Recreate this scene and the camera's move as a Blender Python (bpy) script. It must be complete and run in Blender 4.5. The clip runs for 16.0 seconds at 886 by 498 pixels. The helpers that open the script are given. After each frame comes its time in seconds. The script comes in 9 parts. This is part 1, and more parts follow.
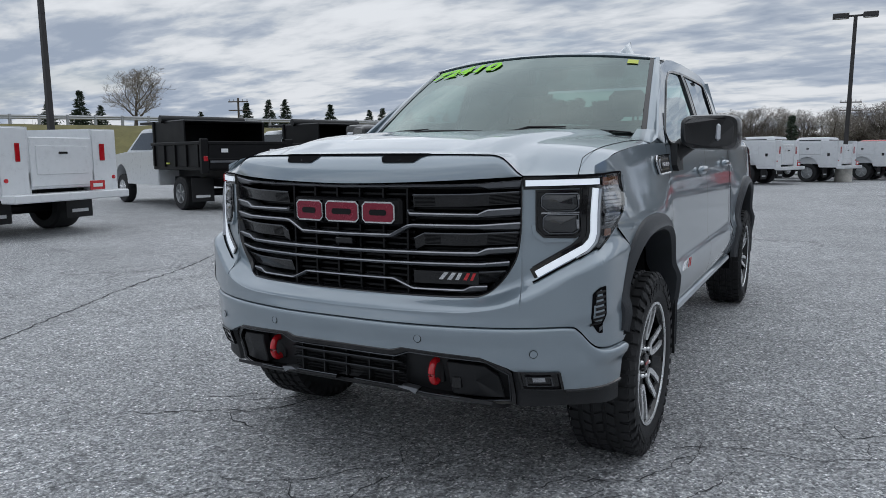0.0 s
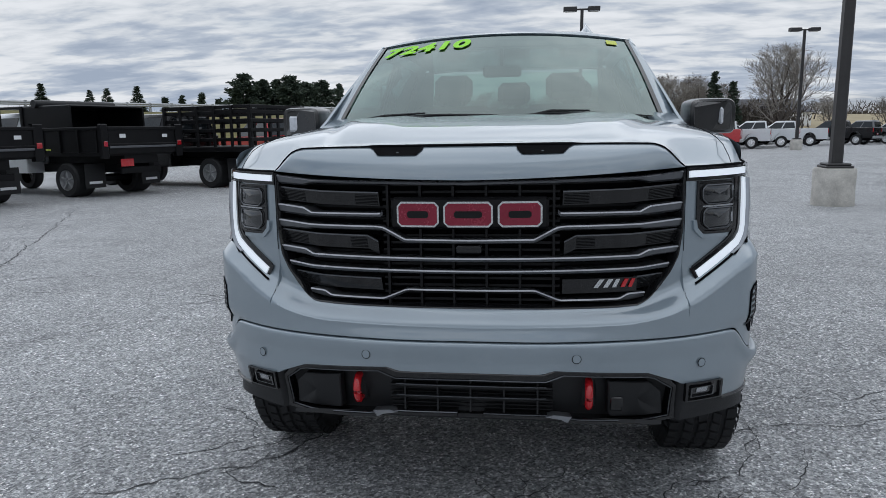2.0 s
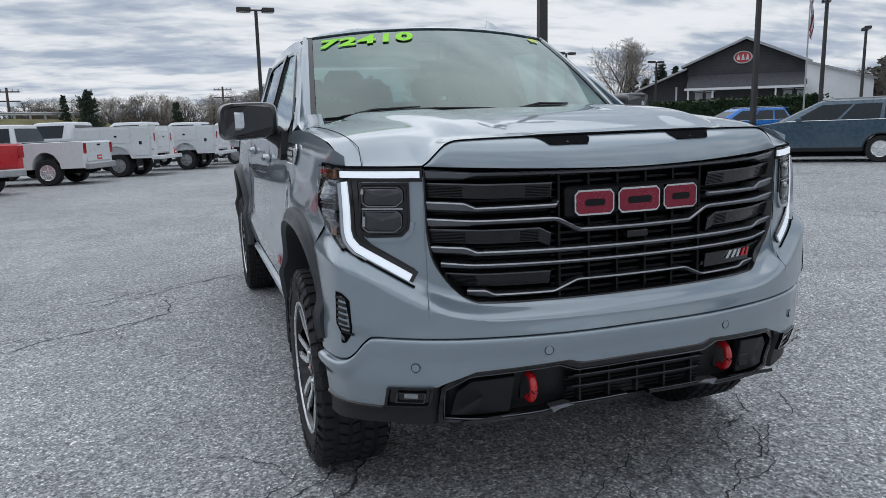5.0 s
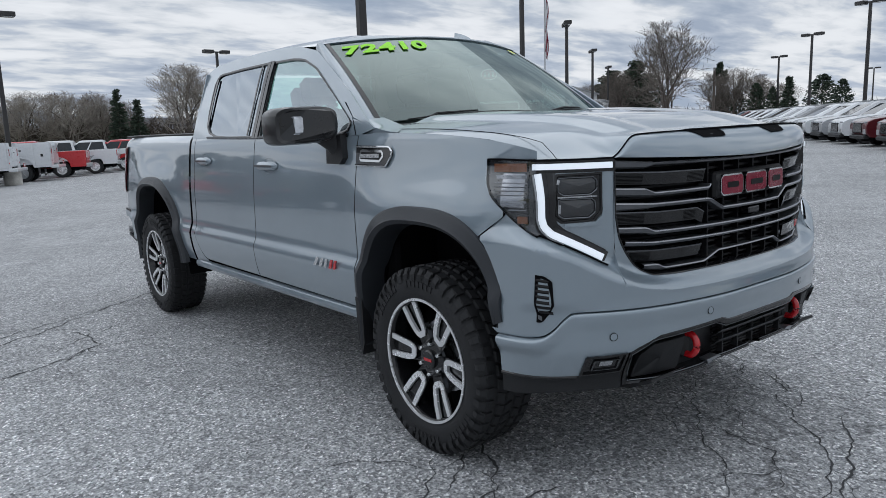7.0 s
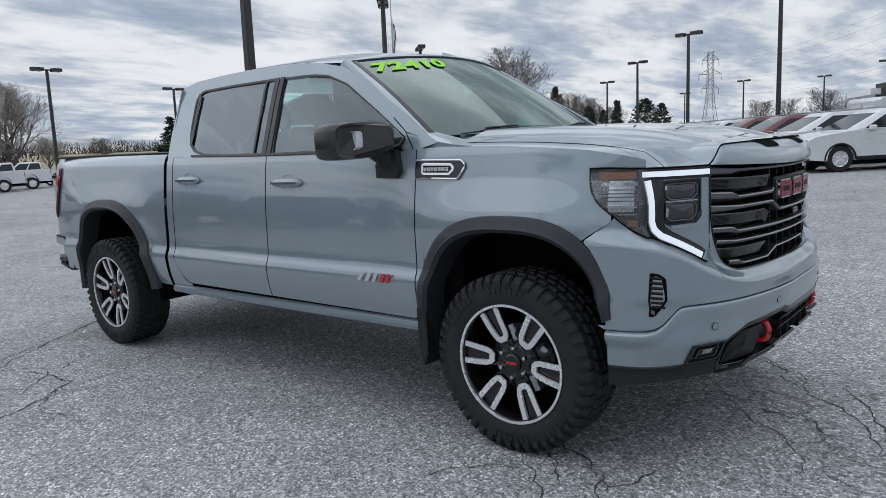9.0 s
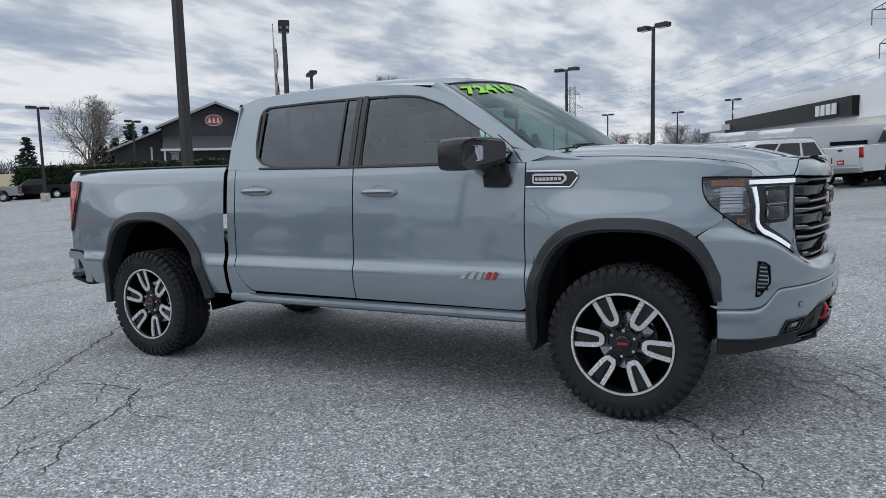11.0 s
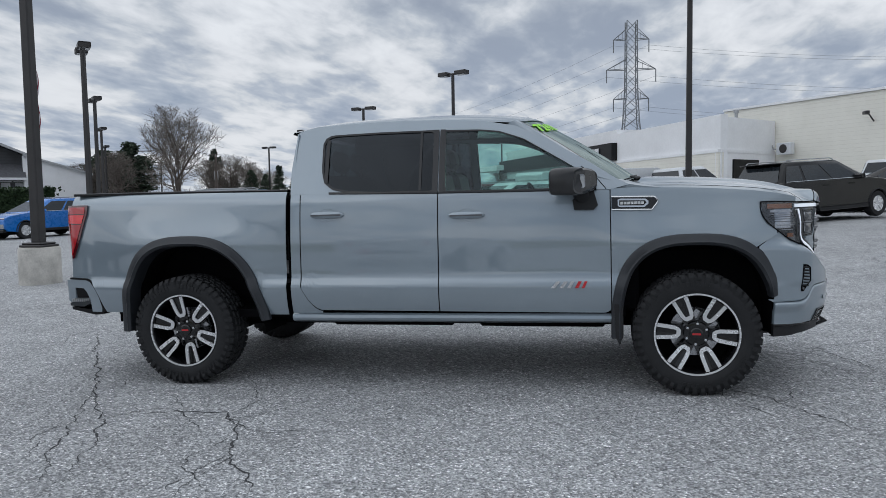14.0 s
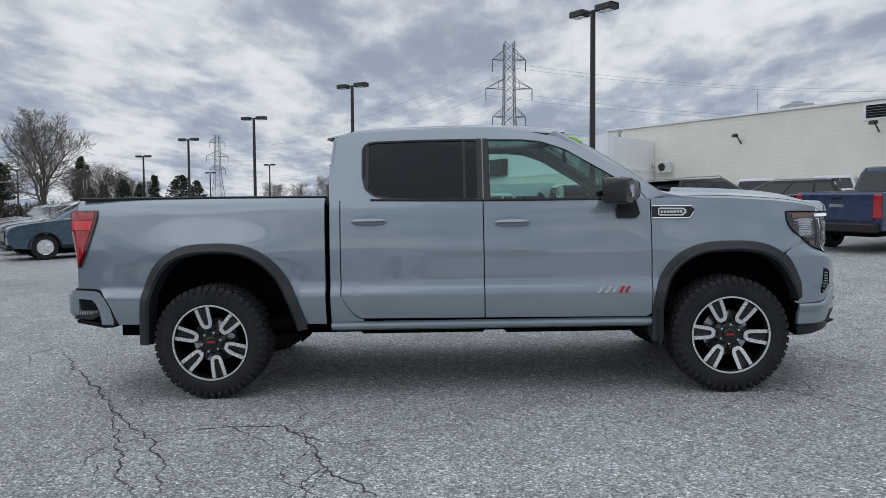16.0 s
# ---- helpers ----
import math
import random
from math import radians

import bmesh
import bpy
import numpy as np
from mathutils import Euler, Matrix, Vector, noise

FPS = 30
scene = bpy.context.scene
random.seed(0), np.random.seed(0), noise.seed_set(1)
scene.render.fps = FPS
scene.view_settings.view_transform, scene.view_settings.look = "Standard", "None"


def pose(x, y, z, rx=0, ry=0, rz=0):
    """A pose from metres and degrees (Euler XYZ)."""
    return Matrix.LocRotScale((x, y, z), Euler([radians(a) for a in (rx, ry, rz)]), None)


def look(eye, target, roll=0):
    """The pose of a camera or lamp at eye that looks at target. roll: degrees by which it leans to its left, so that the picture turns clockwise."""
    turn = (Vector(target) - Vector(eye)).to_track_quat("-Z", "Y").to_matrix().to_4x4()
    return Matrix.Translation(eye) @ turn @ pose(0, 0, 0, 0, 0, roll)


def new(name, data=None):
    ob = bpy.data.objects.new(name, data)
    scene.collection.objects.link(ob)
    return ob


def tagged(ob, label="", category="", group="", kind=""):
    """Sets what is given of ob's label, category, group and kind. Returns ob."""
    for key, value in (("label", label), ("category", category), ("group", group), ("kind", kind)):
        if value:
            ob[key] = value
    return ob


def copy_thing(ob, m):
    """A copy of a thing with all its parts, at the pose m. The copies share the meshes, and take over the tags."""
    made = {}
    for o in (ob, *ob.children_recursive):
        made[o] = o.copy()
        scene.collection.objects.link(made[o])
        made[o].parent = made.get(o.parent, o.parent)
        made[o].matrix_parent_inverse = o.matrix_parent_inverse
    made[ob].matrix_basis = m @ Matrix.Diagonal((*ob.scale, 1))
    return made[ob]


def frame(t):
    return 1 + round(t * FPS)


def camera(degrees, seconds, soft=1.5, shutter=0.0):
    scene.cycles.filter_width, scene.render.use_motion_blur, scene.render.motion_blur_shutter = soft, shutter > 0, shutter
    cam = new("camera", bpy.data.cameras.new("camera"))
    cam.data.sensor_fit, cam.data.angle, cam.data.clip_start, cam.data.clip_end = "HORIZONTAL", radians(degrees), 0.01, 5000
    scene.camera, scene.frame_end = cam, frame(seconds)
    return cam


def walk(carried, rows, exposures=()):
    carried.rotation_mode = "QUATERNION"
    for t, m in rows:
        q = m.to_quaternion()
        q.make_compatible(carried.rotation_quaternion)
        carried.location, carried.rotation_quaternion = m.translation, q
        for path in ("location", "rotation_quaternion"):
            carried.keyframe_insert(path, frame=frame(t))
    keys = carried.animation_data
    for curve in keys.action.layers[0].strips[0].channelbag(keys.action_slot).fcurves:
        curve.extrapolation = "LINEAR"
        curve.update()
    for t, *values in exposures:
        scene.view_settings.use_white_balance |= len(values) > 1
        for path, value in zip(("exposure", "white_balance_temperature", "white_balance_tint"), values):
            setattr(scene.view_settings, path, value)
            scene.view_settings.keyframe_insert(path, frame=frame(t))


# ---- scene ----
import functools

cam = camera(62.86, 16.0, soft=0.4)
PATH = [
    (0, (1.662, -3.216, 1.426), (0.724, -1.475, 1.127), -0.2),
    (0.5, (1.281, -3.273, 1.426), (0.504, -1.457, 1.118), -0.3),
    (1, (0.885, -3.188, 1.421), (0.291, -1.304, 1.107), -0.4),
    (1.5, (0.504, -3.199, 1.433), (0.076, -1.276, 1.089), -0.6),
    (2, (0.219, -3.205, 1.447), (-0.05, -1.254, 1.097), -0.5),
    (2.5, (0.139, -3.132, 1.438), (0.011, -1.168, 1.084), -0.3),
    (3, (-0.036, -3.123, 1.424), (-0.031, -1.155, 1.07), -0.3),
    (3.5, (-0.397, -3.199, 1.435), (-0.253, -1.236, 1.084), -0.6),
    (4, (-0.721, -3.155, 1.419), (-0.423, -1.208, 1.072), -1.1),
    (4.2, (-0.853, -3.123, 1.431), (-0.488, -1.188, 1.082), -1.2),
    (6.3, (-2.327, -2.678, 1.415), (-1.296, -0.999, 1.072), -1.3),
    (6.5, (-2.486, -2.636, 1.422), (-1.4, -0.991, 1.082), -1.4),
    (7, (-2.782, -2.447, 1.407), (-1.572, -0.889, 1.073), -1.9),
    (7.5, (-3.031, -2.223, 1.415), (-1.719, -0.75, 1.091), -2.3),
    (8, (-3.38, -2.045, 1.414), (-1.983, -0.648, 1.099), -2.5),
    (8.5, (-3.538, -1.924, 1.419), (-2.076, -0.593, 1.118), -2.5),
    (8.7, (-3.558, -1.88, 1.414), (-2.072, -0.575, 1.117), -2.4),
    (10.8, (-4.562, -1.136, 1.377), (-2.858, -0.117, 1.142), -1.6),
    (11, (-4.724, -1.039, 1.369), (-2.997, -0.058, 1.141), -1.5),
    (11.5, (-4.98, -0.796, 1.369), (-3.201, 0.092, 1.158), -1.4),
    (12, (-5.148, -0.473, 1.368), (-3.32, 0.314, 1.172), -1.3),
    (12.5, (-5.415, -0.188, 1.352), (-3.544, 0.495, 1.171), -1.2),
    (13, (-5.628, 0.076, 1.356), (-3.722, 0.658, 1.191), -1.1),
    (13.5, (-5.769, 0.391, 1.35), (-3.836, 0.878, 1.198), -1.0),
    (14, (-5.992, 0.71, 1.339), (-4.036, 1.104, 1.197), -0.9),
    (14.5, (-6.111, 1.012, 1.325), (-4.139, 1.315, 1.191), -0.7),
    (15, (-6.105, 1.355, 1.314), (-4.12, 1.569, 1.188), -0.5),
    (15.5, (-6.18, 1.68, 1.304), (-4.188, 1.811, 1.186), -0.5),
    (16, (-6.176, 1.907, 1.307), (-4.18, 1.963, 1.199), -0.4),
]
walk(cam, [(t, look(eye, target, roll)) for t, eye, target, roll in PATH], [(0, -0.04, 5900, 10), (2, 0.04, 5900, 10), (4, 0.09, 5900, 10), (7.5, 0.08, 5900, 10), (12, 0.02, 5900, 10), (16, -0.05, 5900, 10)])

# ---- world, sun and exposure ----
SLOPE_X, SLOPE_Y = 0.0113, -0.01353      # the lot falls gently away behind the truck


def ground_z(x, y):
    z = SLOPE_X * x + SLOPE_Y * y - 0.00007 * max(y, 0.0) ** 2
    # towards the showroom the lot rises a little
    return z + 0.24 * min(1.0, max(0.0, (x - 4.0) / 11.0)) * min(1.0, max(0.0, -y / 6.0)) * min(1.0, max(0.0, (120.0 - math.hypot(x, y)) / 80.0))


SUN_AZ, SUN_EL = 335.0, 66.0              # degrees: azimuth from +y towards +x, height over the horizon
world = bpy.data.worlds.new("overcast_sky")
scene.world = world
world.use_nodes = True


class Nodes:
    """A small writer of node trees."""

    def __init__(self, tree):
        self.tree = tree
        tree.nodes.clear()

    def add(self, kind, ins=None, **props):
        n = self.tree.nodes.new(kind)
        if "operation" in props:
            n.operation = props["operation"]
        if "use_clamp" in props:
            n.use_clamp = props["use_clamp"]
        if "blend_type" in props:
            n.blend_type = props["blend_type"]
        if "feature" in props:
            n.feature = props["feature"]
        if "sky_type" in props:
            n.sky_type, n.sun_disc, n.dust_density = props["sky_type"], False, props["dust_density"]
            n.sun_elevation, n.sun_rotation = props["sun_elevation"], props["sun_rotation"]
        for k, v in (ins or {}).items():
            if isinstance(v, tuple) and len(v) == 2 and hasattr(v[0], "outputs"):
                self.tree.links.new(v[0].outputs[v[1]], n.inputs[k])
            elif hasattr(v, "outputs"):
                self.tree.links.new(v.outputs[0], n.inputs[k])
            else:
                n.inputs[k].default_value = v
        return n

    def math(self, op, a, b=0.0, c=0.0, clamp=False):
        return self.add("ShaderNodeMath", {0: a, 1: b, 2: c}, operation=op, use_clamp=clamp)

    def ramp(self, fac, stops):
        n = self.add("ShaderNodeValToRGB", {0: fac})
        e = n.color_ramp.elements
        while len(e) < len(stops):
            e.new(0.5)
        for el, (p, col) in zip(e, stops):
            el.position = p
            el.color = (*col, 1) if isinstance(col, tuple) else (col, col, col, 1)
        return n

    def noise(self, vec, scale, detail=4.0, rough=0.55, dist=0.0):
        ins = {"Scale": scale, "Detail": detail, "Roughness": rough, "Distortion": dist}
        if vec is not None:
            ins["Vector"] = vec
        return self.add("ShaderNodeTexNoise", ins)

    def mix(self, fac, a, b, kind="MIX"):
        return self.add("ShaderNodeMixRGB", {0: fac, 1: a, 2: b}, blend_type=kind)


def build_sky():
    k = Nodes(world.node_tree)
    co = k.add("ShaderNodeTexCoord")
    sep = k.add("ShaderNodeSeparateXYZ", {0: (co, 0)})
    up = k.math("MAXIMUM", (sep, 2), 0.0)
    lift = k.math("ADD", up, 0.16)
    # the layer of cloud is a flat sheet high over the lot
    px = k.math("DIVIDE", (sep, 0), lift)
    py = k.math("DIVIDE", (sep, 1), lift)
    flat = k.add("ShaderNodeCombineXYZ", {0: px, 1: py, 2: 0.3})
    turned = k.add("ShaderNodeMapping", {0: flat, 2: (0, 0, radians(28)), 3: (0.8, 1.35, 1.0)})
    big = k.noise(turned, 1.5, 5, 0.50, 0.2)
    fine = k.noise(turned, 5.2, 5, 0.54, 0.25)
    both = k.math("ADD", k.math("MULTIPLY", big, 0.64), k.math("MULTIPLY", fine, 0.36))
    cloud = k.ramp(both, [(0.37, (0.38, 0.41, 0.465)), (0.45, (0.47, 0.50, 0.54)), (0.51, (0.60, 0.63, 0.655)),
                          (0.56, (0.82, 0.825, 0.825)), (0.63, (1.06, 1.05, 1.02))])
    # towards the horizon the sheet thins out into pale, faintly warm streaks
    low = k.ramp(both, [(0.40, (0.45, 0.50, 0.575)), (0.475, (0.63, 0.66, 0.70)), (0.525, (0.87, 0.86, 0.83)), (0.58, (1.0, 0.97, 0.92))])
    near = k.ramp(up, [(0.0, 1.0), (0.14, 0.75), (0.34, 0.0)])
    grey = k.mix(near, cloud, low)
    clear = k.add("ShaderNodeTexSky", sky_type="NISHITA",
                  sun_elevation=radians(SUN_EL), sun_rotation=radians(SUN_AZ), dust_density=2.0)
    clear = k.mix(1.0, clear, (0.10, 0.10, 0.10, 1), "MULTIPLY")
    gap = k.ramp(k.noise(turned, 0.62, 3, 0.5), [(0.30, 0.36), (0.43, 0.0)])
    sky = k.mix(gap, grey, clear)
    # the part of the sheet in front of the sun is the brightest
    s = (math.sin(radians(SUN_AZ)) * math.cos(radians(SUN_EL)), math.cos(radians(SUN_AZ)) * math.cos(radians(SUN_EL)), math.sin(radians(SUN_EL)))
    dot = k.add("ShaderNodeVectorMath", {0: (co, 0), 1: s}, operation="DOT_PRODUCT")
    glow = k.math("POWER", k.math("MAXIMUM", (dot, 1), 0.0), 6.0)
    sky = k.mix(k.math("MULTIPLY", glow, 0.15), sky, (1.05, 1.03, 0.98, 1))
    bg = k.add("ShaderNodeBackground", {0: sky, 1: SKY_STRENGTH})
    k.add("ShaderNodeOutputWorld", {0: bg})


SKY_STRENGTH = 0.80
build_sky()
sun_data = bpy.data.lights.new("sun", "SUN")
sun_data.energy, sun_data.angle, sun_data.color = 1.12, radians(110), (1.0, 0.97, 0.92)
sun = new("sun", sun_data)
az, el = radians(SUN_AZ), radians(SUN_EL)
sun.matrix_world = look((40 * math.sin(az) * math.cos(el), 40 * math.cos(az) * math.cos(el), 40 * math.sin(el)), (0, 0, 0))

# ---- materials ----
def new_mat(name):
    m = bpy.data.materials.new(name)
    m.use_nodes = True
    return m, Nodes(m.node_tree)


def simple(name, col, rough=0.5, metal=0.0, vary=0.12, scale=9.0, bump=0.0, bscale=120.0, coat=0.0, spec=0.5, emit=None, glow=0.0):
    """Paint, plastic, rubber, metal: a base colour with wear at two scales and a fine relief."""
    m, k = new_mat(name)
    co = k.add("ShaderNodeTexCoord")
    n1 = k.noise((co, 3), scale, 5, 0.6)
    n2 = k.noise((co, 3), scale * 14, 3, 0.6)
    f = k.math("ADD", k.math("MULTIPLY", n1, 0.65), k.math("MULTIPLY", n2, 0.35))
    dark = tuple(c * (1 - vary) for c in col)
    lite = tuple(min(1.0, c * (1 + vary)) for c in col)
    c = k.ramp(f, [(0.32, dark), (0.68, lite)])
    r = k.add("ShaderNodeMapRange", {0: f, 1: 0.3, 2: 0.7, 3: max(0.0, rough - 0.06), 4: min(1.0, rough + 0.06)})
    ins = {"Base Color": c, "Roughness": r, "Metallic": metal, "Coat Weight": coat, "Coat Roughness": 0.04, "Specular IOR Level": spec}
    if bump:
        b = k.add("ShaderNodeBump", {"Height": k.noise((co, 3), bscale, 3, 0.6), "Strength": bump, "Distance": 0.004})
        ins["Normal"] = b
    if emit:
        ins["Emission Color"] = (*emit, 1)
        ins["Emission Strength"] = glow
    p = k.add("ShaderNodeBsdfPrincipled", ins)
    k.add("ShaderNodeOutputMaterial", {0: p})
    return m


def car_paint(name, col, metal=0.35, rough=0.34, flake=0.10):
    m, k = new_mat(name)
    co = k.add("ShaderNodeTexCoord")
    fl = k.noise((co, 3), 900.0, 2, 0.7)
    dust = k.noise((co, 3), 2.3, 5, 0.65)
    f = k.math("ADD", k.math("MULTIPLY", fl, 0.7), k.math("MULTIPLY", dust, 0.3))
    c = k.ramp(f, [(0.3, tuple(v * (1 - flake) for v in col)), (0.7, tuple(v * (1 + flake) for v in col))])
    peel = k.add("ShaderNodeBump", {"Height": k.noise((co, 3), 260.0, 2, 0.5), "Strength": 0.012, "Distance": 0.002})
    cr = k.add("ShaderNodeMapRange", {0: dust, 1: 0.35, 2: 0.7, 3: 0.003, 4: 0.012})
    p = k.add("ShaderNodeBsdfPrincipled", {"Base Color": c, "Metallic": metal, "Roughness": rough, "Coat Weight": 1.0,
                                           "Coat Roughness": cr, "Coat Normal": peel, "Coat IOR": 1.95})
    k.add("ShaderNodeOutputMaterial", {0: p})
    return m


def pane(name, tint, gloss=0.08, sheen=(0.95, 0.97, 0.97), bend=1.7):
    """Window glass: tinted in transmission, mirror-like at a slant."""
    m, k = new_mat(name)
    lw = k.add("ShaderNodeLayerWeight", {"Blend": 0.5})
    fac = k.math("MULTIPLY_ADD", k.math("POWER", (lw, 1), bend), 0.9, gloss, clamp=True)
    tr = k.add("ShaderNodeBsdfTransparent", {0: (*tint, 1)})
    gl = k.add("ShaderNodeBsdfGlossy", {0: (*sheen, 1), "Roughness": 0.01})
    k.add("ShaderNodeOutputMaterial", {0: k.add("ShaderNodeMixShader", {0: fac, 1: tr, 2: gl})})
    return m


def asphalt():
    m, k = new_mat("weathered_asphalt")
    co = k.add("ShaderNodeTexCoord")
    pos = (co, 3)
    grit = k.add("ShaderNodeTexVoronoi", {"Vector": pos, "Scale": 100.0})
    grit2 = k.noise(pos, 170.0, 3, 0.7)
    patch = k.noise(pos, 0.35, 5, 0.6)
    stain = k.noise(pos, 1.7, 5, 0.65, 0.4)
    chips = k.add("ShaderNodeTexVoronoi", {"Vector": pos, "Scale": 56.0})
    stones = k.ramp((grit, 1), [(0.0, (0.075, 0.078, 0.082)), (0.42, (0.25, 0.256, 0.264)), (0.78, (0.44, 0.446, 0.452)), (1.0, (0.90, 0.90, 0.88))])
    fine = k.ramp(grit2, [(0.30, 0.55), (0.70, 1.45)])
    c = k.mix(1.0, stones, fine, "MULTIPLY")
    c = k.mix(1.0, c, k.ramp((chips, 1), [(0.0, 0.45), (0.25, 0.86), (0.7, 1.10), (1.0, 1.70)]), "MULTIPLY")
    c = k.mix(1.0, c, k.ramp(k.noise(pos, 22.0, 4, 0.7), [(0.3, 0.92), (0.7, 1.08)]), "MULTIPLY")
    c = k.mix(1.0, c, k.ramp(patch, [(0.3, 0.98), (0.7, 1.28)]), "MULTIPLY")
    c = k.mix(1.0, c, k.ramp(stain, [(0.28, 0.84), (0.5, 1.0), (0.72, 1.12)]), "MULTIPLY")
    # hairline cracks, where the surface has crazed
    warp = k.add("ShaderNodeVectorMath", {0: pos, 1: (k.noise(pos, 1.3, 4, 0.6), 1)}, operation="ADD")
    craze = k.add("ShaderNodeTexVoronoi", {"Vector": warp, "Scale": 0.42}, feature="DISTANCE_TO_EDGE")
    line = k.ramp((craze, 0), [(0.0, 1.0), (0.010, 0.0)])
    where = k.ramp(k.noise(pos, 0.16, 2, 0.5), [(0.5, 0.0), (0.62, 0.55)])
    c = k.mix(k.mix(1.0, line, where, "MULTIPLY"), c, (0.035, 0.036, 0.038, 1))
    h = k.math("ADD", k.math("MULTIPLY", (grit, 0), 0.9), grit2)
    b = k.add("ShaderNodeBump", {"Height": h, "Strength": 0.55, "Distance": 0.006})
    p = k.add("ShaderNodeBsdfPrincipled", {"Base Color": c, "Roughness": 0.78, "Normal": b, "Specular IOR Level": 0.5})
    k.add("ShaderNodeOutputMaterial", {0: p})
    return m


def striped(name, cols, scale, rough=0.8, axis=2, bump=0.4, band=0.04):
    """Block or siding courses: thin darker joints at an even pitch, with weathering over them."""
    m, k = new_mat(name)
    co = k.add("ShaderNodeTexCoord")
    sep = k.add("ShaderNodeSeparateXYZ", {0: (co, 3)})
    fr = k.math("FRACT", k.math("MULTIPLY", (sep, axis), scale))
    joint = k.ramp(fr, [(0.0, 1.0), (band, 1.0), (band * 1.6, 0.0)])
    wear = k.noise((co, 3), 0.8, 6, 0.65)
    c = k.ramp(wear, [(0.3, cols[0]), (0.7, cols[1])])
    c = k.mix(joint, c, (*cols[2], 1))
    b = k.add("ShaderNodeBump", {"Height": k.math("SUBTRACT", k.noise((co, 3), 30, 3), k.math("MULTIPLY", joint, 1.5)), "Strength": bump, "Distance": 0.02})
    p = k.add("ShaderNodeBsdfPrincipled", {"Base Color": c, "Roughness": rough, "Normal": b})
    k.add("ShaderNodeOutputMaterial", {0: p})
    return m


def leafy(name, dark, lite, rough=0.7, scale=2.0):
    m, k = new_mat(name)
    co = k.add("ShaderNodeTexCoord")
    geo = k.add("ShaderNodeNewGeometry")
    n = k.noise((co, 3), scale, 4, 0.6)
    f = k.math("ADD", k.math("MULTIPLY", n, 0.6), k.math("MULTIPLY", (geo, "Random Per Island"), 0.4))
    c = k.ramp(f, [(0.25, dark), (0.75, lite)])
    p = k.add("ShaderNodeBsdfPrincipled", {"Base Color": c, "Roughness": rough, "Specular IOR Level": 0.25})
    k.add("ShaderNodeOutputMaterial", {0: p})
    return m


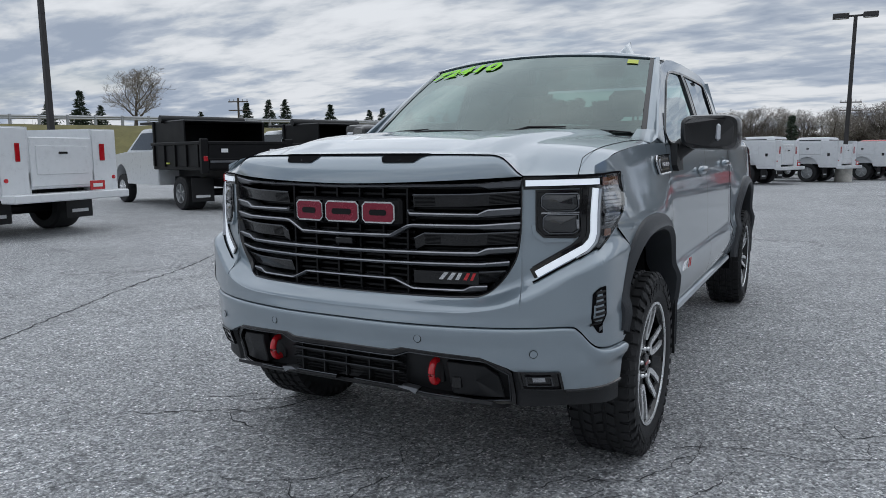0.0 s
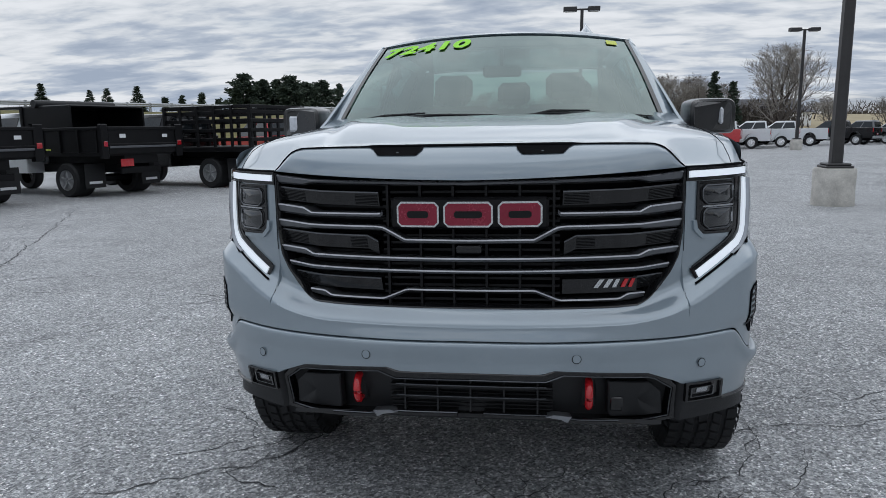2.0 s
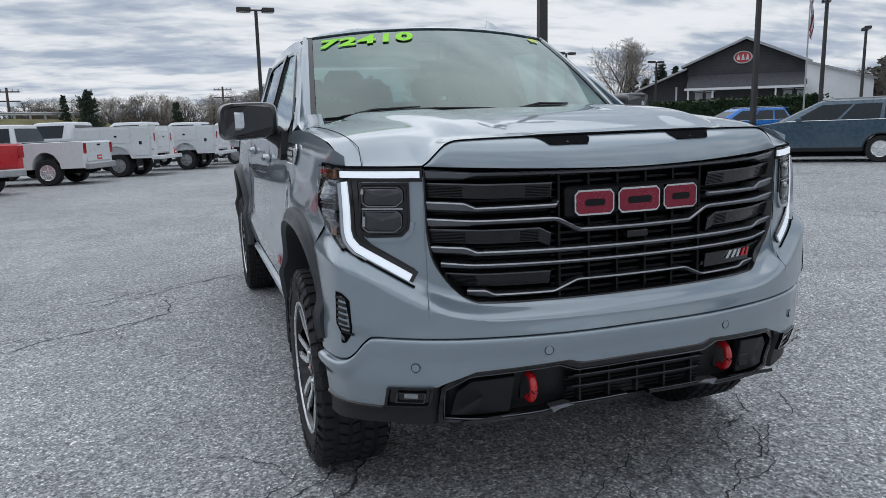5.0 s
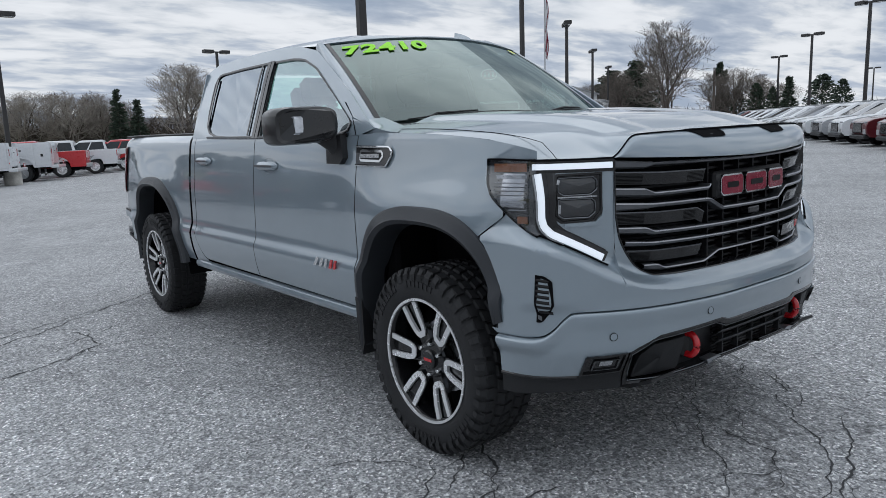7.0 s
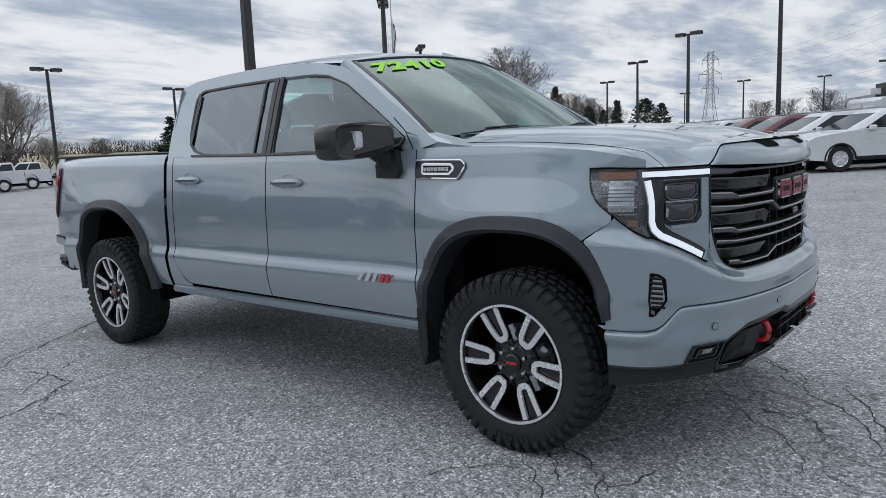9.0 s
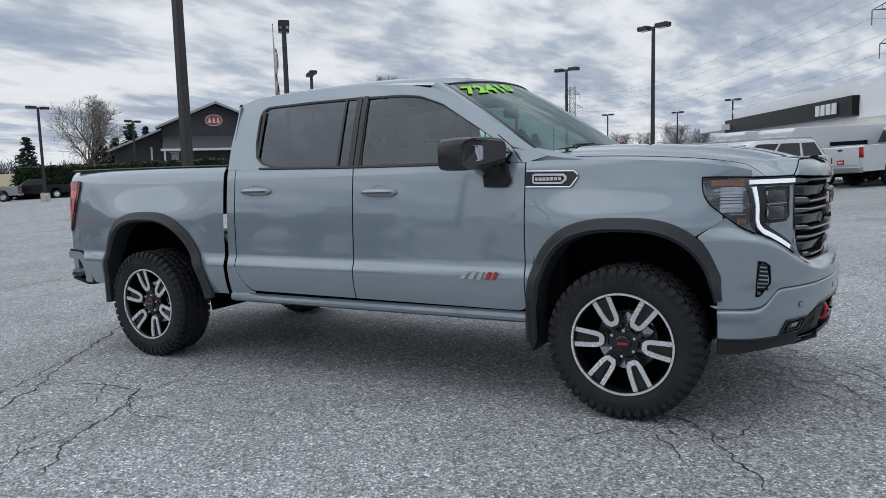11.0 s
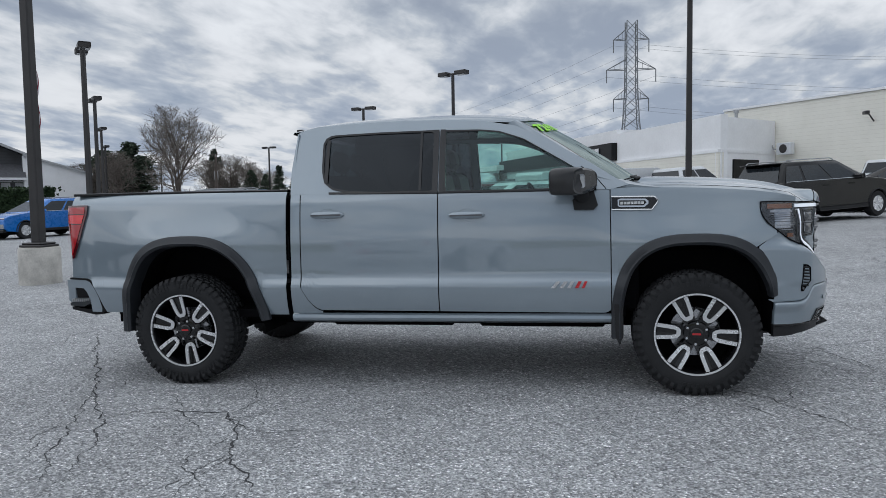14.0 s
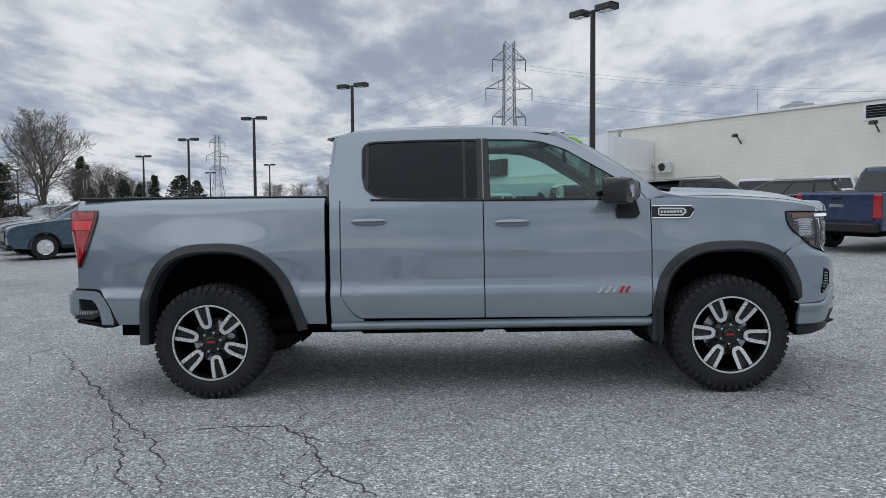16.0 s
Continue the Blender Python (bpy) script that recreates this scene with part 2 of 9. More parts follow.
M = {
    "asphalt": asphalt(),
    "paint": car_paint("grey_metallic_paint", (0.244, 0.298, 0.342), 0.35, 0.32),
    "gloss_black": simple("gloss_black_trim", (0.007, 0.007, 0.008), 0.12, 0, 0.2, coat=0.2),
    "plastic": simple("black_moulded_plastic", (0.011, 0.0115, 0.013), 0.50, 0, 0.25, bump=0.2, bscale=420, spec=0.4),
    "deep_black": simple("satin_black_moulding", (0.006, 0.006, 0.007), 0.42, 0, 0.2, spec=0.25),
    "bar_edge": simple("bright_satin_edge", (0.33, 0.34, 0.36), 0.30, 0.9, 0.08),
    "flare": simple("dark_grey_moulded_plastic", (0.021, 0.024, 0.029), 0.48, 0, 0.18, bump=0.2, bscale=420),
    "bar": simple("dark_satin_metal", (0.15, 0.156, 0.168), 0.32, 0.75, 0.1),
    "chrome": simple("bright_chrome", (0.75, 0.76, 0.77), 0.08, 1.0, 0.03),
    "satin": simple("machined_aluminium", (0.80, 0.81, 0.82), 0.26, 0.60, 0.05, 3.0),
    "red": simple("red_enamel", (0.50, 0.012, 0.018), 0.25, 0, 0.1, coat=0.7),
    "badge_red": simple("crimson_enamel", (0.22, 0.010, 0.032), 0.25, 0.2, 0.15, coat=0.25),
    "rubber": simple("tyre_rubber", (0.017, 0.0175, 0.019), 0.66, 0, 0.3, 16, bump=0.3, bscale=240, spec=0.35),
    # near-black without gloss: underbody, and painted shade in seams, gaps, scoops and vents
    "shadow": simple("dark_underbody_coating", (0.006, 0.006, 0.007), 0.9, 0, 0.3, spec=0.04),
    "drl": simple("white_light_guide", (0.8, 0.82, 0.85), 0.3, 0, 0.02, emit=(0.92, 0.97, 1.0), glow=0.40),
    "lamp_dark": simple("smoked_lamp_housing", (0.022, 0.024, 0.027), 0.18, 0.2, 0.3, coat=1.0),
    "lamp_grey": simple("grey_reflector", (0.46, 0.47, 0.49), 0.14, 0.85, 0.15),
    "amber": simple("amber_lens", (0.20, 0.075, 0.030), 0.16, 0, 0.2, coat=1.0),
    "tail": simple("red_lamp_lens", (0.40, 0.006, 0.012), 0.10, 0, 0.15, coat=1.0),
    "tail_dark": simple("smoked_red_lens", (0.09, 0.004, 0.008), 0.10, 0, 0.15, coat=1.0),
    "tail_hi": simple("bright_red_lamp_lens", (0.76, 0.016, 0.024), 0.10, 0, 0.1, coat=1.0),
    "glass": pane("clear_green_glass", (0.62, 0.83, 0.77), 0.04, (0.74, 0.81, 0.85), 1.7),
    "wind": pane("windscreen_glass", (0.20, 0.29, 0.27), 0.08, (0.52, 0.60, 0.58)),
    "tint": pane("dark_privacy_glass", (0.030, 0.034, 0.042), 0.028, (0.74, 0.80, 0.86), 1.7),
    "lens": pane("lamp_cover", (0.92, 0.93, 0.95), 0.05, bend=3.5),
    "mirror": simple("mirror_back_gloss", (0.012, 0.012, 0.013), 0.30, 0, 0.2, coat=0.3),
    "mirror_lamp": simple("clear_lamp_plastic", (0.62, 0.64, 0.68), 0.12, 0.2, 0.2, 40, coat=0.6),
    "seat": simple("dark_leather", (0.030, 0.030, 0.032), 0.6, 0, 0.25, bump=0.3, bscale=200),
    "lime": simple("lime_window_paint", (0.36, 0.86, 0.03), 0.6, 0, 0.08),
    "sticker": simple("yellow_sticker", (0.62, 0.68, 0.12), 0.6, 0, 0.1),
    "pole": simple("bronze_painted_steel", (0.040, 0.038, 0.038), 0.5, 0.2, 0.25, 3, bump=0.15),
    "concrete": simple("pale_concrete", (0.52, 0.50, 0.46), 0.85, 0, 0.35, 3.5, bump=0.7, bscale=40),
    "white_paint": simple("white_vehicle_paint", (0.70, 0.72, 0.74), 0.3, 0, 0.05, coat=0.7),
    "white_wall": simple("white_render", (0.86, 0.865, 0.875), 0.75, 0, 0.07, 0.6, bump=0.2),
    "beige": striped("cream_block_wall", ((0.80, 0.78, 0.70), (0.87, 0.85, 0.77), (0.70, 0.68, 0.60)), 4.9),
    "char": striped("charcoal_siding", ((0.055, 0.057, 0.062), (0.080, 0.082, 0.088), (0.035, 0.036, 0.04)), 3.2),
    "roof": simple("dark_shingle", (0.10, 0.10, 0.11), 0.9, 0, 0.3, 4, bump=0.6),
    "sign_black": simple("black_sign_panel", (0.008, 0.008, 0.009), 0.45, 0, 0.2, spec=0.25),
    "sign_white": simple("white_lettering", (0.78, 0.79, 0.80), 0.5, 0, 0.05),
    "bark": simple("grey_brown_bark", (0.105, 0.088, 0.075), 0.9, 0, 0.35, 5, bump=0.8, bscale=30),
    "twig": simple("bare_twigs", (0.165, 0.143, 0.124), 0.9, 0, 0.25, 3),
    "twig_pale": simple("pale_bare_twigs", (0.29, 0.262, 0.228), 0.9, 0, 0.25, 3),
    "needle": leafy("conifer_needles", (0.030, 0.045, 0.034), (0.085, 0.110, 0.075)),
    "hedge": leafy("hedge_leaves", (0.010, 0.024, 0.010), (0.040, 0.066, 0.026)),
    "brush": leafy("brown_undergrowth", (0.050, 0.042, 0.035), (0.125, 0.105, 0.085)),
    "grass": simple("dry_grass", (0.165, 0.150, 0.060), 0.95, 0, 0.4, 0.6, bump=0.9, bscale=12),
    "field": simple("tan_field", (0.36, 0.30, 0.185), 0.95, 0, 0.2, 0.1, bump=0.5, bscale=6),
    "galv": simple("galvanised_steel", (0.42, 0.43, 0.44), 0.45, 0.6, 0.15, 4),
    "steel_far": simple("weathered_lattice_steel", (0.20, 0.21, 0.22), 0.6, 0.4, 0.1),
    "crack": simple("tar_filled_crack", (0.045, 0.046, 0.049), 0.9, 0, 0.3, 30),
}

# ---- mesh tools ----
class Mesh:
    """Collects corners and faces for one part."""

    def __init__(self):
        self.v, self.f = [], []

    def grid(self, rows, close=False):
        """Quads over rows of points."""
        b, n = len(self.v), len(rows[0])
        for r in rows:
            self.v.extend(tuple(p) for p in r)
        for i in range(len(rows) - 1):
            for j in range(n if close else n - 1):
                a = b + i * n + j
                c = b + i * n + (j + 1) % n
                self.f.append((a, c, c + n, a + n))
        return self

    def face(self, pts):
        b = len(self.v)
        self.v.extend(tuple(p) for p in pts)
        self.f.append(tuple(range(b, b + len(pts))))
        return self

    def box(self, x0, x1, y0, y1, z0, z1, c=0.0, m=None):
        """A block with chamfered edges of width c, at the pose m."""
        c = min(c, 0.45 * min(abs(x1 - x0), abs(y1 - y0), abs(z1 - z0)))
        b = len(self.v)
        lim = ((x0, x1), (y0, y1), (z0, z1))
        if c <= 0:
            pts = [(lim[0][i], lim[1][j], lim[2][k]) for i in (0, 1) for j in (0, 1) for k in (0, 1)]
            faces = [(0, 1, 3, 2), (4, 6, 7, 5), (0, 4, 5, 1), (2, 3, 7, 6), (0, 2, 6, 4), (1, 5, 7, 3)]
        else:
            pts, at = [], {}
            for i in (0, 1):
                for j in (0, 1):
                    for k in (0, 1):
                        s = (i, j, k)
                        for a in range(3):
                            p = [lim[d][s[d]] + (0 if d == a else (c if s[d] == 0 else -c)) for d in range(3)]
                            at[(i, j, k, a)] = len(pts)
                            pts.append(tuple(p))
            faces = []
            for a in range(3):
                u, w = [d for d in range(3) if d != a]
                for s in (0, 1):
                    q = []
                    for cu, cw in ((0, 0), (1, 0), (1, 1), (0, 1)):
                        k = [0, 0, 0]
                        k[a], k[u], k[w] = s, cu, cw
                        q.append(at[(*k, a)])
                    faces.append(tuple(q))
                for cu in (0, 1):
                    for cw in (0, 1):
                        k0, k1 = [0, 0, 0], [0, 0, 0]
                        k0[a], k1[a] = 0, 1
                        for k in (k0, k1):
                            k[u], k[w] = cu, cw
                        faces.append((at[(*k0, u)], at[(*k1, u)], at[(*k1, w)], at[(*k0, w)]))
            for i in (0, 1):
                for j in (0, 1):
                    for k in (0, 1):
                        faces.append((at[(i, j, k, 0)], at[(i, j, k, 1)], at[(i, j, k, 2)]))
        if m is not None:
            pts = [tuple(m @ Vector(p)) for p in pts]
        self.v.extend(pts)
        self.f.extend(tuple(b + i for i in q) for q in faces)
        return self

    def tube(self, pts, r, n=8, caps=True):
        """A round rod along points; r is one radius or one for each point."""
        pts = [Vector(p) for p in pts]
        rr = r if isinstance(r, (list, tuple)) else [r] * len(pts)
        rows = []
        for i, p in enumerate(pts):
            d = (pts[min(i + 1, len(pts) - 1)] - pts[max(i - 1, 0)]).normalized()
            s = d.cross(Vector((0, 0, 1)))
            s = s.normalized() if s.length > 1e-4 else Vector((1, 0, 0))
            t = s.cross(d)
            rows.append([p + rr[i] * (math.cos(2 * math.pi * k / n) * s + math.sin(2 * math.pi * k / n) * t) for k in range(n)])
        b = len(self.v)
        self.grid(rows, close=True)
        if caps:
            self.f.append(tuple(b + k for k in reversed(range(n))))
            self.f.append(tuple(b + (len(pts) - 1) * n + k for k in range(n)))
        return self

    def lathe(self, prof, n=48, axis="x", at=(0, 0, 0)):
        """Turn a profile of (radius, place along the axis) round the axis."""
        rows = []
        for r, a in prof:
            row = []
            for k in range(n):
                w = 2 * math.pi * k / n
                c, s = r * math.cos(w), r * math.sin(w)
                p = (a, c, s) if axis == "x" else ((c, a, s) if axis == "y" else (c, s, a))
                row.append((p[0] + at[0], p[1] + at[1], p[2] + at[2]))
            rows.append(row)
        return self.grid(rows, close=True)

    def prism(self, poly, fn, d0, d1):
        """A flat outline of (a, b), given depth from d0 to d1 by fn(a, b, d)."""
        b, n = len(self.v), len(poly)
        for d in (d0, d1):
            self.v.extend(tuple(fn(p[0], p[1], d)) for p in poly)
        self.f.append(tuple(b + i for i in range(n)))
        self.f.append(tuple(b + n + i for i in reversed(range(n))))
        for i in range(n):
            j = (i + 1) % n
            self.f.append((b + i, b + n + i, b + n + j, b + j))
        return self


def mesh_of(name, mb, mat, smooth=34.0, thick=0.0, weld=False):
    me = bpy.data.meshes.new(name)
    me.from_pydata(mb.v, [], mb.f)
    me.validate()
    bm = bmesh.new()
    bm.from_mesh(me)
    if weld:
        bmesh.ops.remove_doubles(bm, verts=bm.verts, dist=2e-5)
        bmesh.ops.dissolve_degenerate(bm, dist=1e-5, edges=bm.edges)
    if thick:
        bmesh.ops.remove_doubles(bm, verts=bm.verts, dist=1e-5)
        bmesh.ops.solidify(bm, geom=list(bm.faces), thickness=thick)
    bmesh.ops.recalc_face_normals(bm, faces=bm.faces)
    bm.to_mesh(me)
    bm.free()
    if mat is not None:
        me.materials.append(mat)
    if smooth:
        me.polygons.foreach_set("use_smooth", [True] * len(me.polygons))
        me.set_sharp_from_angle(angle=radians(smooth))
    return me


def part(name, mb, mat, parent=None, label="", smooth=34.0, thick=0.0, weld=False):
    ob = new(name, mesh_of(name, mb, mat, smooth, thick, weld))
    ob.parent = parent
    if label:
        ob["label"] = label
    return ob


def thing(name, label, category, group="", kind="", at=None):
    ob = new(name)
    ob.empty_display_size = 0.2
    if at is not None:
        ob.matrix_world = at
    return tagged(ob, label, category, group, kind)


def lerp(a, b, f):
    return a + (b - a) * f


def smooth_step(a, b, x):
    f = min(1.0, max(0.0, (x - a) / (b - a)))
    return f * f * (3 - 2 * f)


def table(*pairs):
    xs, ys = [p[0] for p in pairs], [p[1] for p in pairs]
    return lambda x: float(np.interp(x, xs, ys))


def soft_table(*pairs):
    """Like table, with rounded corners (monotone cubic)."""
    xs = np.array([p[0] for p in pairs], float)
    ys = np.array([p[1] for p in pairs], float)
    h = np.diff(xs)
    d = np.diff(ys) / h
    s = np.zeros(len(xs))
    s[0], s[-1] = d[0], d[-1]
    for i in range(1, len(xs) - 1):
        s[i] = 0.0 if d[i - 1] * d[i] <= 0 else 2 * d[i - 1] * d[i] / (d[i - 1] + d[i])

    def f(x):
        x = min(max(x, xs[0]), xs[-1])
        i = min(int(np.searchsorted(xs, x, side="right")) - 1, len(h) - 1)
        t = (x - xs[i]) / h[i]
        return float(ys[i] * (1 + 2 * t) * (1 - t) ** 2 + s[i] * h[i] * t * (1 - t) ** 2 + ys[i + 1] * t * t * (3 - 2 * t) + s[i + 1] * h[i] * t * t * (t - 1))
    return f


def steps(a, b, n):
    return [a + (b - a) * i / n for i in range(n + 1)]


def path_points(pts, n):
    """n + 1 points at even distances along a line of 2D points."""
    p = np.array(pts, float)
    c = np.r_[0, np.cumsum(np.linalg.norm(np.diff(p, axis=0), axis=1))]
    return [(float(np.interp(s, c, p[:, 0])), float(np.interp(s, c, p[:, 1]))) for s in np.linspace(0, c[-1], n + 1)]

# ---- ground: one sheet of asphalt out to the horizon ----
def sheet(name, xs, ys, fn, mat, label, category, lift=0.0):
    rows = [[(x, y, fn(x, y) + lift) for x in xs] for y in ys]
    ob = part(name, Mesh().grid(rows), M[mat])
    return tagged(ob, label, category, kind="structure")


def spread(lim):
    a = [0, 2, 4, 6, 8, 10, 12.5, 15, 18, 22, 26, 30, 35, 40, 52, 66, 84, 110, 150, 220, 340, 600, 1200]
    a = [v for v in a if v < lim] + [lim]
    return [-v for v in reversed(a[1:])] + a


def land_z(x, y):
    """The lot's fall, flattening out far away."""
    r = math.hypot(x, y)
    k = 1.0 if r < 75 else 75 / r
    return ground_z(x * k, y * k)


sheet("ground", spread(2500), spread(2500), land_z, "asphalt", "weathered grey asphalt parking lot with fine cracks", "asphalt")

# ---- lamp posts ----
SURVEYED = set()         # things that already stand at their true bearing


def lamp_post(x, y, arm_yaw, base=True, height=7.3):
    z0 = ground_z(x, y)
    post = thing("lamp_post", "tall dark bronze two-headed lamp post on a pale concrete base", "lamp post", "lamp posts of the parking lot", at=pose(x, y, z0))
    rnd = random.Random(int(x * 100))
    mb = Mesh()
    prof = [(0.345, -0.05), (0.350, 0.0), (0.347, 0.30), (0.343, 0.62), (0.325, 0.655), (0.0, 0.66)]
    mb.lathe(prof, 20, "z")
    mb.v = [(vx + rnd.uniform(-0.008, 0.008), vy + rnd.uniform(-0.008, 0.008), vz) for vx, vy, vz in mb.v]
    part("concrete_base", mb, M["concrete"], post, "chipped pale concrete base")
    pl = part("base_plate", Mesh().box(-0.23, 0.23, -0.23, 0.23, 0.66, 0.70, 0.012).box(-0.20, 0.20, -0.20, 0.20, 0.70, 0.74, 0.02), M["pole"], post)
    c = 0.095
    rows = []
    for z, w in ((0.70, c), (height - 0.1, c * 0.78)):
        k = w * 0.25
        rows.append([(px, py, z) for px, py in ((w, w - k), (w - k, w), (k - w, w), (-w, w - k), (-w, k - w), (k - w, -w), (w - k, -w), (w, k - w))])
    part("shaft", Mesh().grid(rows, close=True), M["pole"], post)
    t = pose(0, 0, 0, 0, 0, arm_yaw)
    part("arm", Mesh().box(-0.30, 0.30, -0.035, 0.035, height - 0.13, height - 0.05, 0.01, m=t), M["pole"], post)
    for sg in (-1, 1):
        hd = part("lamp_head", Mesh().box(sg * 0.28, sg * 0.86, -0.22, 0.22, height - 0.18, height + 0.03, 0.03, m=t), M["pole"], post)
        part("lamp_glass", Mesh().box(sg * 0.34, sg * 0.80, -0.17, 0.17, height - 0.195, height - 0.178, 0.004, m=t), M["lamp_grey"], hd)
    return post


for x, y, yaw in ((5.3, 10.37, 0), (2.0, 34.1, 0), (15.8, 44.8, 5), (29.3, 54.0, 5), (43.9, 62.5, 5), (18.6, 19.4, 42), (30.7, 28.0, 48), (44.8, 38.6, 50), (60.3, 49.8, 50),
                  (31.5, 7.6, 62), (42.1, 15.8, 75), (55.4, 25.8, 80), (73.2, 37.8, 80), (18.2, -2.4, 40), (114, 45, 80), (96, 30, 70), (85, 12, 80), (-20.6, 11.6, 20), (75, 88, 0), (92, 64, 40), (103, 22, 70)):
    post = lamp_post(x, y, yaw, height=7.55 if (x, y) in ((31.5, 7.6), (18.2, -2.4)) else 7.3)
    if (x, y) in ((5.3, 10.37), (18.6, 19.4), (30.7, 28.0), (31.5, 7.6), (42.1, 15.8), (18.2, -2.4)):
        SURVEYED.add(post.name)

# ---- cracks in the asphalt ----
def crack(*way, width=0.012, seed=1, twigs=3):
    rnd = random.Random(seed)
    mb = Mesh()

    def run(line, w, wander):
        length = sum(math.dist(line[i], line[i + 1]) for i in range(len(line) - 1))
        P = path_points(line, max(6, int(length / 0.03)))
        rows = []
        for i, (x, y) in enumerate(P):
            a, b = P[max(0, i - 1)], P[min(len(P) - 1, i + 1)]
            t = Vector((b[0] - a[0], b[1] - a[1])).normalized()
            n = Vector((-t.y, t.x))
            o = wander * (noise.noise((x * 2.1, y * 2.1, seed)) + 0.7 * noise.noise((x * 7, y * 7, seed)) + 0.45 * noise.noise((x * 19, y * 19, seed)))
            h = 0.52 * w * (0.25 + abs(noise.noise((x * 9, y * 9, seed + 3)))) * min(1.0, 0.25 + 4 * min(i, len(P) - 1 - i) / len(P))
            c = (x + n.x * o, y + n.y * o)
            rows.append([(c[0] + n.x * d, c[1] + n.y * d, land_z(c[0] + n.x * d, c[1] + n.y * d) + 0.003) for d in (-h, h)])
        mb.grid(rows)
        return P

    P = run(way, width, 0.055)
    for k in range(twigs):
        i = rnd.randrange(2, len(P) - 2)
        x, y = P[i]
        a = rnd.uniform(0, 2 * math.pi)
        r = rnd.uniform(0.3, 0.9)
        run([(x, y), (x + 0.5 * r * math.cos(a), y + 0.5 * r * math.sin(a)), (x + r * math.cos(a + 0.4), y + r * math.sin(a + 0.4))], width * 0.6, 0.06)
    tagged(part("pavement_crack", mb, M["crack"], smooth=0), "dark jagged crack in the asphalt", "crack", kind="stuff")


crack((-2.6, -2.4), (-3.7, -0.2), (-4.59, 1.47), (-5.13, 2.76), (-6.78, 5.97), (-9.44, 10.9), width=0.030, seed=2, twigs=0)
crack((1.20, 6.12), (0.10, 5.36), (-0.72, 4.73), (-1.04, 4.46), (-1.55, 4.15), (-1.95, 3.78), (-2.25, 3.60), (-2.51, 3.51), (-2.87, 3.32), width=0.022, seed=31, twigs=2)
crack((-1.04, 4.46), (-1.66, 4.15), (-2.16, 3.85), (-2.51, 3.71), (-2.87, 3.46), width=0.016, seed=32, twigs=2)
crack((-1.79, 3.71), (-1.71, 3.56), (-1.67, 3.32), (-1.68, 3.06), (-1.91, 2.88), (-2.25, 2.71), (-2.38, 2.64), (-2.65, 2.45), (-2.86, 2.29), width=0.020, seed=33, twigs=3)
crack((-2.36, 2.67), (-2.59, 2.75), (-2.87, 2.75), width=0.015, seed=34, twigs=1)
crack((-1.21, 3.77), (-1.71, 3.30), (-2.06, 3.04), width=0.012, seed=35, twigs=1)
crack((-0.77, 0.01), (-0.84, -0.21), (-0.99, -0.43), (-1.29, -0.60), (-1.63, -0.74), width=0.016, seed=36, twigs=2)
crack((0.65, -1.04), (0.17, -1.27), (-0.25, -1.46), width=0.016, seed=37, twigs=2)
crack((0.84, -0.38), (0.94, -0.49), (0.67, -0.73), (0.43, -0.91), (0.15, -1.16), (-0.12, -1.32), (-0.25, -1.38), width=0.015, seed=38, twigs=3)
crack((0.51, -0.32), (0.16, -0.60), (-0.11, -0.86), (-0.31, -1.03), width=0.010, seed=39, twigs=2)
crack((0.16, -0.60), (0.09, -0.82), (0.03, -1.02), (-0.14, -1.16), width=0.010, seed=40, twigs=2)
crack((-0.87, -0.07), (-0.97, -0.21), (-1.18, -0.34), width=0.012, seed=41, twigs=1)
crack((-0.98, -0.07), (-1.05, -0.12), (-1.15, -0.22), (-1.29, -0.34), (-1.40, -0.39), (-1.51, -0.47), width=0.012, seed=42, twigs=1)
crack((0.92, 0.04), (1.11, 0.09), (1.38, 0.21), (1.67, 0.25), (2.14, 0.49), (2.54, 0.75), width=0.012, seed=43, twigs=3)
crack((1.24, 0.11), (1.01, -0.32), (0.78, -0.46), (0.62, -0.73), width=0.011, seed=44, twigs=2)
crack((0.94, -0.37), (0.78, -0.46), width=0.009, seed=45, twigs=1)
crack((1.75, 0.76), (1.77, 0.55), (2.04, 0.71), (2.53, 1.10), width=0.011, seed=46, twigs=2)
crack((0.12, -0.43), (-0.02, -0.56), (-0.08, -0.64), width=0.009, seed=47, twigs=1)
crack((-1.87, 3.83), (-1.63, 3.63), (-1.65, 3.32), width=0.010, seed=49, twigs=1)
crack((-2.38, 2.64), (-2.63, 2.68), (-2.84, 2.65), (-2.97, 2.66), width=0.010, seed=51, twigs=1)
crack((-4.76, 1.62), (-4.54, 2.74), (-3.03, 2.68), width=0.012, seed=53, twigs=1)
crack((6.0, 16.0), (9.0, 14.5), (13.0, 14.0), width=0.015, seed=19)
crack((9.0, -4.0), (12.0, 0.0), (15.0, 6.0), width=0.015, seed=20)
crack((3.0, 8.0), (6.0, 6.0), (10.0, 5.6), width=0.014, seed=21)

# ---- the pickup truck: x to its left, y towards its tail from the front axle, z up from the tarmac ----
TRUCK_TURN = Matrix(((0.99994, 0.00015, -0.01129, 0), (0.0, 0.99991, 0.01353, 0), (0.01129, -0.01353, 0.99984, 0), (0, 0, 0, 1)))
truck = thing("pickup_truck", "grey metallic crew-cab pickup truck with black off-road trim, parked on asphalt", "pickup truck", at=TRUCK_TURN)

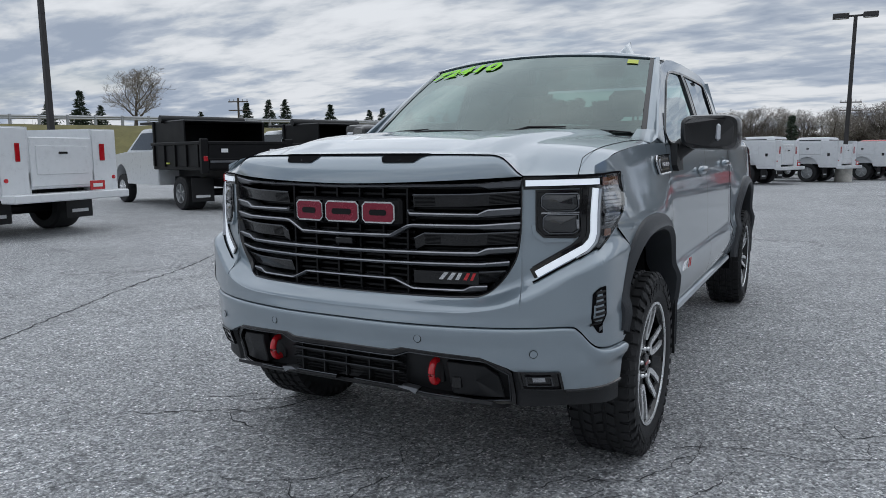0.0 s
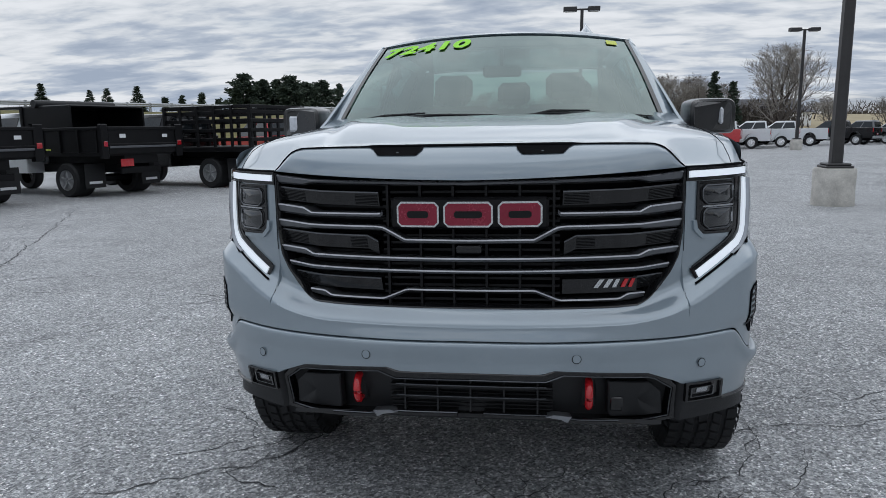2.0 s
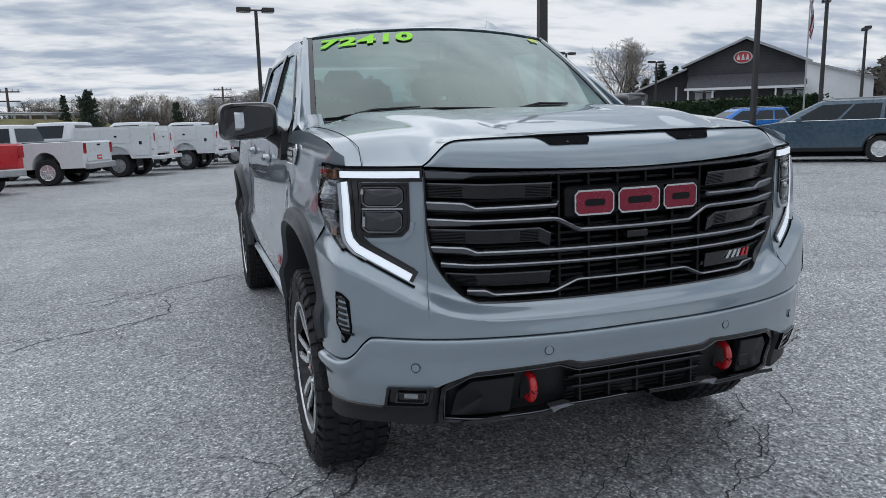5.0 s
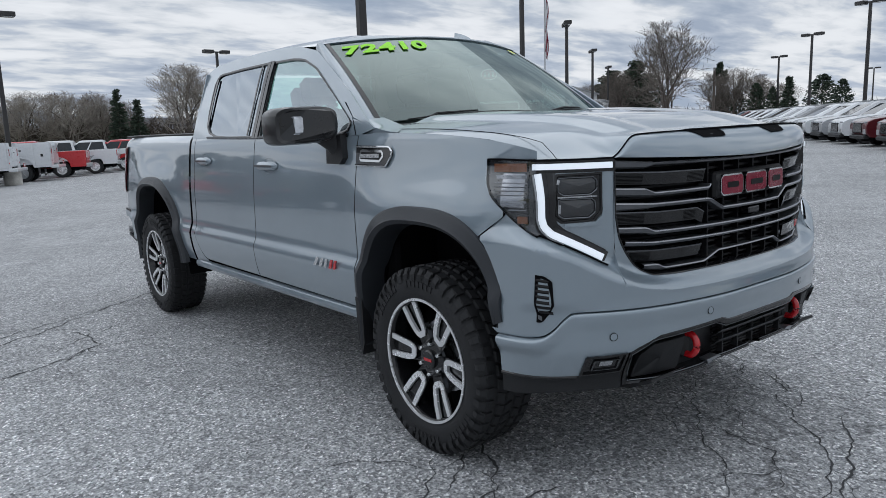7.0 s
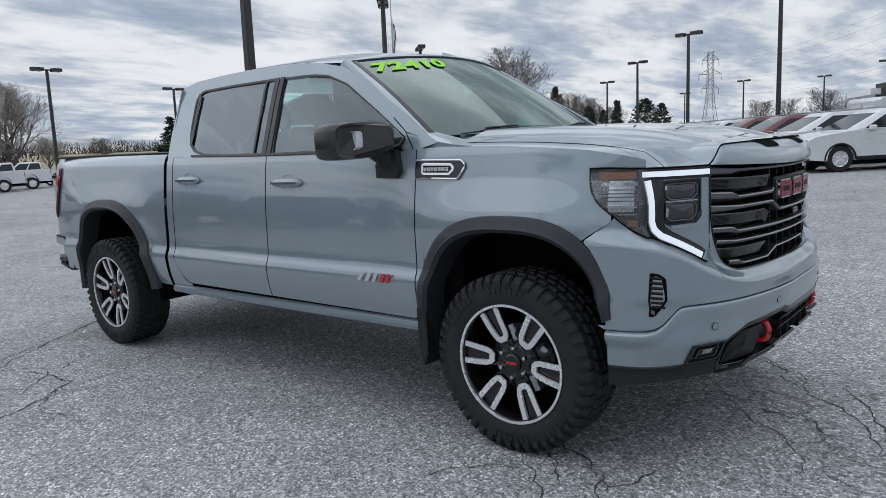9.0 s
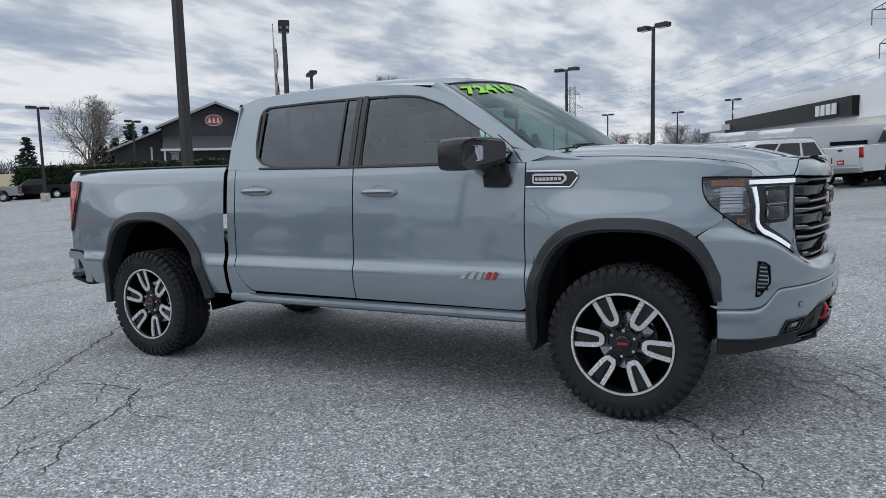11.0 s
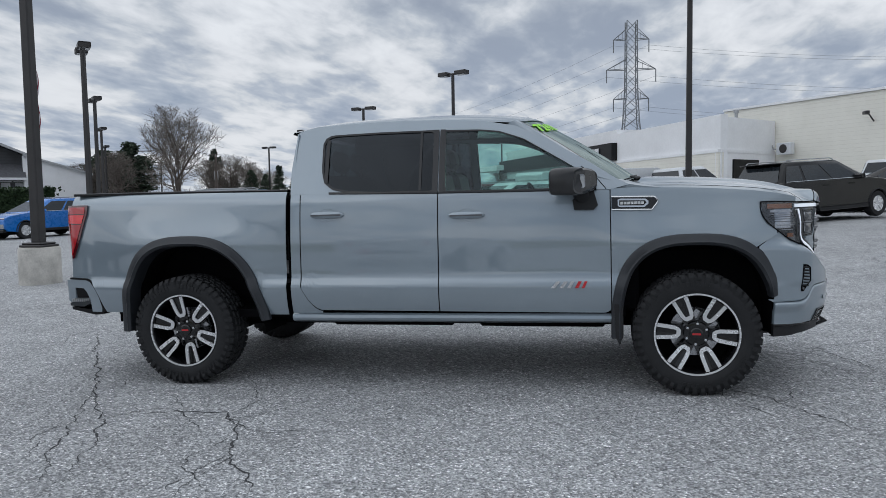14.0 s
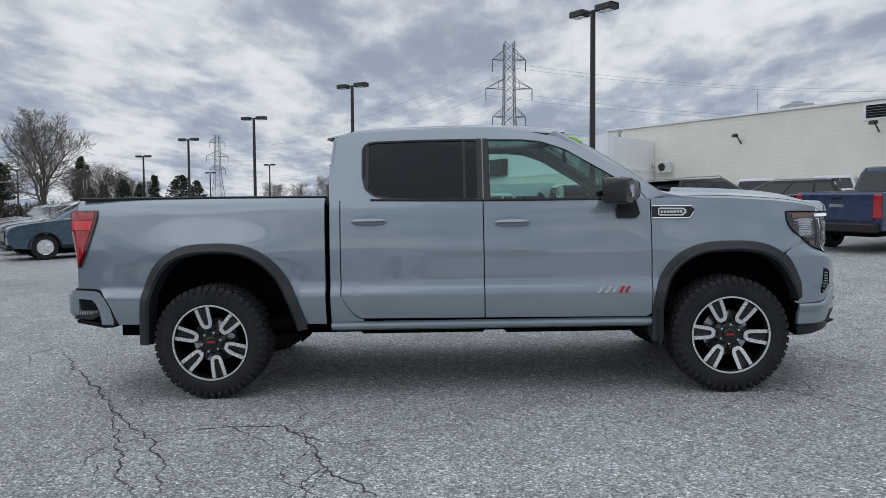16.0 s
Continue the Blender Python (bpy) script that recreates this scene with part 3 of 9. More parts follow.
# body side: half width by height, with the crease along the doors
side_width = soft_table((0.46, 0.925), (0.55, 0.957), (0.62, 0.976), (0.70, 0.987), (0.748, 0.990), (0.760, 0.9875), (0.798, 0.969), (0.815, 0.9655), (0.85, 0.963),
                        (0.95, 0.9595), (1.02, 0.9575), (1.07, 0.9550), (1.12, 0.9510), (1.18, 0.9450), (1.25, 0.9370), (1.32, 0.9280), (1.375, 0.9195), (1.41, 0.910), (1.445, 0.886), (1.47, 0.850), (1.50, 0.79))
ARCH_F, ARCH_R = (0.0, 0.415, 0.480, 0.600, 0.0), (3.705, 0.415, 0.490, 0.650, 0.13)      # centre, height, half width, rise, forward slant


def side_x(y, z):
    w = side_width(z)
    for ya, top in ((0.0, 1.02), (3.705, 1.06)):
        w += 0.032 * math.exp(-((y - ya) / 0.52) ** 4) * math.exp(-((z - top) / 0.17) ** 2)
    if y < 0.2:
        w -= 0.004 * ((0.2 - y) / 0.65) ** 2
    if y > 4.15:
        w -= 0.040 * ((y - 4.15) / 0.55) ** 2
    return w


def arch_z(y, arch, grow=0.0):
    """Height of a wheel arch's edge at y, or None beyond it."""
    pts = arch_curve(arch, grow, 60, 0.0, 180.0)
    for a, b in zip(pts, pts[1:]):
        if a[0] <= y < b[0]:
            return lerp(a[1], b[1], (y - a[0]) / (b[0] - a[0]))
    return None


def arch_curve(arch, grow, n, a0=-8.0, a1=188.0):
    ya, za, hw, hz, slant = arch
    out = []
    for a in steps(a0, a1, n):
        c, s = math.cos(radians(a)), math.sin(radians(a))
        y = ya - (hw + grow) * math.copysign(abs(c) ** 0.72, c)
        if c > 0:
            y -= slant * (1 - max(0.0, s) ** 0.72) ** 1.3
        z = za + (hz + grow) * math.copysign(abs(s) ** 0.72, s) if s >= 0 else za - 0.55 * (hz + grow) * abs(s) ** 0.9
        out.append((y, z))
    return out


def side_panel(name, ys, bottom, top, s, nz=26, label="", mat="paint", out=0.0):
    rows = []
    for y in ys:
        b, t = bottom(y), top(y)
        rows.append([(s * (side_x(y, z) + out), y, z) for z in steps(b, t, nz)])
    return part(name, Mesh().grid(rows), M[mat], truck, label, smooth=40, thick=0.0)


hood_line = soft_table((-0.80, 1.300), (-0.74, 1.330), (-0.64, 1.362), (-0.50, 1.395), (-0.31, 1.420), (0.10, 1.448), (0.41, 1.455), (0.60, 1.455))
fender_top = lambda y: hood_line(y) - 0.055
rail_top = soft_table((2.80, 1.446), (3.4, 1.455), (4.2, 1.464), (4.80, 1.468))
rocker_z = lambda y: 0.555 + 0.008 * (y - 0.6)


def bottom_front(y):
    a = arch_z(y, ARCH_F, 0.03)
    return a if a is not None and y < 0.5 else 0.53


tail_rise = table((4.43, 0.0), (4.442, 0.03), (4.476, 0.125), (4.512, 0.196), (4.548, 0.246), (4.585, 0.262), (4.74, 0.270))


def bottom_bed(y):
    a = arch_z(y, ARCH_R, 0.03)
    low = 0.535 if y < 3.7 else 0.550 + tail_rise(y)
    return max(a, low) if a is not None else low


def fine_span(a, b, n, marks=()):
    """Even steps with many more of them near the marks."""
    ys = steps(a, b, n)
    for m in marks:
        ys += [m + d for d in (-0.05, -0.03, -0.018, -0.010, -0.005, -0.002, 0.0, 0.002, 0.005, 0.010, 0.018, 0.03, 0.05)]
    return sorted({round(y, 4) for y in ys if a <= y <= b})


for s in (-1, 1):
    front_end = -0.500
    # front wing: its forward edge runs down from the lamp to the wheel arch
    rows = []
    for y in fine_span(front_end, 0.545, 44, (-0.40, 0.495)):
        b = bottom_front(y)
        cut = table((-0.50, 1.074), (-0.49, 1.066), (-0.40, 1.01), (-0.30, 0.945))(y)
        b = max(b, cut if y < -0.30 else 0)
        t = min(fender_top(y), table((-0.50, 1.105), (-0.44, 1.165), (-0.412, 1.225), (-0.404, 1.27), (-0.400, 1.5))(y))
        t = max(t, b + 0.004)
        rows.append([(s * side_x(y, z), y, z) for z in steps(b, t, 26)])
    part("front_wing", Mesh().grid(rows), M["paint"], truck)
    rows = []
    for y in steps(-0.625, -0.392, 16):
        zb = 1.282 - 0.020 * smooth_step(-0.43, -0.39, y)
        zt = max(fender_top(y), zb + 0.004)
        x0 = table((-0.64, 0.893), (-0.625, 0.902), (-0.53, 0.922), (-0.43, 0.930), (-0.39, 0.94))(y)
        rows.append([(s * min(side_x(y, z), x0), y, z) for z in steps(zb, zt, 8)])
    part("wing_top", Mesh().grid(rows), M["paint"], truck)
    # doors, each with its lower corner rounded
    fd_edge = lambda y: rocker_z(y) + 0.025 * max(0.0, (0.60 - y) / 0.05) ** 2
    belt = soft_table((0.5, 1.392), (1.7, 1.402), (2.9, 1.428))
    side_panel("front_door", fine_span(0.552, 1.740, 30, (0.552,)), fd_edge, belt, s)
    rd_edge = lambda y: rocker_z(y) + (0.17 * ((y - 2.62) / 0.16) ** 2.0 if y > 2.62 else 0)
    side_panel("rear_door", fine_span(1.748, 2.778, 28, (2.77,)), rd_edge, belt, s)
    side_panel("cab_corner", steps(2.786, 2.858, 4), lambda y: 0.545, belt, s)
    side_panel("cab_corner_foot", steps(2.625, 2.786, 12), lambda y: 0.548, lambda y: rd_edge(y) - 0.007, s, nz=6)
    side_panel("bed_side", fine_span(2.895, 4.735, 60, (3.20, 4.21, 4.45, 4.52)), bottom_bed, rail_top, s)
    # sill below the doors
    rows = [[(s * x, y, z) for x, z in ((0.86, 0.47), (0.925, 0.478), (0.962, 0.495), (0.972, 0.515), (0.968, 0.535), (0.945, 0.548))] for y in steps(0.52, 2.86, 30)]
    part("sill", Mesh().grid(rows), M["paint"], truck)
    # wheel-arch flares: a broad band, stepped, with a dark return into the arch
    for arch, a0, a1 in ((ARCH_F, 17, 184), (ARCH_R, 3, 181)):
        n = 46
        lines = []
        for g in (-0.012, 0.0, 0.018, 0.028, 0.056, 0.070, 0.074):
            # the front flare narrows to a point on the bumper
            wide, thin = arch_curve(arch, g, n, a0, a1), arch_curve(arch, g * 0.35, n, a0, a1)
            k = [0.7 * smooth_step(0.10, 0.0, i / n) if arch is ARCH_F else 0.0 for i in range(n + 1)]
            lines.append([(lerp(a[0], b[0], q), lerp(a[1], b[1], q)) for a, b, q in zip(wide, thin, k)])
        lift = (-0.10, 0.022, 0.040, 0.030, 0.026, 0.016, -0.012)
        rows = []
        for c, d in zip(lines, lift):
            sunk = 0.075 if d == lift[-1] else 0.0
            rows.append([(s * (side_x(y, max(z, 0.60)) + d * (1 - 0.25 * smooth_step(-0.05, -0.35, y)) - sunk * smooth_step(-0.25, -0.5, y)), y, z) for y, z in c])
        part("wheel_arch_flare", Mesh().grid(rows), M["flare"], truck, "dark grey moulded arch flare")
        liner = arch_curve(arch, 0.0, 30, -2, 182)
        rows = [[(s * x, y, z) for y, z in liner] for x in (0.95, 0.58)]
        mb = Mesh().grid(rows)
        mb.face([(s * 0.58, y, z) for y, z in liner])
        part("arch_liner", mb, M["shadow"], truck)
    # mud flaps
    for y0, y1, ztop in ((0.455, 0.535, 0.62), (4.20, 4.23, 0.60)):
        mb = Mesh()
        prof = [(y0 + 0.02, ztop), (y1, ztop), (y1 - 0.01, 0.40), (y1 - 0.035, 0.34), (y0 + 0.045, 0.335), (y0 + 0.02, 0.40)]
        if y0 < 2:
            mb.prism(prof, lambda a, b, d: (s * d, a, b), 0.74, 1.005)
            part("mud_flap", mb, M["plastic"], truck)

# flank behind the rear wheel and bed end, tail lamps
lamp_end = soft_table((0.97, 4.745), (1.05, 4.762), (1.25, 4.800), (1.40, 4.812))

for s in (-1, 1):
    rows = []
    for i, z in enumerate(steps(0.975, 1.392, 22)):
        f = (z - 0.975) / 0.417
        y0 = lerp(4.690, 4.573, min(1, f * 1.15)) + 0.015 * (1 - f) ** 6
        row = []
        for w in steps(0, 1, 8):
            y = lerp(y0, lamp_end(z), w)
            row.append((s * (side_x(y, z) + 0.010 - 0.05 * w ** 4), y, z))
        e = lamp_end(z)
        row += [(s * (side_x(4.765, z) - 0.075), e + 0.018, z), (s * (side_x(4.765, z) - 0.20), e + 0.026, z)]
        rows.append(row)
    lamp = part("tail_lamp", Mesh().grid(rows), M["tail_dark"], truck, "red tail lamp with smoked rim", thick=0.004)
    for z0, z1, m in ((1.325, 1.378, "tail"), (1.250, 1.317, "tail_hi"), (1.000, 1.242, "tail")):
        rows = []
        for z in steps(z0, z1, 3):
            f = (z - 0.975) / 0.417
            y0 = lerp(4.690, 4.573, min(1, f * 1.15)) + 0.015 * (1 - f) ** 6
            rows.append([(s * (side_x(y, z) + 0.0175 - 0.05 * ((y - y0) / (lamp_end(z) - y0)) ** 4), y, z) for y in steps(y0 + 0.022, lamp_end(z) - 0.003, 10)])
        part("lamp_segment", Mesh().grid(rows), M[m], lamp)

# tailgate, bed floor and inner walls
mb = Mesh().box(-0.80, 0.80, 4.735, 4.79, 0.66, 1.44, 0.02)
part("tailgate", mb, M["paint"], truck)
mb = Mesh()
mb.box(-0.84, -0.80, 2.90, 4.74, 1.14, 1.44).box(0.80, 0.84, 2.90, 4.74, 1.14, 1.44).box(-0.84, 0.84, 2.89, 2.93, 0.78, 1.42).box(-0.56, 0.56, 2.90, 4.74, 0.77, 0.80)
part("bed_liner", mb, M["plastic"], truck)
for s in (-1, 1):
    rows = [[(s * x, y, rail_top(y) + dz) for x, dz in ((0.862, -0.004), (0.866, 0.012), (0.85, 0.018), (0.79, 0.018), (0.782, 0.0))] for y in steps(2.90, 4.72, 14)]
    part("bed_rail", Mesh().grid(rows), M["plastic"], truck)

# rear bumper: a bar across the tail that ends in a hooked corner with a step in it
for s in (-1, 1):
    swept = lambda a, c, d: (s * (d - 0.30 * max(0.0, a - 4.60) ** 2), a, c)
    arm = [(4.775, 0.806), (4.700, 0.808), (4.600, 0.800), (4.566, 0.788), (4.532, 0.738), (4.496, 0.668), (4.470, 0.578), (4.478, 0.548), (4.560, 0.552), (4.566, 0.600), (4.575, 0.650), (4.600, 0.708), (4.628, 0.738), (4.775, 0.748)]
    b = part("rear_bumper", Mesh().prism(arm, swept, 0.60, 0.945), M["paint"], truck, smooth=30)
    # black strip between the body and the bumper
    strip_out = [(4.745, 0.824), (4.585, 0.816), (4.548, 0.800), (4.512, 0.746), (4.476, 0.674), (4.447, 0.580), (4.440, 0.548)]
    strip_in = [(4.475, 0.546), (4.470, 0.578), (4.496, 0.668), (4.532, 0.738), (4.566, 0.788), (4.600, 0.802), (4.745, 0.810)]
    part("edge_strip", Mesh().prism(strip_out + strip_in, swept, 0.62, 0.948), M["deep_black"], b, "black rubber edge strip", smooth=0)
    part("bumper_bar", Mesh().box(s * 0.86, 0.0, 4.74, 4.86, 0.60, 0.80, 0.03), M["paint"], b)
    part("step_pocket", Mesh().prism([(4.560, 0.565), (4.735, 0.575), (4.755, 0.752), (4.600, 0.742), (4.560, 0.640)], swept, 0.60, 0.880), M["deep_black"], b, smooth=0)
    part("lower_lip", Mesh().prism([(4.465, 0.552), (4.470, 0.530), (4.540, 0.526), (4.745, 0.568), (4.750, 0.590), (4.560, 0.566)], swept, 0.62, 0.940), M["deep_black"], b, "black lower lip", smooth=0)
    part("step_pad", Mesh().prism([(4.566, 0.640), (4.700, 0.634), (4.760, 0.622), (4.772, 0.598), (4.640, 0.590), (4.566, 0.622)], swept, 0.62, 0.938), M["flare"], b, "black ribbed step pad", smooth=25)
    for q in steps(4.60, 4.74, 8):
        part("pad_rib", Mesh().box(s * 0.936, s * 0.70, q - 0.005, q + 0.005, 0.628, 0.652), M["galv"], b, smooth=0)
    part("bumper_skirt", Mesh().box(s * 0.86, s * 0.55, 4.40, 4.50, 0.56, 0.74, 0.02), M["shadow"], b)

# underside: frame rails, floor, axles and exhaust, seen dark below the sills
for nm, mb in (("frame_rail", Mesh().box(-0.55, -0.42, -0.55, 4.6, 0.40, 0.52)), ("frame_rail", Mesh().box(0.42, 0.55, -0.55, 4.6, 0.40, 0.52)), ("underbody", Mesh().box(-0.86, 0.86, 0.50, 4.35, 0.50, 0.56)),
               ("engine_bay", Mesh().box(-0.62, 0.62, -0.62, 0.55, 0.42, 0.95)), ("bed_underside", Mesh().box(-0.86, 0.86, 2.90, 3.20, 0.56, 0.76)), ("bed_tail", Mesh().box(-0.86, 0.86, 4.20, 4.60, 0.56, 0.76)),
               ("bed_floor", Mesh().box(-0.60, 0.60, 3.20, 4.20, 0.62, 0.76)), ("gearbox", Mesh().box(-0.5, 0.5, 0.55, 1.4, 0.36, 0.5, 0.05)), ("rear_axle", Mesh().tube([(-0.70, 3.745, 0.40), (0.70, 3.745, 0.40)], 0.055, 12)),
               ("front_axle", Mesh().tube([(-0.70, 0, 0.40), (0.70, 0, 0.40)], 0.04, 12)), ("differential", Mesh().lathe([(0.0, -0.16), (0.12, -0.12), (0.15, 0.0), (0.12, 0.12), (0.0, 0.16)], 16, "x", (0, 3.745, 0.40))),
               ("exhaust_pipe", Mesh().tube([(-0.35, 1.4, 0.42), (-0.35, 2.9, 0.42), (-0.62, 3.2, 0.48), (-0.66, 4.5, 0.52)], 0.045, 10))):
    part(nm, mb, M["shadow"], truck)
# unseen low parts, added to block light and deepen the shade under the truck
part("fuel_tank", Mesh().box(0.12, 0.55, 1.30, 2.75, 0.36, 0.50, 0.04), M["shadow"], truck)
part("transfer_case", Mesh().box(-0.28, 0.20, 0.9, 1.6, 0.32, 0.48, 0.05), M["shadow"], truck)
part("silencer", Mesh().box(-0.52, -0.22, 1.7, 2.75, 0.37, 0.50, 0.05), M["shadow"], truck)
part("spare_wheel", Mesh().lathe([(0.10, -0.1), (0.38, -0.1), (0.40, 0.0), (0.38, 0.1), (0.10, 0.1)], 28, "z", (0, 4.32, 0.50)), M["shadow"], truck)
part("floor_pan", Mesh().box(-0.90, 0.90, 0.45, 2.88, 0.50, 0.60, 0.02), M["shadow"], truck)
part("bulkhead", Mesh().box(-0.86, 0.86, 0.36, 0.50, 0.55, 1.34, 0.02), M["shadow"], truck)
part("cab_back", Mesh().box(-0.86, 0.86, 2.83, 2.872, 0.55, 1.42, 0.01), M["paint"], truck)
for s in (-1, 1):
    part("door_lining", Mesh().box(s * 0.90, s * 0.86, 0.56, 2.82, 0.58, 1.37, 0.01), M["seat"], truck)
    # the slot between cab and bed, its shade a black filler block
    part("body_gap", Mesh().box(s * 0.885, s * 0.60, 2.86, 2.90, 0.52, 1.40), M["shadow"], truck)

# ---- cab above the belt line ----
def cab_x(y, z):
    """Half width of the cab's glasshouse."""
    return 0.912 - 0.335 * (z - 1.40) - 0.20 * max(0.0, z - 1.72) ** 2 * 2


OUT = [(2.862, 1.425), (2.868, 1.60), (2.852, 1.78), (2.835, 1.892), (2.70, 1.928), (2.39, 1.941), (2.0, 1.944), (1.65, 1.934), (1.42, 1.913), (1.19, 1.866), (0.96, 1.747),
       (0.71, 1.605), (0.50, 1.465), (0.42, 1.425), (0.545, 1.395), (1.20, 1.398), (2.0, 1.408)]
WIN_R = [(2.625, 1.79), (2.605, 1.835), (2.56, 1.852), (2.2, 1.858), (1.772, 1.856), (1.765, 1.415), (2.20, 1.420), (2.42, 1.432), (2.54, 1.46), (2.60, 1.51), (2.622, 1.60)]
WIN_F = [(1.705, 1.852), (1.45, 1.845), (1.31, 1.828), (1.14, 1.768), (0.86, 1.60), (0.64, 1.462), (0.645, 1.425), (0.72, 1.408), (1.20, 1.408), (1.70, 1.412)]


def sheet_with_holes(name, outer, holes, fn, mat, thick):
    bm = bmesh.new()
    edges = []
    for loop in (outer, *holes):
        vs = [bm.verts.new(fn(*p)) for p in loop]
        edges += [bm.edges.new((vs[i], vs[(i + 1) % len(vs)])) for i in range(len(vs))]
    bmesh.ops.triangle_fill(bm, use_beauty=True, use_dissolve=False, edges=edges)
    bmesh.ops.recalc_face_normals(bm, faces=bm.faces)
    bmesh.ops.solidify(bm, geom=list(bm.faces), thickness=thick)
    me = bpy.data.meshes.new(name)
    bm.to_mesh(me)
    bm.free()
    me.materials.append(M[mat])
    me.polygons.foreach_set("use_smooth", [True] * len(me.polygons))
    me.set_sharp_from_angle(angle=radians(30))
    ob = new(name, me)
    ob.parent = truck
    return ob


def ring(outline, grow, cx, cz):
    out = []
    for y, z in outline:
        d = math.hypot(y - cx, z - cz)
        out.append((y + (y - cx) / d * grow * 1.2, z + (z - cz) / d * grow * 0.9))
    return out


for s in (-1, 1):
    sheet_with_holes("cab_side", OUT, (WIN_R, WIN_F), lambda y, z: (s * cab_x(y, z), y, z), "paint", 0.012)
    for nm, win, mat, c in (("rear_side_window", WIN_R, "tint", (2.19, 1.63)), ("front_side_window", WIN_F, "glass", (1.25, 1.62))):
        big = path_points(win + win[:1], 60)
        small = [(y + (c[0] - y) * 0.020, z + (c[1] - z) * 0.032) for y, z in big]
        wide = [(y - (c[0] - y) * 0.012, z - (c[1] - z) * 0.03) for y, z in big]
        rows = [[(s * (cab_x(y, z) + d), y, z) for y, z in line] for line, d in ((wide, 0.002), (wide, 0.007), (big, 0.007), (small, 0.004), (small, -0.012))]
        fr = part("window_surround", Mesh().grid(rows), M["gloss_black"], truck, "gloss black window surround")
        pane_ob = part(nm, Mesh().face([(s * (cab_x(y, z) - 0.004), y, z) for y, z in small[:-1]]), M[mat], truck, smooth=0)
        pane_ob.visible_shadow = False
    # centre pillar and quarter-light bar, gloss black
    for y0, y1 in ((1.700, 1.738), (1.746, 1.785)):
        rows = [[(s * (cab_x(y, z) + 0.008), y, z) for y in (y0, y1)] for z in steps(1.408, 1.862, 6)]
        part("centre_pillar", Mesh().grid(rows), M["gloss_black"], truck, thick=0.004)
    rows = [[(s * (cab_x(y, z) + 0.001), y, z) for y in (1.868, 1.885)] for z in steps(1.425, 1.852, 6)]
    part("window_bar", Mesh().grid(rows), M["gloss_black"], truck, thick=0.004)
    rows = [[(s * (cab_x(y, z) + 0.004), y, z) for y in (2.575, 2.60)] for z in steps(1.50, 1.82, 6)]
    part("quarter_trim", Mesh().grid(rows), M["gloss_black"], truck, thick=0.004)
    # bright-free belt moulding
    rows = [[(s * (side_x(y, belt(y)) - 0.004 + d), y, belt(y) + e) for d, e in ((0.004, -0.004), (0.012, 0.004), (0.010, 0.014), (-0.02, 0.017))] for y in steps(0.64, 2.56, 20)]
    part("belt_moulding", Mesh().grid(rows), M["gloss_black"], truck)
    # door seams above the belt
    for a, b in (((0.575, 1.40), (0.74, 1.56)),):
        part("door_seam", Mesh().tube([(s * (cab_x(*a) + 0.001), *a), (s * (cab_x(0.66, 1.50) + 0.002), 0.648, 1.49), (s * (cab_x(*b) + 0.001), *b)], 0.003, 6), M["shadow"], truck)

# roof, with its two shallow ribs and rounded edges
roof_edge = soft_table((1.06, 1.875), (1.19, 1.900), (1.42, 1.922), (1.65, 1.938), (2.0, 1.948), (2.39, 1.945), (2.70, 1.932), (2.86, 1.905))
roof_mid = soft_table((0.98, 1.935), (1.085, 1.950), (1.19, 1.966), (1.42, 1.988), (1.8, 2.004), (2.4, 1.998), (2.70, 1.976), (2.90, 1.932))
def rows_roof_front(e):
    yy = lerp(1.085, 1.21, e * e)
    w = cab_x(yy, roof_edge(yy)) - 0.004
    r = max(0.0, 1 - abs(e) ** 3.2)
    return (e * w, yy, lerp(roof_edge(yy) - 0.012, roof_mid(yy), r ** 0.8) + 0.006 * math.exp(-((abs(e) - 0.62) / 0.05) ** 2))


def screen_head(e):
    return Vector((e * 0.722, lerp(1.040, 1.166, e * e), lerp(1.942, 1.898, e * e)))


rows = []
for y in steps(0, 1, 24):
    row = []
    for e in steps(-1, 1, 40):
        yy = lerp(lerp(1.085, 1.21, e * e), 2.87 + 0.03 * (1 - e * e), y)
        w = cab_x(yy, roof_edge(yy)) - 0.004
        r = max(0.0, 1 - abs(e) ** 3.2)
        z = lerp(roof_edge(yy) - 0.012, roof_mid(yy), r ** 0.8)
        z += 0.006 * math.exp(-((abs(e) - 0.62) / 0.05) ** 2)
        row.append((e * w, yy, z))
    rows.append(row)
part("roof", Mesh().grid(rows), M["paint"], truck, thick=0.0)
# header between the roof's leading edge and the windscreen
rows = []
for e in steps(-1, 1, 40):
    a = Vector(rows_roof_front(e))
    b = screen_head(e)
    rows.append([a + Vector((0, 0.03, -0.010)), a + Vector((0, 0, 0.001)), a.lerp(b, 0.5) + Vector((0, -0.004, 0.004)), b, b + Vector((0, 0.02, -0.02))])
part("roof_header", Mesh().grid(rows), M["paint"], truck)
# roof ends in a small lip over the rear window
rows = [[(x, 2.868 + d + 0.03 * (1 - (x / 0.72) ** 2), 1.892 + e + 0.035 * (1 - (x / 0.72) ** 2)) for d, e in ((-0.03, 0.006), (0.02, 0.004), (0.03, -0.012), (-0.02, -0.03))] for x in steps(-0.71, 0.71, 16)]
part("roof_lip", Mesh().grid(rows), M["paint"], truck)
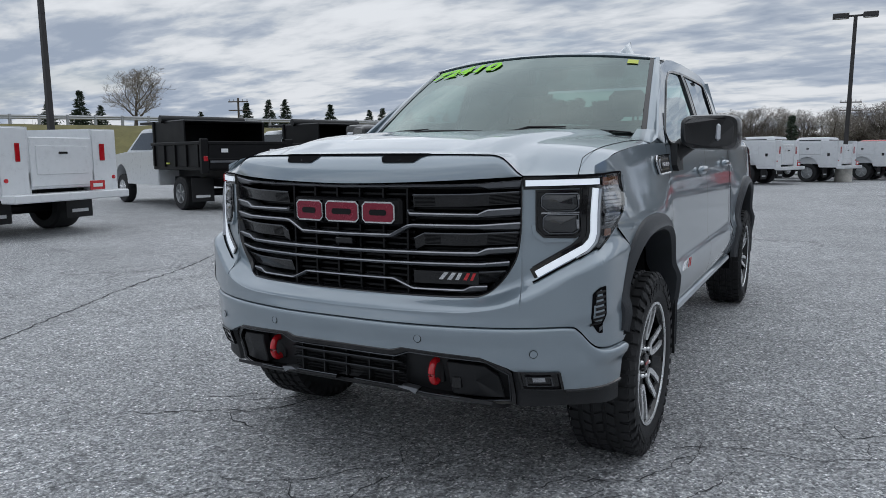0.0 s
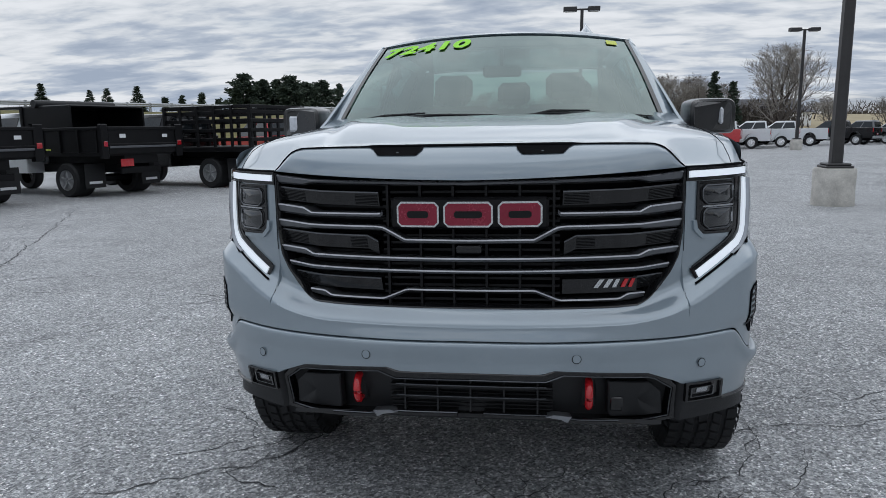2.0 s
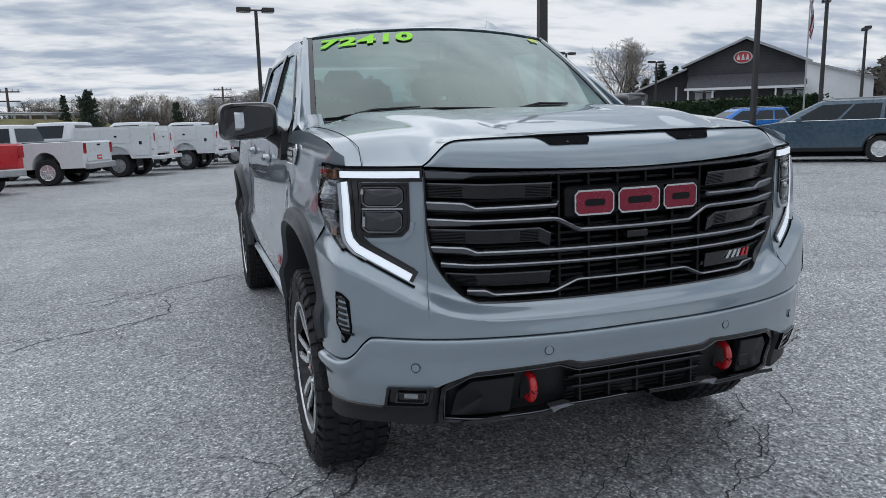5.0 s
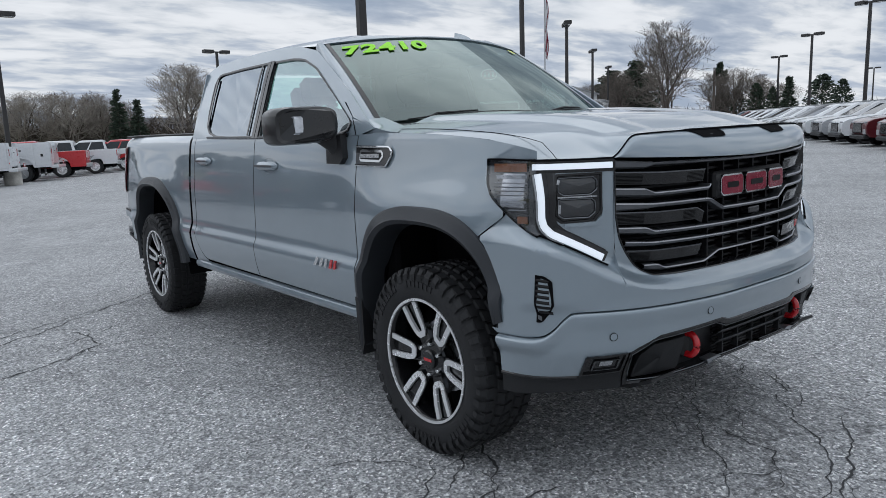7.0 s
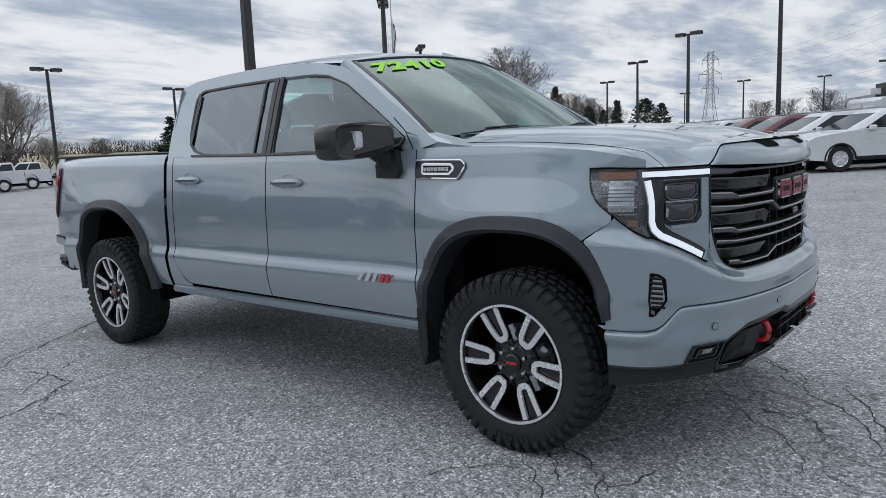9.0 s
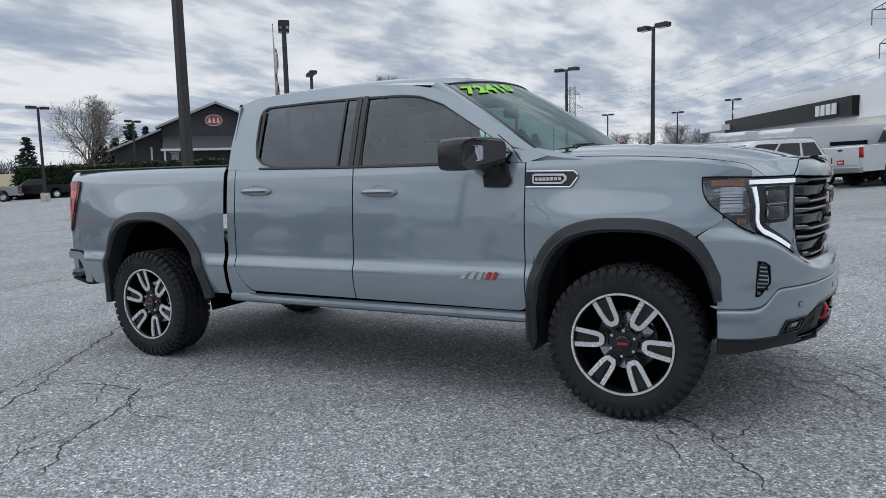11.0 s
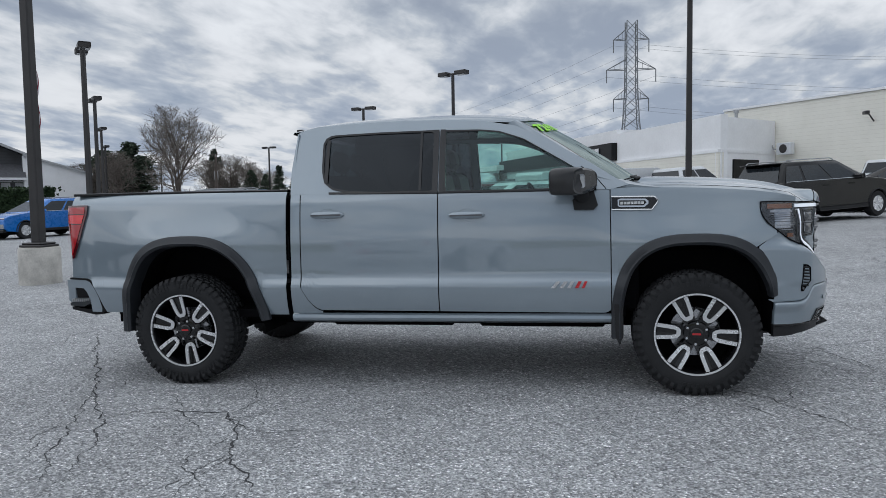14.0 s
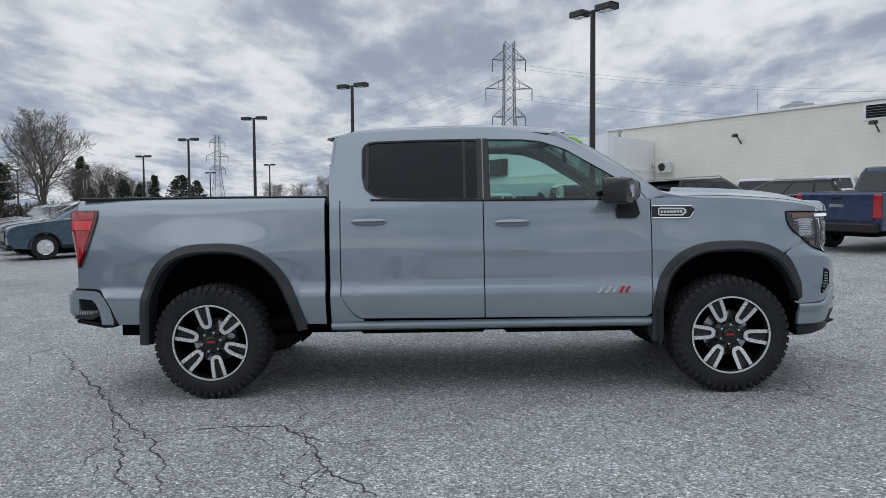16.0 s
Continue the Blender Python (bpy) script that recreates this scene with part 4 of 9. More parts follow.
# rear window and its frame
rows = [[(x, 2.868 - 0.06 * (z - 1.42), z) for x in steps(-0.70, 0.70, 4)] for z in steps(1.46, 1.86, 3)]
rw = part("rear_window", Mesh().grid(rows), M["glass"], truck, smooth=0)
rw.visible_shadow = False
mb = Mesh()
for s in (-1, 1):
    mb.face([(s * 0.68, 2.865, 1.42), (s * 0.90, 2.862, 1.42), (s * 0.76, 2.84, 1.88), (s * 0.66, 2.845, 1.88)])
mb.box(-0.70, 0.70, 2.845, 2.868, 1.41, 1.47)
part("rear_window_frame", mb, M["paint"], truck, thick=0.01)
part("headlining", Mesh().box(-0.66, 0.66, 1.25, 2.82, 1.875, 1.895, 0.005), M["lamp_grey"], truck)

# windscreen: leans back, bowed in plan
def screen(e, f):
    """A point of the windscreen; e from side to side, f from foot to head."""
    x0, x1 = 0.834, 0.718
    yb, yt = lerp(0.300, 0.520, e * e), lerp(1.047, 1.172, e * e)
    zb, zt = lerp(1.466, 1.446, e * e), lerp(1.937, 1.893, e * e)
    return Vector((e * lerp(x0, x1, f), lerp(yb, yt, f), lerp(zb, zt, f) + 0.018 * math.sin(math.pi * f)))


rows = [[screen(e, f) for e in steps(-0.99, 0.99, 24)] for f in steps(0.01, 0.995, 12)]
ws = part("windscreen", Mesh().grid(rows), M["wind"], truck)
ws.visible_shadow = False
rows = [[screen(e, f) + Vector((0, 0.004, -0.003)) for e in steps(-0.985, 0.985, 24)] for f in (0.955, 0.99)]
part("screen_shade_band", Mesh().grid(rows), M["gloss_black"], ws)
for s in (-1, 1):
    rows = []
    for f in steps(-0.03, 1.02, 16):
        a, b = screen(s * 0.988, f), screen(s * 1.006, f)
        yy, zz = b.y, b.z
        edge = Vector((s * (cab_x(yy, zz) - 0.002), yy + 0.045, zz - 0.004))
        mid = (b + edge) / 2 + Vector((s * 0.008, -0.006, 0.010))
        rows.append([a + Vector((0, 0.004, -0.006)), a + Vector((0, 0, 0.003)), b + Vector((0, -0.004, 0.008)), mid, edge, edge + Vector((-s * 0.01, 0.03, -0.02))])
    part("windscreen_pillar", Mesh().grid(rows), M["paint"], truck)
    rows = [[screen(s * e, f) + Vector((0, -0.003, 0.005)) for e in (0.962, 0.990)] for f in steps(0, 1, 10)]
    part("screen_edge", Mesh().grid(rows), M["gloss_black"], ws)
# scuttle panel and wipers
rows = [[(x, lerp(0.17, 0.32, f) + 0.22 * (x / 0.8) ** 2, lerp(1.452, 1.458, f) - 0.02 * (x / 0.8) ** 2) for x in steps(-0.80, 0.80, 20)] for f in steps(0, 1, 3)]
part("scuttle", Mesh().grid(rows), M["plastic"], truck, thick=0.01)
for x0, x1 in ((-0.66, 0.02), (0.14, 0.72)):
    pts = []
    for f in steps(0, 1, 10):
        x = lerp(x0, x1, f)
        e = x / 0.79
        p = screen(e, -0.005 + 0.02 * math.sin(math.pi * f) * (1 - f * 0.4))
        pts.append(p + Vector((0, -0.008, 0.010)))
    w = part("wiper", Mesh().tube(pts, [0.003 + 0.004 * math.sin(math.pi * i / 10) for i in range(11)], 6), M["plastic"], truck, "black wiper")
    part("wiper_arm", Mesh().tube([(lerp(x0, x1, 0.02), 0.34, 1.462), pts[2] + Vector((0, 0, 0.012)), pts[5] + Vector((0, 0, 0.012))], [0.010, 0.007, 0.004], 6), M["plastic"], w)

# bonnet: crowned, with the raised middle that runs from the scuttle to the scoops
# plan curves round the front at five heights; like places share an index
F_SKIRT = [(0, -0.950), (0.2, -0.948), (0.36, -0.930), (0.52, -0.892), (0.65, -0.842), (0.755, -0.787), (0.848, -0.724), (0.920, -0.650), (0.960, -0.57), (0.978, -0.46), (0.987, -0.28)]
F_LO = [(0, -0.982), (0.2, -0.980), (0.36, -0.962), (0.52, -0.927), (0.65, -0.884), (0.755, -0.834), (0.850, -0.768), (0.925, -0.692), (0.968, -0.600), (0.988, -0.46), (0.994, -0.28)]
F_MID = [(0, -0.974), (0.2, -0.971), (0.38, -0.953), (0.53, -0.921), (0.66, -0.878), (0.77, -0.823), (0.868, -0.762), (0.936, -0.706), (0.970, -0.630), (0.982, -0.46), (0.990, -0.28)]
F_HI = [(0, -0.945), (0.2, -0.937), (0.38, -0.910), (0.53, -0.868), (0.645, -0.816), (0.745, -0.765), (0.84, -0.700), (0.915, -0.625), (0.948, -0.53), (0.964, -0.43), (0.980, -0.28)]
F_TOP = [(0, -0.945), (0.2, -0.937), (0.38, -0.910), (0.53, -0.868), (0.645, -0.816), (0.745, -0.765), (0.835, -0.700), (0.902, -0.625), (0.922, -0.53), (0.930, -0.43), (0.938, -0.28)]
shoulder_z = soft_table((0, 0.775), (0.5, 0.783), (0.62, 0.800), (0.75, 0.850), (0.83, 0.898), (0.90, 0.940), (0.95, 0.965), (1.0, 0.985))


def spline(ctrl, s):
    a = abs(s) * (len(ctrl) - 1)
    i = min(int(a), len(ctrl) - 2)
    t = a - i
    p1, p2 = ctrl[i], ctrl[i + 1]
    p0 = ctrl[i - 1] if i else (-ctrl[1][0], ctrl[1][1])
    p3 = ctrl[i + 2] if i + 2 < len(ctrl) else (2 * p2[0] - p1[0], 2 * p2[1] - p1[1])
    out = []
    for k in (0, 1):
        out.append(0.5 * (2 * p1[k] + (p2[k] - p0[k]) * t + (2 * p0[k] - 5 * p1[k] + 4 * p2[k] - p3[k]) * t * t + (3 * p1[k] - p0[k] - 3 * p2[k] + p3[k]) * t ** 3))
    return (math.copysign(out[0], s), out[1])


@functools.lru_cache(maxsize=None)
def curve_at(k, s):
    c = (F_SKIRT, F_LO, F_MID, F_HI, F_TOP)[k]
    return spline(c, s)


def plan_point(s, z):
    """A point of the plan at a height: skirt, bumper, shoulder, lamp band, bonnet edge."""
    zs = shoulder_z(abs(curve_at(2, s)[0]))
    if z < 0.72:
        i, j, f = 0, 1, smooth_step(0.44, 0.60, z)
    elif z < zs:
        i, j, f = 1, 2, smooth_step(0.725, 0.775, z)
    elif z < zs + 0.09:
        i, j, f = 2, 3, smooth_step(-0.012, 0.075, z - zs)
    else:
        i, j, f = 3, 4, smooth_step(1.12, 1.27, z)
    a, b = curve_at(i, s), curve_at(j, s)
    x = lerp(a[0], b[0], f)
    # round the foot of the grille the face leans back with it
    lean = 0.020 * smooth_step(0.0, 0.05, z - zs) * smooth_step(1.02, 0.85, z) * smooth_step(0.74, 0.60, abs(x))
    return x, lerp(a[1], b[1], f) + lean


def nose(s, z, off=0.0):
    """A point of the truck's face: s from -1 to 1 round the front, z up, off outwards."""
    s = round(max(-1.0, min(1.0, s)), 6)
    p = plan_point(s, z)
    e = 0.012
    a, b = plan_point(round(max(-1, s - e), 6), z), plan_point(round(min(1, s + e), 6), z)
    d = math.hypot(b[0] - a[0], b[1] - a[1])
    n = Vector(((b[1] - a[1]) / d, -(b[0] - a[0]) / d, 0))
    return Vector((p[0], p[1], z)) + n * off


@functools.lru_cache(maxsize=None)
def s_at(x, z):
    """The place round the front at which the half width is x."""
    lo, hi = 0.0, 1.0
    for _ in range(22):
        m = (lo + hi) / 2
        if plan_point(m, z)[0] < abs(x):
            lo = m
        else:
            hi = m
    return math.copysign(lo, x)


@functools.lru_cache(maxsize=None)
def s_back(y, z):
    """The place round the front at which the face has run back to y."""
    lo, hi = 0.0, 1.0
    for _ in range(22):
        m = (lo + hi) / 2
        if plan_point(m, z)[1] < y:
            lo = m
        else:
            hi = m
    return lo


def on_face(x, z, off=0.0):
    return nose(s_at(round(x, 5), round(z, 5)), z, off)


def in_grille(x, z, off=0.0):
    """A point of the grille's own plane, which leans back a little at its foot."""
    s = s_at(round(x, 5), 1.10)
    q = nose(s, 1.10, off - 0.020 * smooth_step(1.02, 0.85, z))
    return Vector((q.x, q.y, z))


def hood_z(x, y):
    edge = side_x(y, fender_top(y)) - 0.005
    e = min(1.0, abs(x) / edge)
    z = fender_top(y) + 0.050 * (1 - e ** 5) ** 0.9 + 0.012 * (1 - e * e)
    dome_w = lerp(0.50, 0.66, smooth_step(-0.8, 0.4, y))
    z += 0.022 * smooth_step(dome_w + 0.07, dome_w - 0.03, abs(x)) - 0.008 * smooth_step(0.42, 0.30, abs(x))
    return z


# leading edge of the bonnet: over the nose panel, down its sloped ends, then along the lamps
lead_z = soft_table((0, 1.356), (0.40, 1.355), (0.575, 1.352), (0.610, 1.344), (0.640, 1.322), (0.665, 1.296), (0.687, 1.277), (0.90, 1.281))
nose_y = lambda x: -0.862 + 0.058 * (abs(x) / 0.6) ** 2.2


def lead_y(x):
    x = abs(x)
    return lerp(nose_y(x), on_face(x, 1.27).y + 0.006, smooth_step(0.585, 0.69, x))


rows = []
NX = 120
for v in steps(0, 1, 48):
    row = []
    for i in range(NX + 1):
        e = -1 + 2 * i / NX
        e = math.copysign(abs(e) ** 0.9, e)
        x_lead = e * 0.900
        y_lead = lead_y(x_lead)
        y_back = 0.20 + 0.25 * e * e
        y = lerp(y_lead, y_back, v ** 1.25)
        edge = side_x(y, fender_top(y)) - 0.005
        x = e * lerp(min(0.900, edge), edge, min(1, v * 3))
        z = hood_z(x, y)
        z_lead = lead_z(abs(x_lead))
        z = max(z, z_lead + 0.05 * (y - y_lead) * smooth_step(0.62, 0.5, abs(x)))
        k = min(1.0, (y - y_lead) / lerp(0.12, 0.26, smooth_step(0.5, 0.7, abs(x_lead))))
        z = z_lead + (z - z_lead) * (1 - (1 - k) ** 2.2)
        row.append((x, y, z))
    rows.append(row)
part("bonnet", Mesh().grid(rows), M["paint"], truck, smooth=50, thick=0.0)

# nose panel between bonnet and grille: an upright lip, then a slope up to the bonnet
nose_foot = lambda x: 1.248 + 0.027 * (abs(x) / 0.687) ** 1.6
rows = []
for f in steps(0, 1, 14):
    row = []
    for q in steps(-1, 1, 72):
        x = 0.6865 * math.copysign(abs(q) ** 0.85, q)
        b = in_grille(x, nose_foot(x), 0.010)
        t = Vector((x, lead_y(x) - 0.003, lead_z(abs(x)) - 0.003))
        g = smooth_step(0.0, 1.0, f)
        y = lerp(b.y, t.y, lerp(f * f, f, 0.35))
        z = lerp(b.z, t.z, lerp(f, math.sin(f * math.pi / 2), 0.6))
        row.append((x, y - 0.004 * math.sin(math.pi * f), z))
    rows.append(row)
part("nose_panel", Mesh().grid(rows), M["paint"], truck, thick=0.0)
panel_at = lambda x, f: Vector((x, lerp(in_grille(x, nose_foot(x), 0.010).y, lead_y(x) - 0.003, lerp(f * f, f, 0.35)) - 0.004 * math.sin(math.pi * f),
                                lerp(nose_foot(x), lead_z(abs(x)) - 0.003, lerp(f, math.sin(f * math.pi / 2), 0.6))))
# two dark scoops below the bonnet's edge, the shade inside painted on a flat floor
for s in (-1, 1):
    out = [(0.150, 1.0), (0.338, 1.0), (0.320, 0.86), (0.298, 0.60), (0.170, 0.60), (0.152, 0.80)]
    P = path_points(out + out[:1], 48)
    rows = [[panel_at(s * lerp(0.24, x, k), lerp(0.80, f, k)) + Vector((0, -0.003 + d, 0.002 - d * 0.3)) for x, f in P] for k, d in ((1.0, 0.002), (1.0, 0.0), (0.94, 0.0), (0.86, 0.0015))]
    mb = Mesh().grid(rows)
    mb.face([panel_at(s * lerp(0.24, x, 0.90), lerp(0.80, f, 0.90)) + Vector((0, -0.0015, 0.001)) for x, f in P[:-1]])
    part("bonnet_scoop", mb, M["shadow"], truck, "dark scoop below the bonnet edge")
# seams: along the top of the nose panel, above the lamps, and between bonnet and wings
part("bonnet_seam", Mesh().tube([(x, lead_y(x) - 0.003, lead_z(abs(x))) for x in steps(-0.687, 0.687, 80)], [0.0026 + 0.0030 * smooth_step(0.36, 0.32, abs(x)) for x in steps(-0.687, 0.687, 80)], 6), M["shadow"], truck)
for s in (-1, 1):
    pts = [Vector((s * 0.858, on_face(0.858, 1.27).y - 0.001, 1.279)), Vector((s * 0.855, -0.652, 1.303))]
    pts += [Vector((s * lerp(0.848, 0.862, f), lerp(-0.60, 0.36, f), 0)) for f in steps(0, 1, 24)]
    for p in pts[2:]:
        p.z = hood_z(p.x, p.y) + 0.001
    part("wing_seam", Mesh().tube(pts, 0.0013, 5), M["shadow"], truck)

# cowl corners: the bonnet's hind edge rises into the windscreen pillars
for sg in (-1, 1):
    rows = []
    for u in steps(0, 1, 12):
        yo, yi = lerp(0.22, 0.64, u), lerp(0.30, 0.56, u)
        zo = lerp(fender_top(0.22) + 0.004, 1.488, u ** 1.6)
        outer = Vector((sg * lerp(side_x(0.22, 1.38) - 0.006, cab_x(0.64, 1.488) + 0.004, u), yo, zo))
        inner = Vector((sg * lerp(0.80, 0.772, u), yi, lerp(hood_z(0.80, 0.30) - 0.006, screen(0.96, 0.06).z + 0.004, u)))
        rows.append([outer + Vector((-sg * 0.004, 0, -0.05)), outer] + [outer.lerp(inner, f) + Vector((0, 0, 0.003 * math.sin(math.pi * f))) for f in (0.25, 0.5, 0.75)] + [inner, inner + Vector((-sg * 0.02, 0, -0.03))])
    part("cowl_corner", Mesh().grid(rows), M["paint"], truck)

# ---- the truck's face ----
seam_z = soft_table((0, 0.733), (0.60, 0.733), (0.840, 0.735), (0.872, 0.732), (0.890, 0.716), (0.925, 0.664), (0.940, 0.648), (0.960, 0.640), (1.0, 0.636))
grille_low = soft_table((0, 0.828), (0.43, 0.828), (0.535, 0.831), (0.575, 0.846), (0.615, 0.883), (0.650, 0.932), (0.675, 0.985), (0.687, 1.070), (0.6885, 1.18), (0.689, 1.255))
lamp_side = table((-0.62, 1.005), (-0.54, 1.066), (-0.44, 1.150), (-0.415, 1.19), (-0.405, 1.22), (-0.40, 1.27))      # lower edge of the lamp round the corner
lamp_front = table((0.735, 0.893), (0.86, 0.972), (0.893, 0.997), (0.915, 1.012))
S_GRILLE = s_at(0.689, 1.0)


def upper_limit(s):
    p = plan_point(s, 1.10)
    if s <= S_GRILLE:
        return grille_low(min(0.689, plan_point(s, 1.0)[0]))
    return table((-0.60, 1.24), (-0.55, 1.12), (-0.49, 1.068), (-0.40, 1.010), (-0.30, 0.945))(p[1])


def arch_end(z):
    """How far round the bumper goes at a height, up to the wheel arch."""
    return s_back(table((0.40, -0.478), (0.66, -0.478), (0.83, -0.470), (0.96, -0.415), (1.06, -0.30))(z), z)


def smooth_seam(s):
    return seam_z(abs(plan_point(s, 0.70)[0]))


# upper bumper: wraps the grille and runs out under the lamps to the wheel arch
ss = sorted(set(steps(0, 0.30, 18) + steps(0.30, S_GRILLE, 46) + steps(S_GRILLE + 0.0005, 0.70, 24) + steps(0.70, 0.90, 26) + steps(0.90, 1.0, 8)))
for sg in (-1, 1):
    rows = []
    for s in ss:
        b, t = smooth_seam(s), upper_limit(s)
        zs = [lerp(b, t, f) for f in steps(0, 1, 60)]
        rows.append([nose(sg * min(s, arch_end(z)), z) for z in zs])
    # the lower edge turns under
    rows = [[r[0] + Vector((0, 0.035, 0.012)), r[0] + Vector((0, 0.006, -0.003))] + r for r in rows]
    part("upper_bumper", Mesh().grid(rows), M["paint"], truck, smooth=50, weld=True)
    rows = [[nose(sg * s, smooth_seam(s) + dz, o) for dz, o in ((0.002, -0.012), (-0.006, -0.014), (-0.016, -0.012))] for s in steps(0, s_back(-0.48, 0.64), 90)]
    part("bumper_edge", Mesh().grid(rows), M["shadow"], truck)

# lower bumper, its rounded top edge standing proud
low_edge = table((0, 0.626), (0.235, 0.626), (0.268, 0.637), (0.575, 0.619), (0.664, 0.584), (0.690, 0.569), (0.832, 0.566), (0.836, 0.488), (0.97, 0.484), (1.0, 0.484))
for sg in (-1, 1):
    rows = []
    send = s_back(-0.483, 0.60)
    sb = s_at(0.834, 0.55)
    for s in sorted(set(steps(0, sb - 0.004, 60) + steps(sb - 0.002, sb + 0.006, 5) + steps(sb + 0.008, send, 36))):
        b, t = low_edge(abs(plan_point(s, 0.55)[0])), smooth_seam(s) - 0.009
        ledge = 0.006 + 0.018 * smooth_step(0.66, 0.78, s)
        row = [nose(sg * s, z, ledge * smooth_step(t - 0.075, t - 0.016, z)) for z in steps(b, t - 0.012, 12)]
        row.append(nose(sg * s, t - 0.005, ledge * 0.92))
        row.append(nose(sg * s, t, ledge * 0.55))
        row.append(nose(sg * s, t + 0.003, -0.004))
        row.append(nose(sg * s, t + 0.003, -0.045))
        row.insert(0, nose(sg * s, b - 0.004, -0.02))
        rows.append(row)
    last = rows[-1]
    rows.append([p + Vector((-sg * 0.006, 0.006, 0)) for p in last])
    rows.append([p + Vector((-sg * 0.03, 0.008, 0)) for p in last])
    part("lower_bumper", Mesh().grid(rows), M["paint"], truck, smooth=50)
    # parking sensors: a disc with a fine ring
    for x, z in ((0.343, 0.677), (0.752, 0.636)):
        p, q = on_face(x, z, 0.003), on_face(x, z, 1.0)
        p.x, q.x = sg * p.x, sg * q.x
        d = (q - p).normalized()
        se = part("parking_sensor", Mesh().tube([p - d * 0.005, p + d * 0.002], 0.013, 20), M["paint"], truck)
        side, up = d.cross(Vector((0, 0, 1))).normalized(), Vector((0, 0, 1))
        part("sensor_ring", Mesh().tube([p + d * 0.001 + 0.0145 * (math.cos(a) * side + math.sin(a) * up) for a in steps(0, 2 * math.pi, 20)], 0.0010, 5), M["shadow"], se)

# black lower fascia, gloss surround and intake
low_black = table((0, 0.462), (0.25, 0.462), (0.34, 0.446), (0.55, 0.434), (0.69, 0.424), (0.84, 0.425), (0.93, 0.418), (0.985, 0.400))
recess = lambda x: -0.055 + 0.055 * smooth_step(0.66, 0.70, abs(x))
for sg in (-1, 1):
    rows = []
    for s in steps(0, s_back(-0.48, 0.50), 90):
        x = abs(plan_point(s, 0.50)[0])
        t = low_edge(x) + 0.010
        o = recess(x) - 0.005
        row = [nose(sg * s, z, o) for z in steps(low_black(x), t, 10)]
        row.insert(0, nose(sg * s, low_black(x) - 0.02, o - 0.14))
        rows.append(row)
    rows.append([p + Vector((-sg * 0.03, 0.008, 0)) for p in rows[-1]])
    part("lower_fascia", Mesh().grid(rows), M["plastic"], truck, smooth=45)
    # a lip of plastic under the painted corner
    rows = [[nose(sg * s, low_edge(abs(plan_point(s, 0.50)[0])) + dz, o) for dz, o in ((0.001, 0.0), (-0.003, 0.006), (-0.010, 0.006), (-0.014, -0.002))] for s in steps(s_at(0.842, 0.5), s_back(-0.482, 0.50), 24)]
    part("corner_lip", Mesh().grid(rows), M["gloss_black"], truck)
    # gloss black frame round the recovery-hook bay
    outer = [(0.0, 0.630), (0.235, 0.630), (0.268, 0.641), (0.575, 0.623), (0.664, 0.588), (0.684, 0.562), (0.690, 0.424), (0.55, 0.430), (0.35, 0.443), (0.27, 0.460), (0.0, 0.464)]
    inner = [(0.0, 0.601), (0.248, 0.600), (0.305, 0.621), (0.572, 0.604), (0.598, 0.597), (0.668, 0.548), (0.664, 0.442), (0.54, 0.446), (0.35, 0.459), (0.26, 0.476), (0.0, 0.479)]
    rows = []
    for k, o in ((0.0, -0.04), (0.0, -0.006), (0.25, 0.004), (0.8, 0.002), (1.0, -0.006), (1.0, -0.06)):
        row = []
        for i in range(len(outer) - 1):
            for t in steps(0, 1, 6)[:-1]:
                a = (lerp(outer[i][0], outer[i + 1][0], t), lerp(outer[i][1], outer[i + 1][1], t))
                b = (lerp(inner[i][0], inner[i + 1][0], t), lerp(inner[i][1], inner[i + 1][1], t))
                x, z = lerp(a[0], b[0], k), lerp(a[1], b[1], k)
                p = on_face(x, z, o - 0.020 * smooth_step(0.55, 0.68, x))
                row.append((sg * p.x, p.y, p.z))
        rows.append(row)
    part("lower_surround", Mesh().grid(rows), M["gloss_black"], truck, "gloss black intake surround", smooth=28)
    # the fine bright line along the frame's inner edge
    pts = []
    for i in range(len(inner) - 1):
        for t in steps(0, 1, 6)[:-1]:
            x, z = lerp(inner[i][0], inner[i + 1][0], t), lerp(inner[i][1], inner[i + 1][1], t)
            p = on_face(x, z, -0.002 - 0.020 * smooth_step(0.55, 0.68, x))
            pts.append((sg * p.x, p.y, p.z))
    part("surround_line", Mesh().tube(pts, 0.0022, 5), M["bar"], truck)
    # blank insert beside each hook
    bay = [(0.450, 0.594), (0.588, 0.582), (0.634, 0.540), (0.646, 0.450), (0.456, 0.462)]
    P = path_points(bay + bay[:1], 40)
    rows = []
    for k, o in ((1.0, -0.045), (1.0, -0.018), (0.96, -0.014), (0.5, -0.014), (0.02, -0.014)):
        row = []
        for x, z in P:
            p = on_face(lerp(0.55, x, k), lerp(0.52, z, k), o - 0.012 * smooth_step(0.55, 0.68, x))
            row.append((sg * p.x, p.y, p.z))
        rows.append(row)
    part("hook_bay_cover", Mesh().grid(rows), M["plastic"], truck)
    # recovery hook: a thick red D, bolted in its bay
    c = on_face(0.386, 0.541, 0.0)
    c.x *= sg
    ring_pts = []
    for a in steps(-100, 100, 16):
        ring_pts.append((c.x, c.y + 0.014 - 0.034 * math.cos(radians(a)) + 0.030, c.z + 0.042 * math.sin(radians(a))))
    ring_pts = [(c.x, c.y + 0.09, c.z - 0.041)] + ring_pts + [(c.x, c.y + 0.09, c.z + 0.041)]
    hk = part("recovery_hook", Mesh().tube(ring_pts, 0.0135, 12), M["red"], truck, "red steel recovery hook")
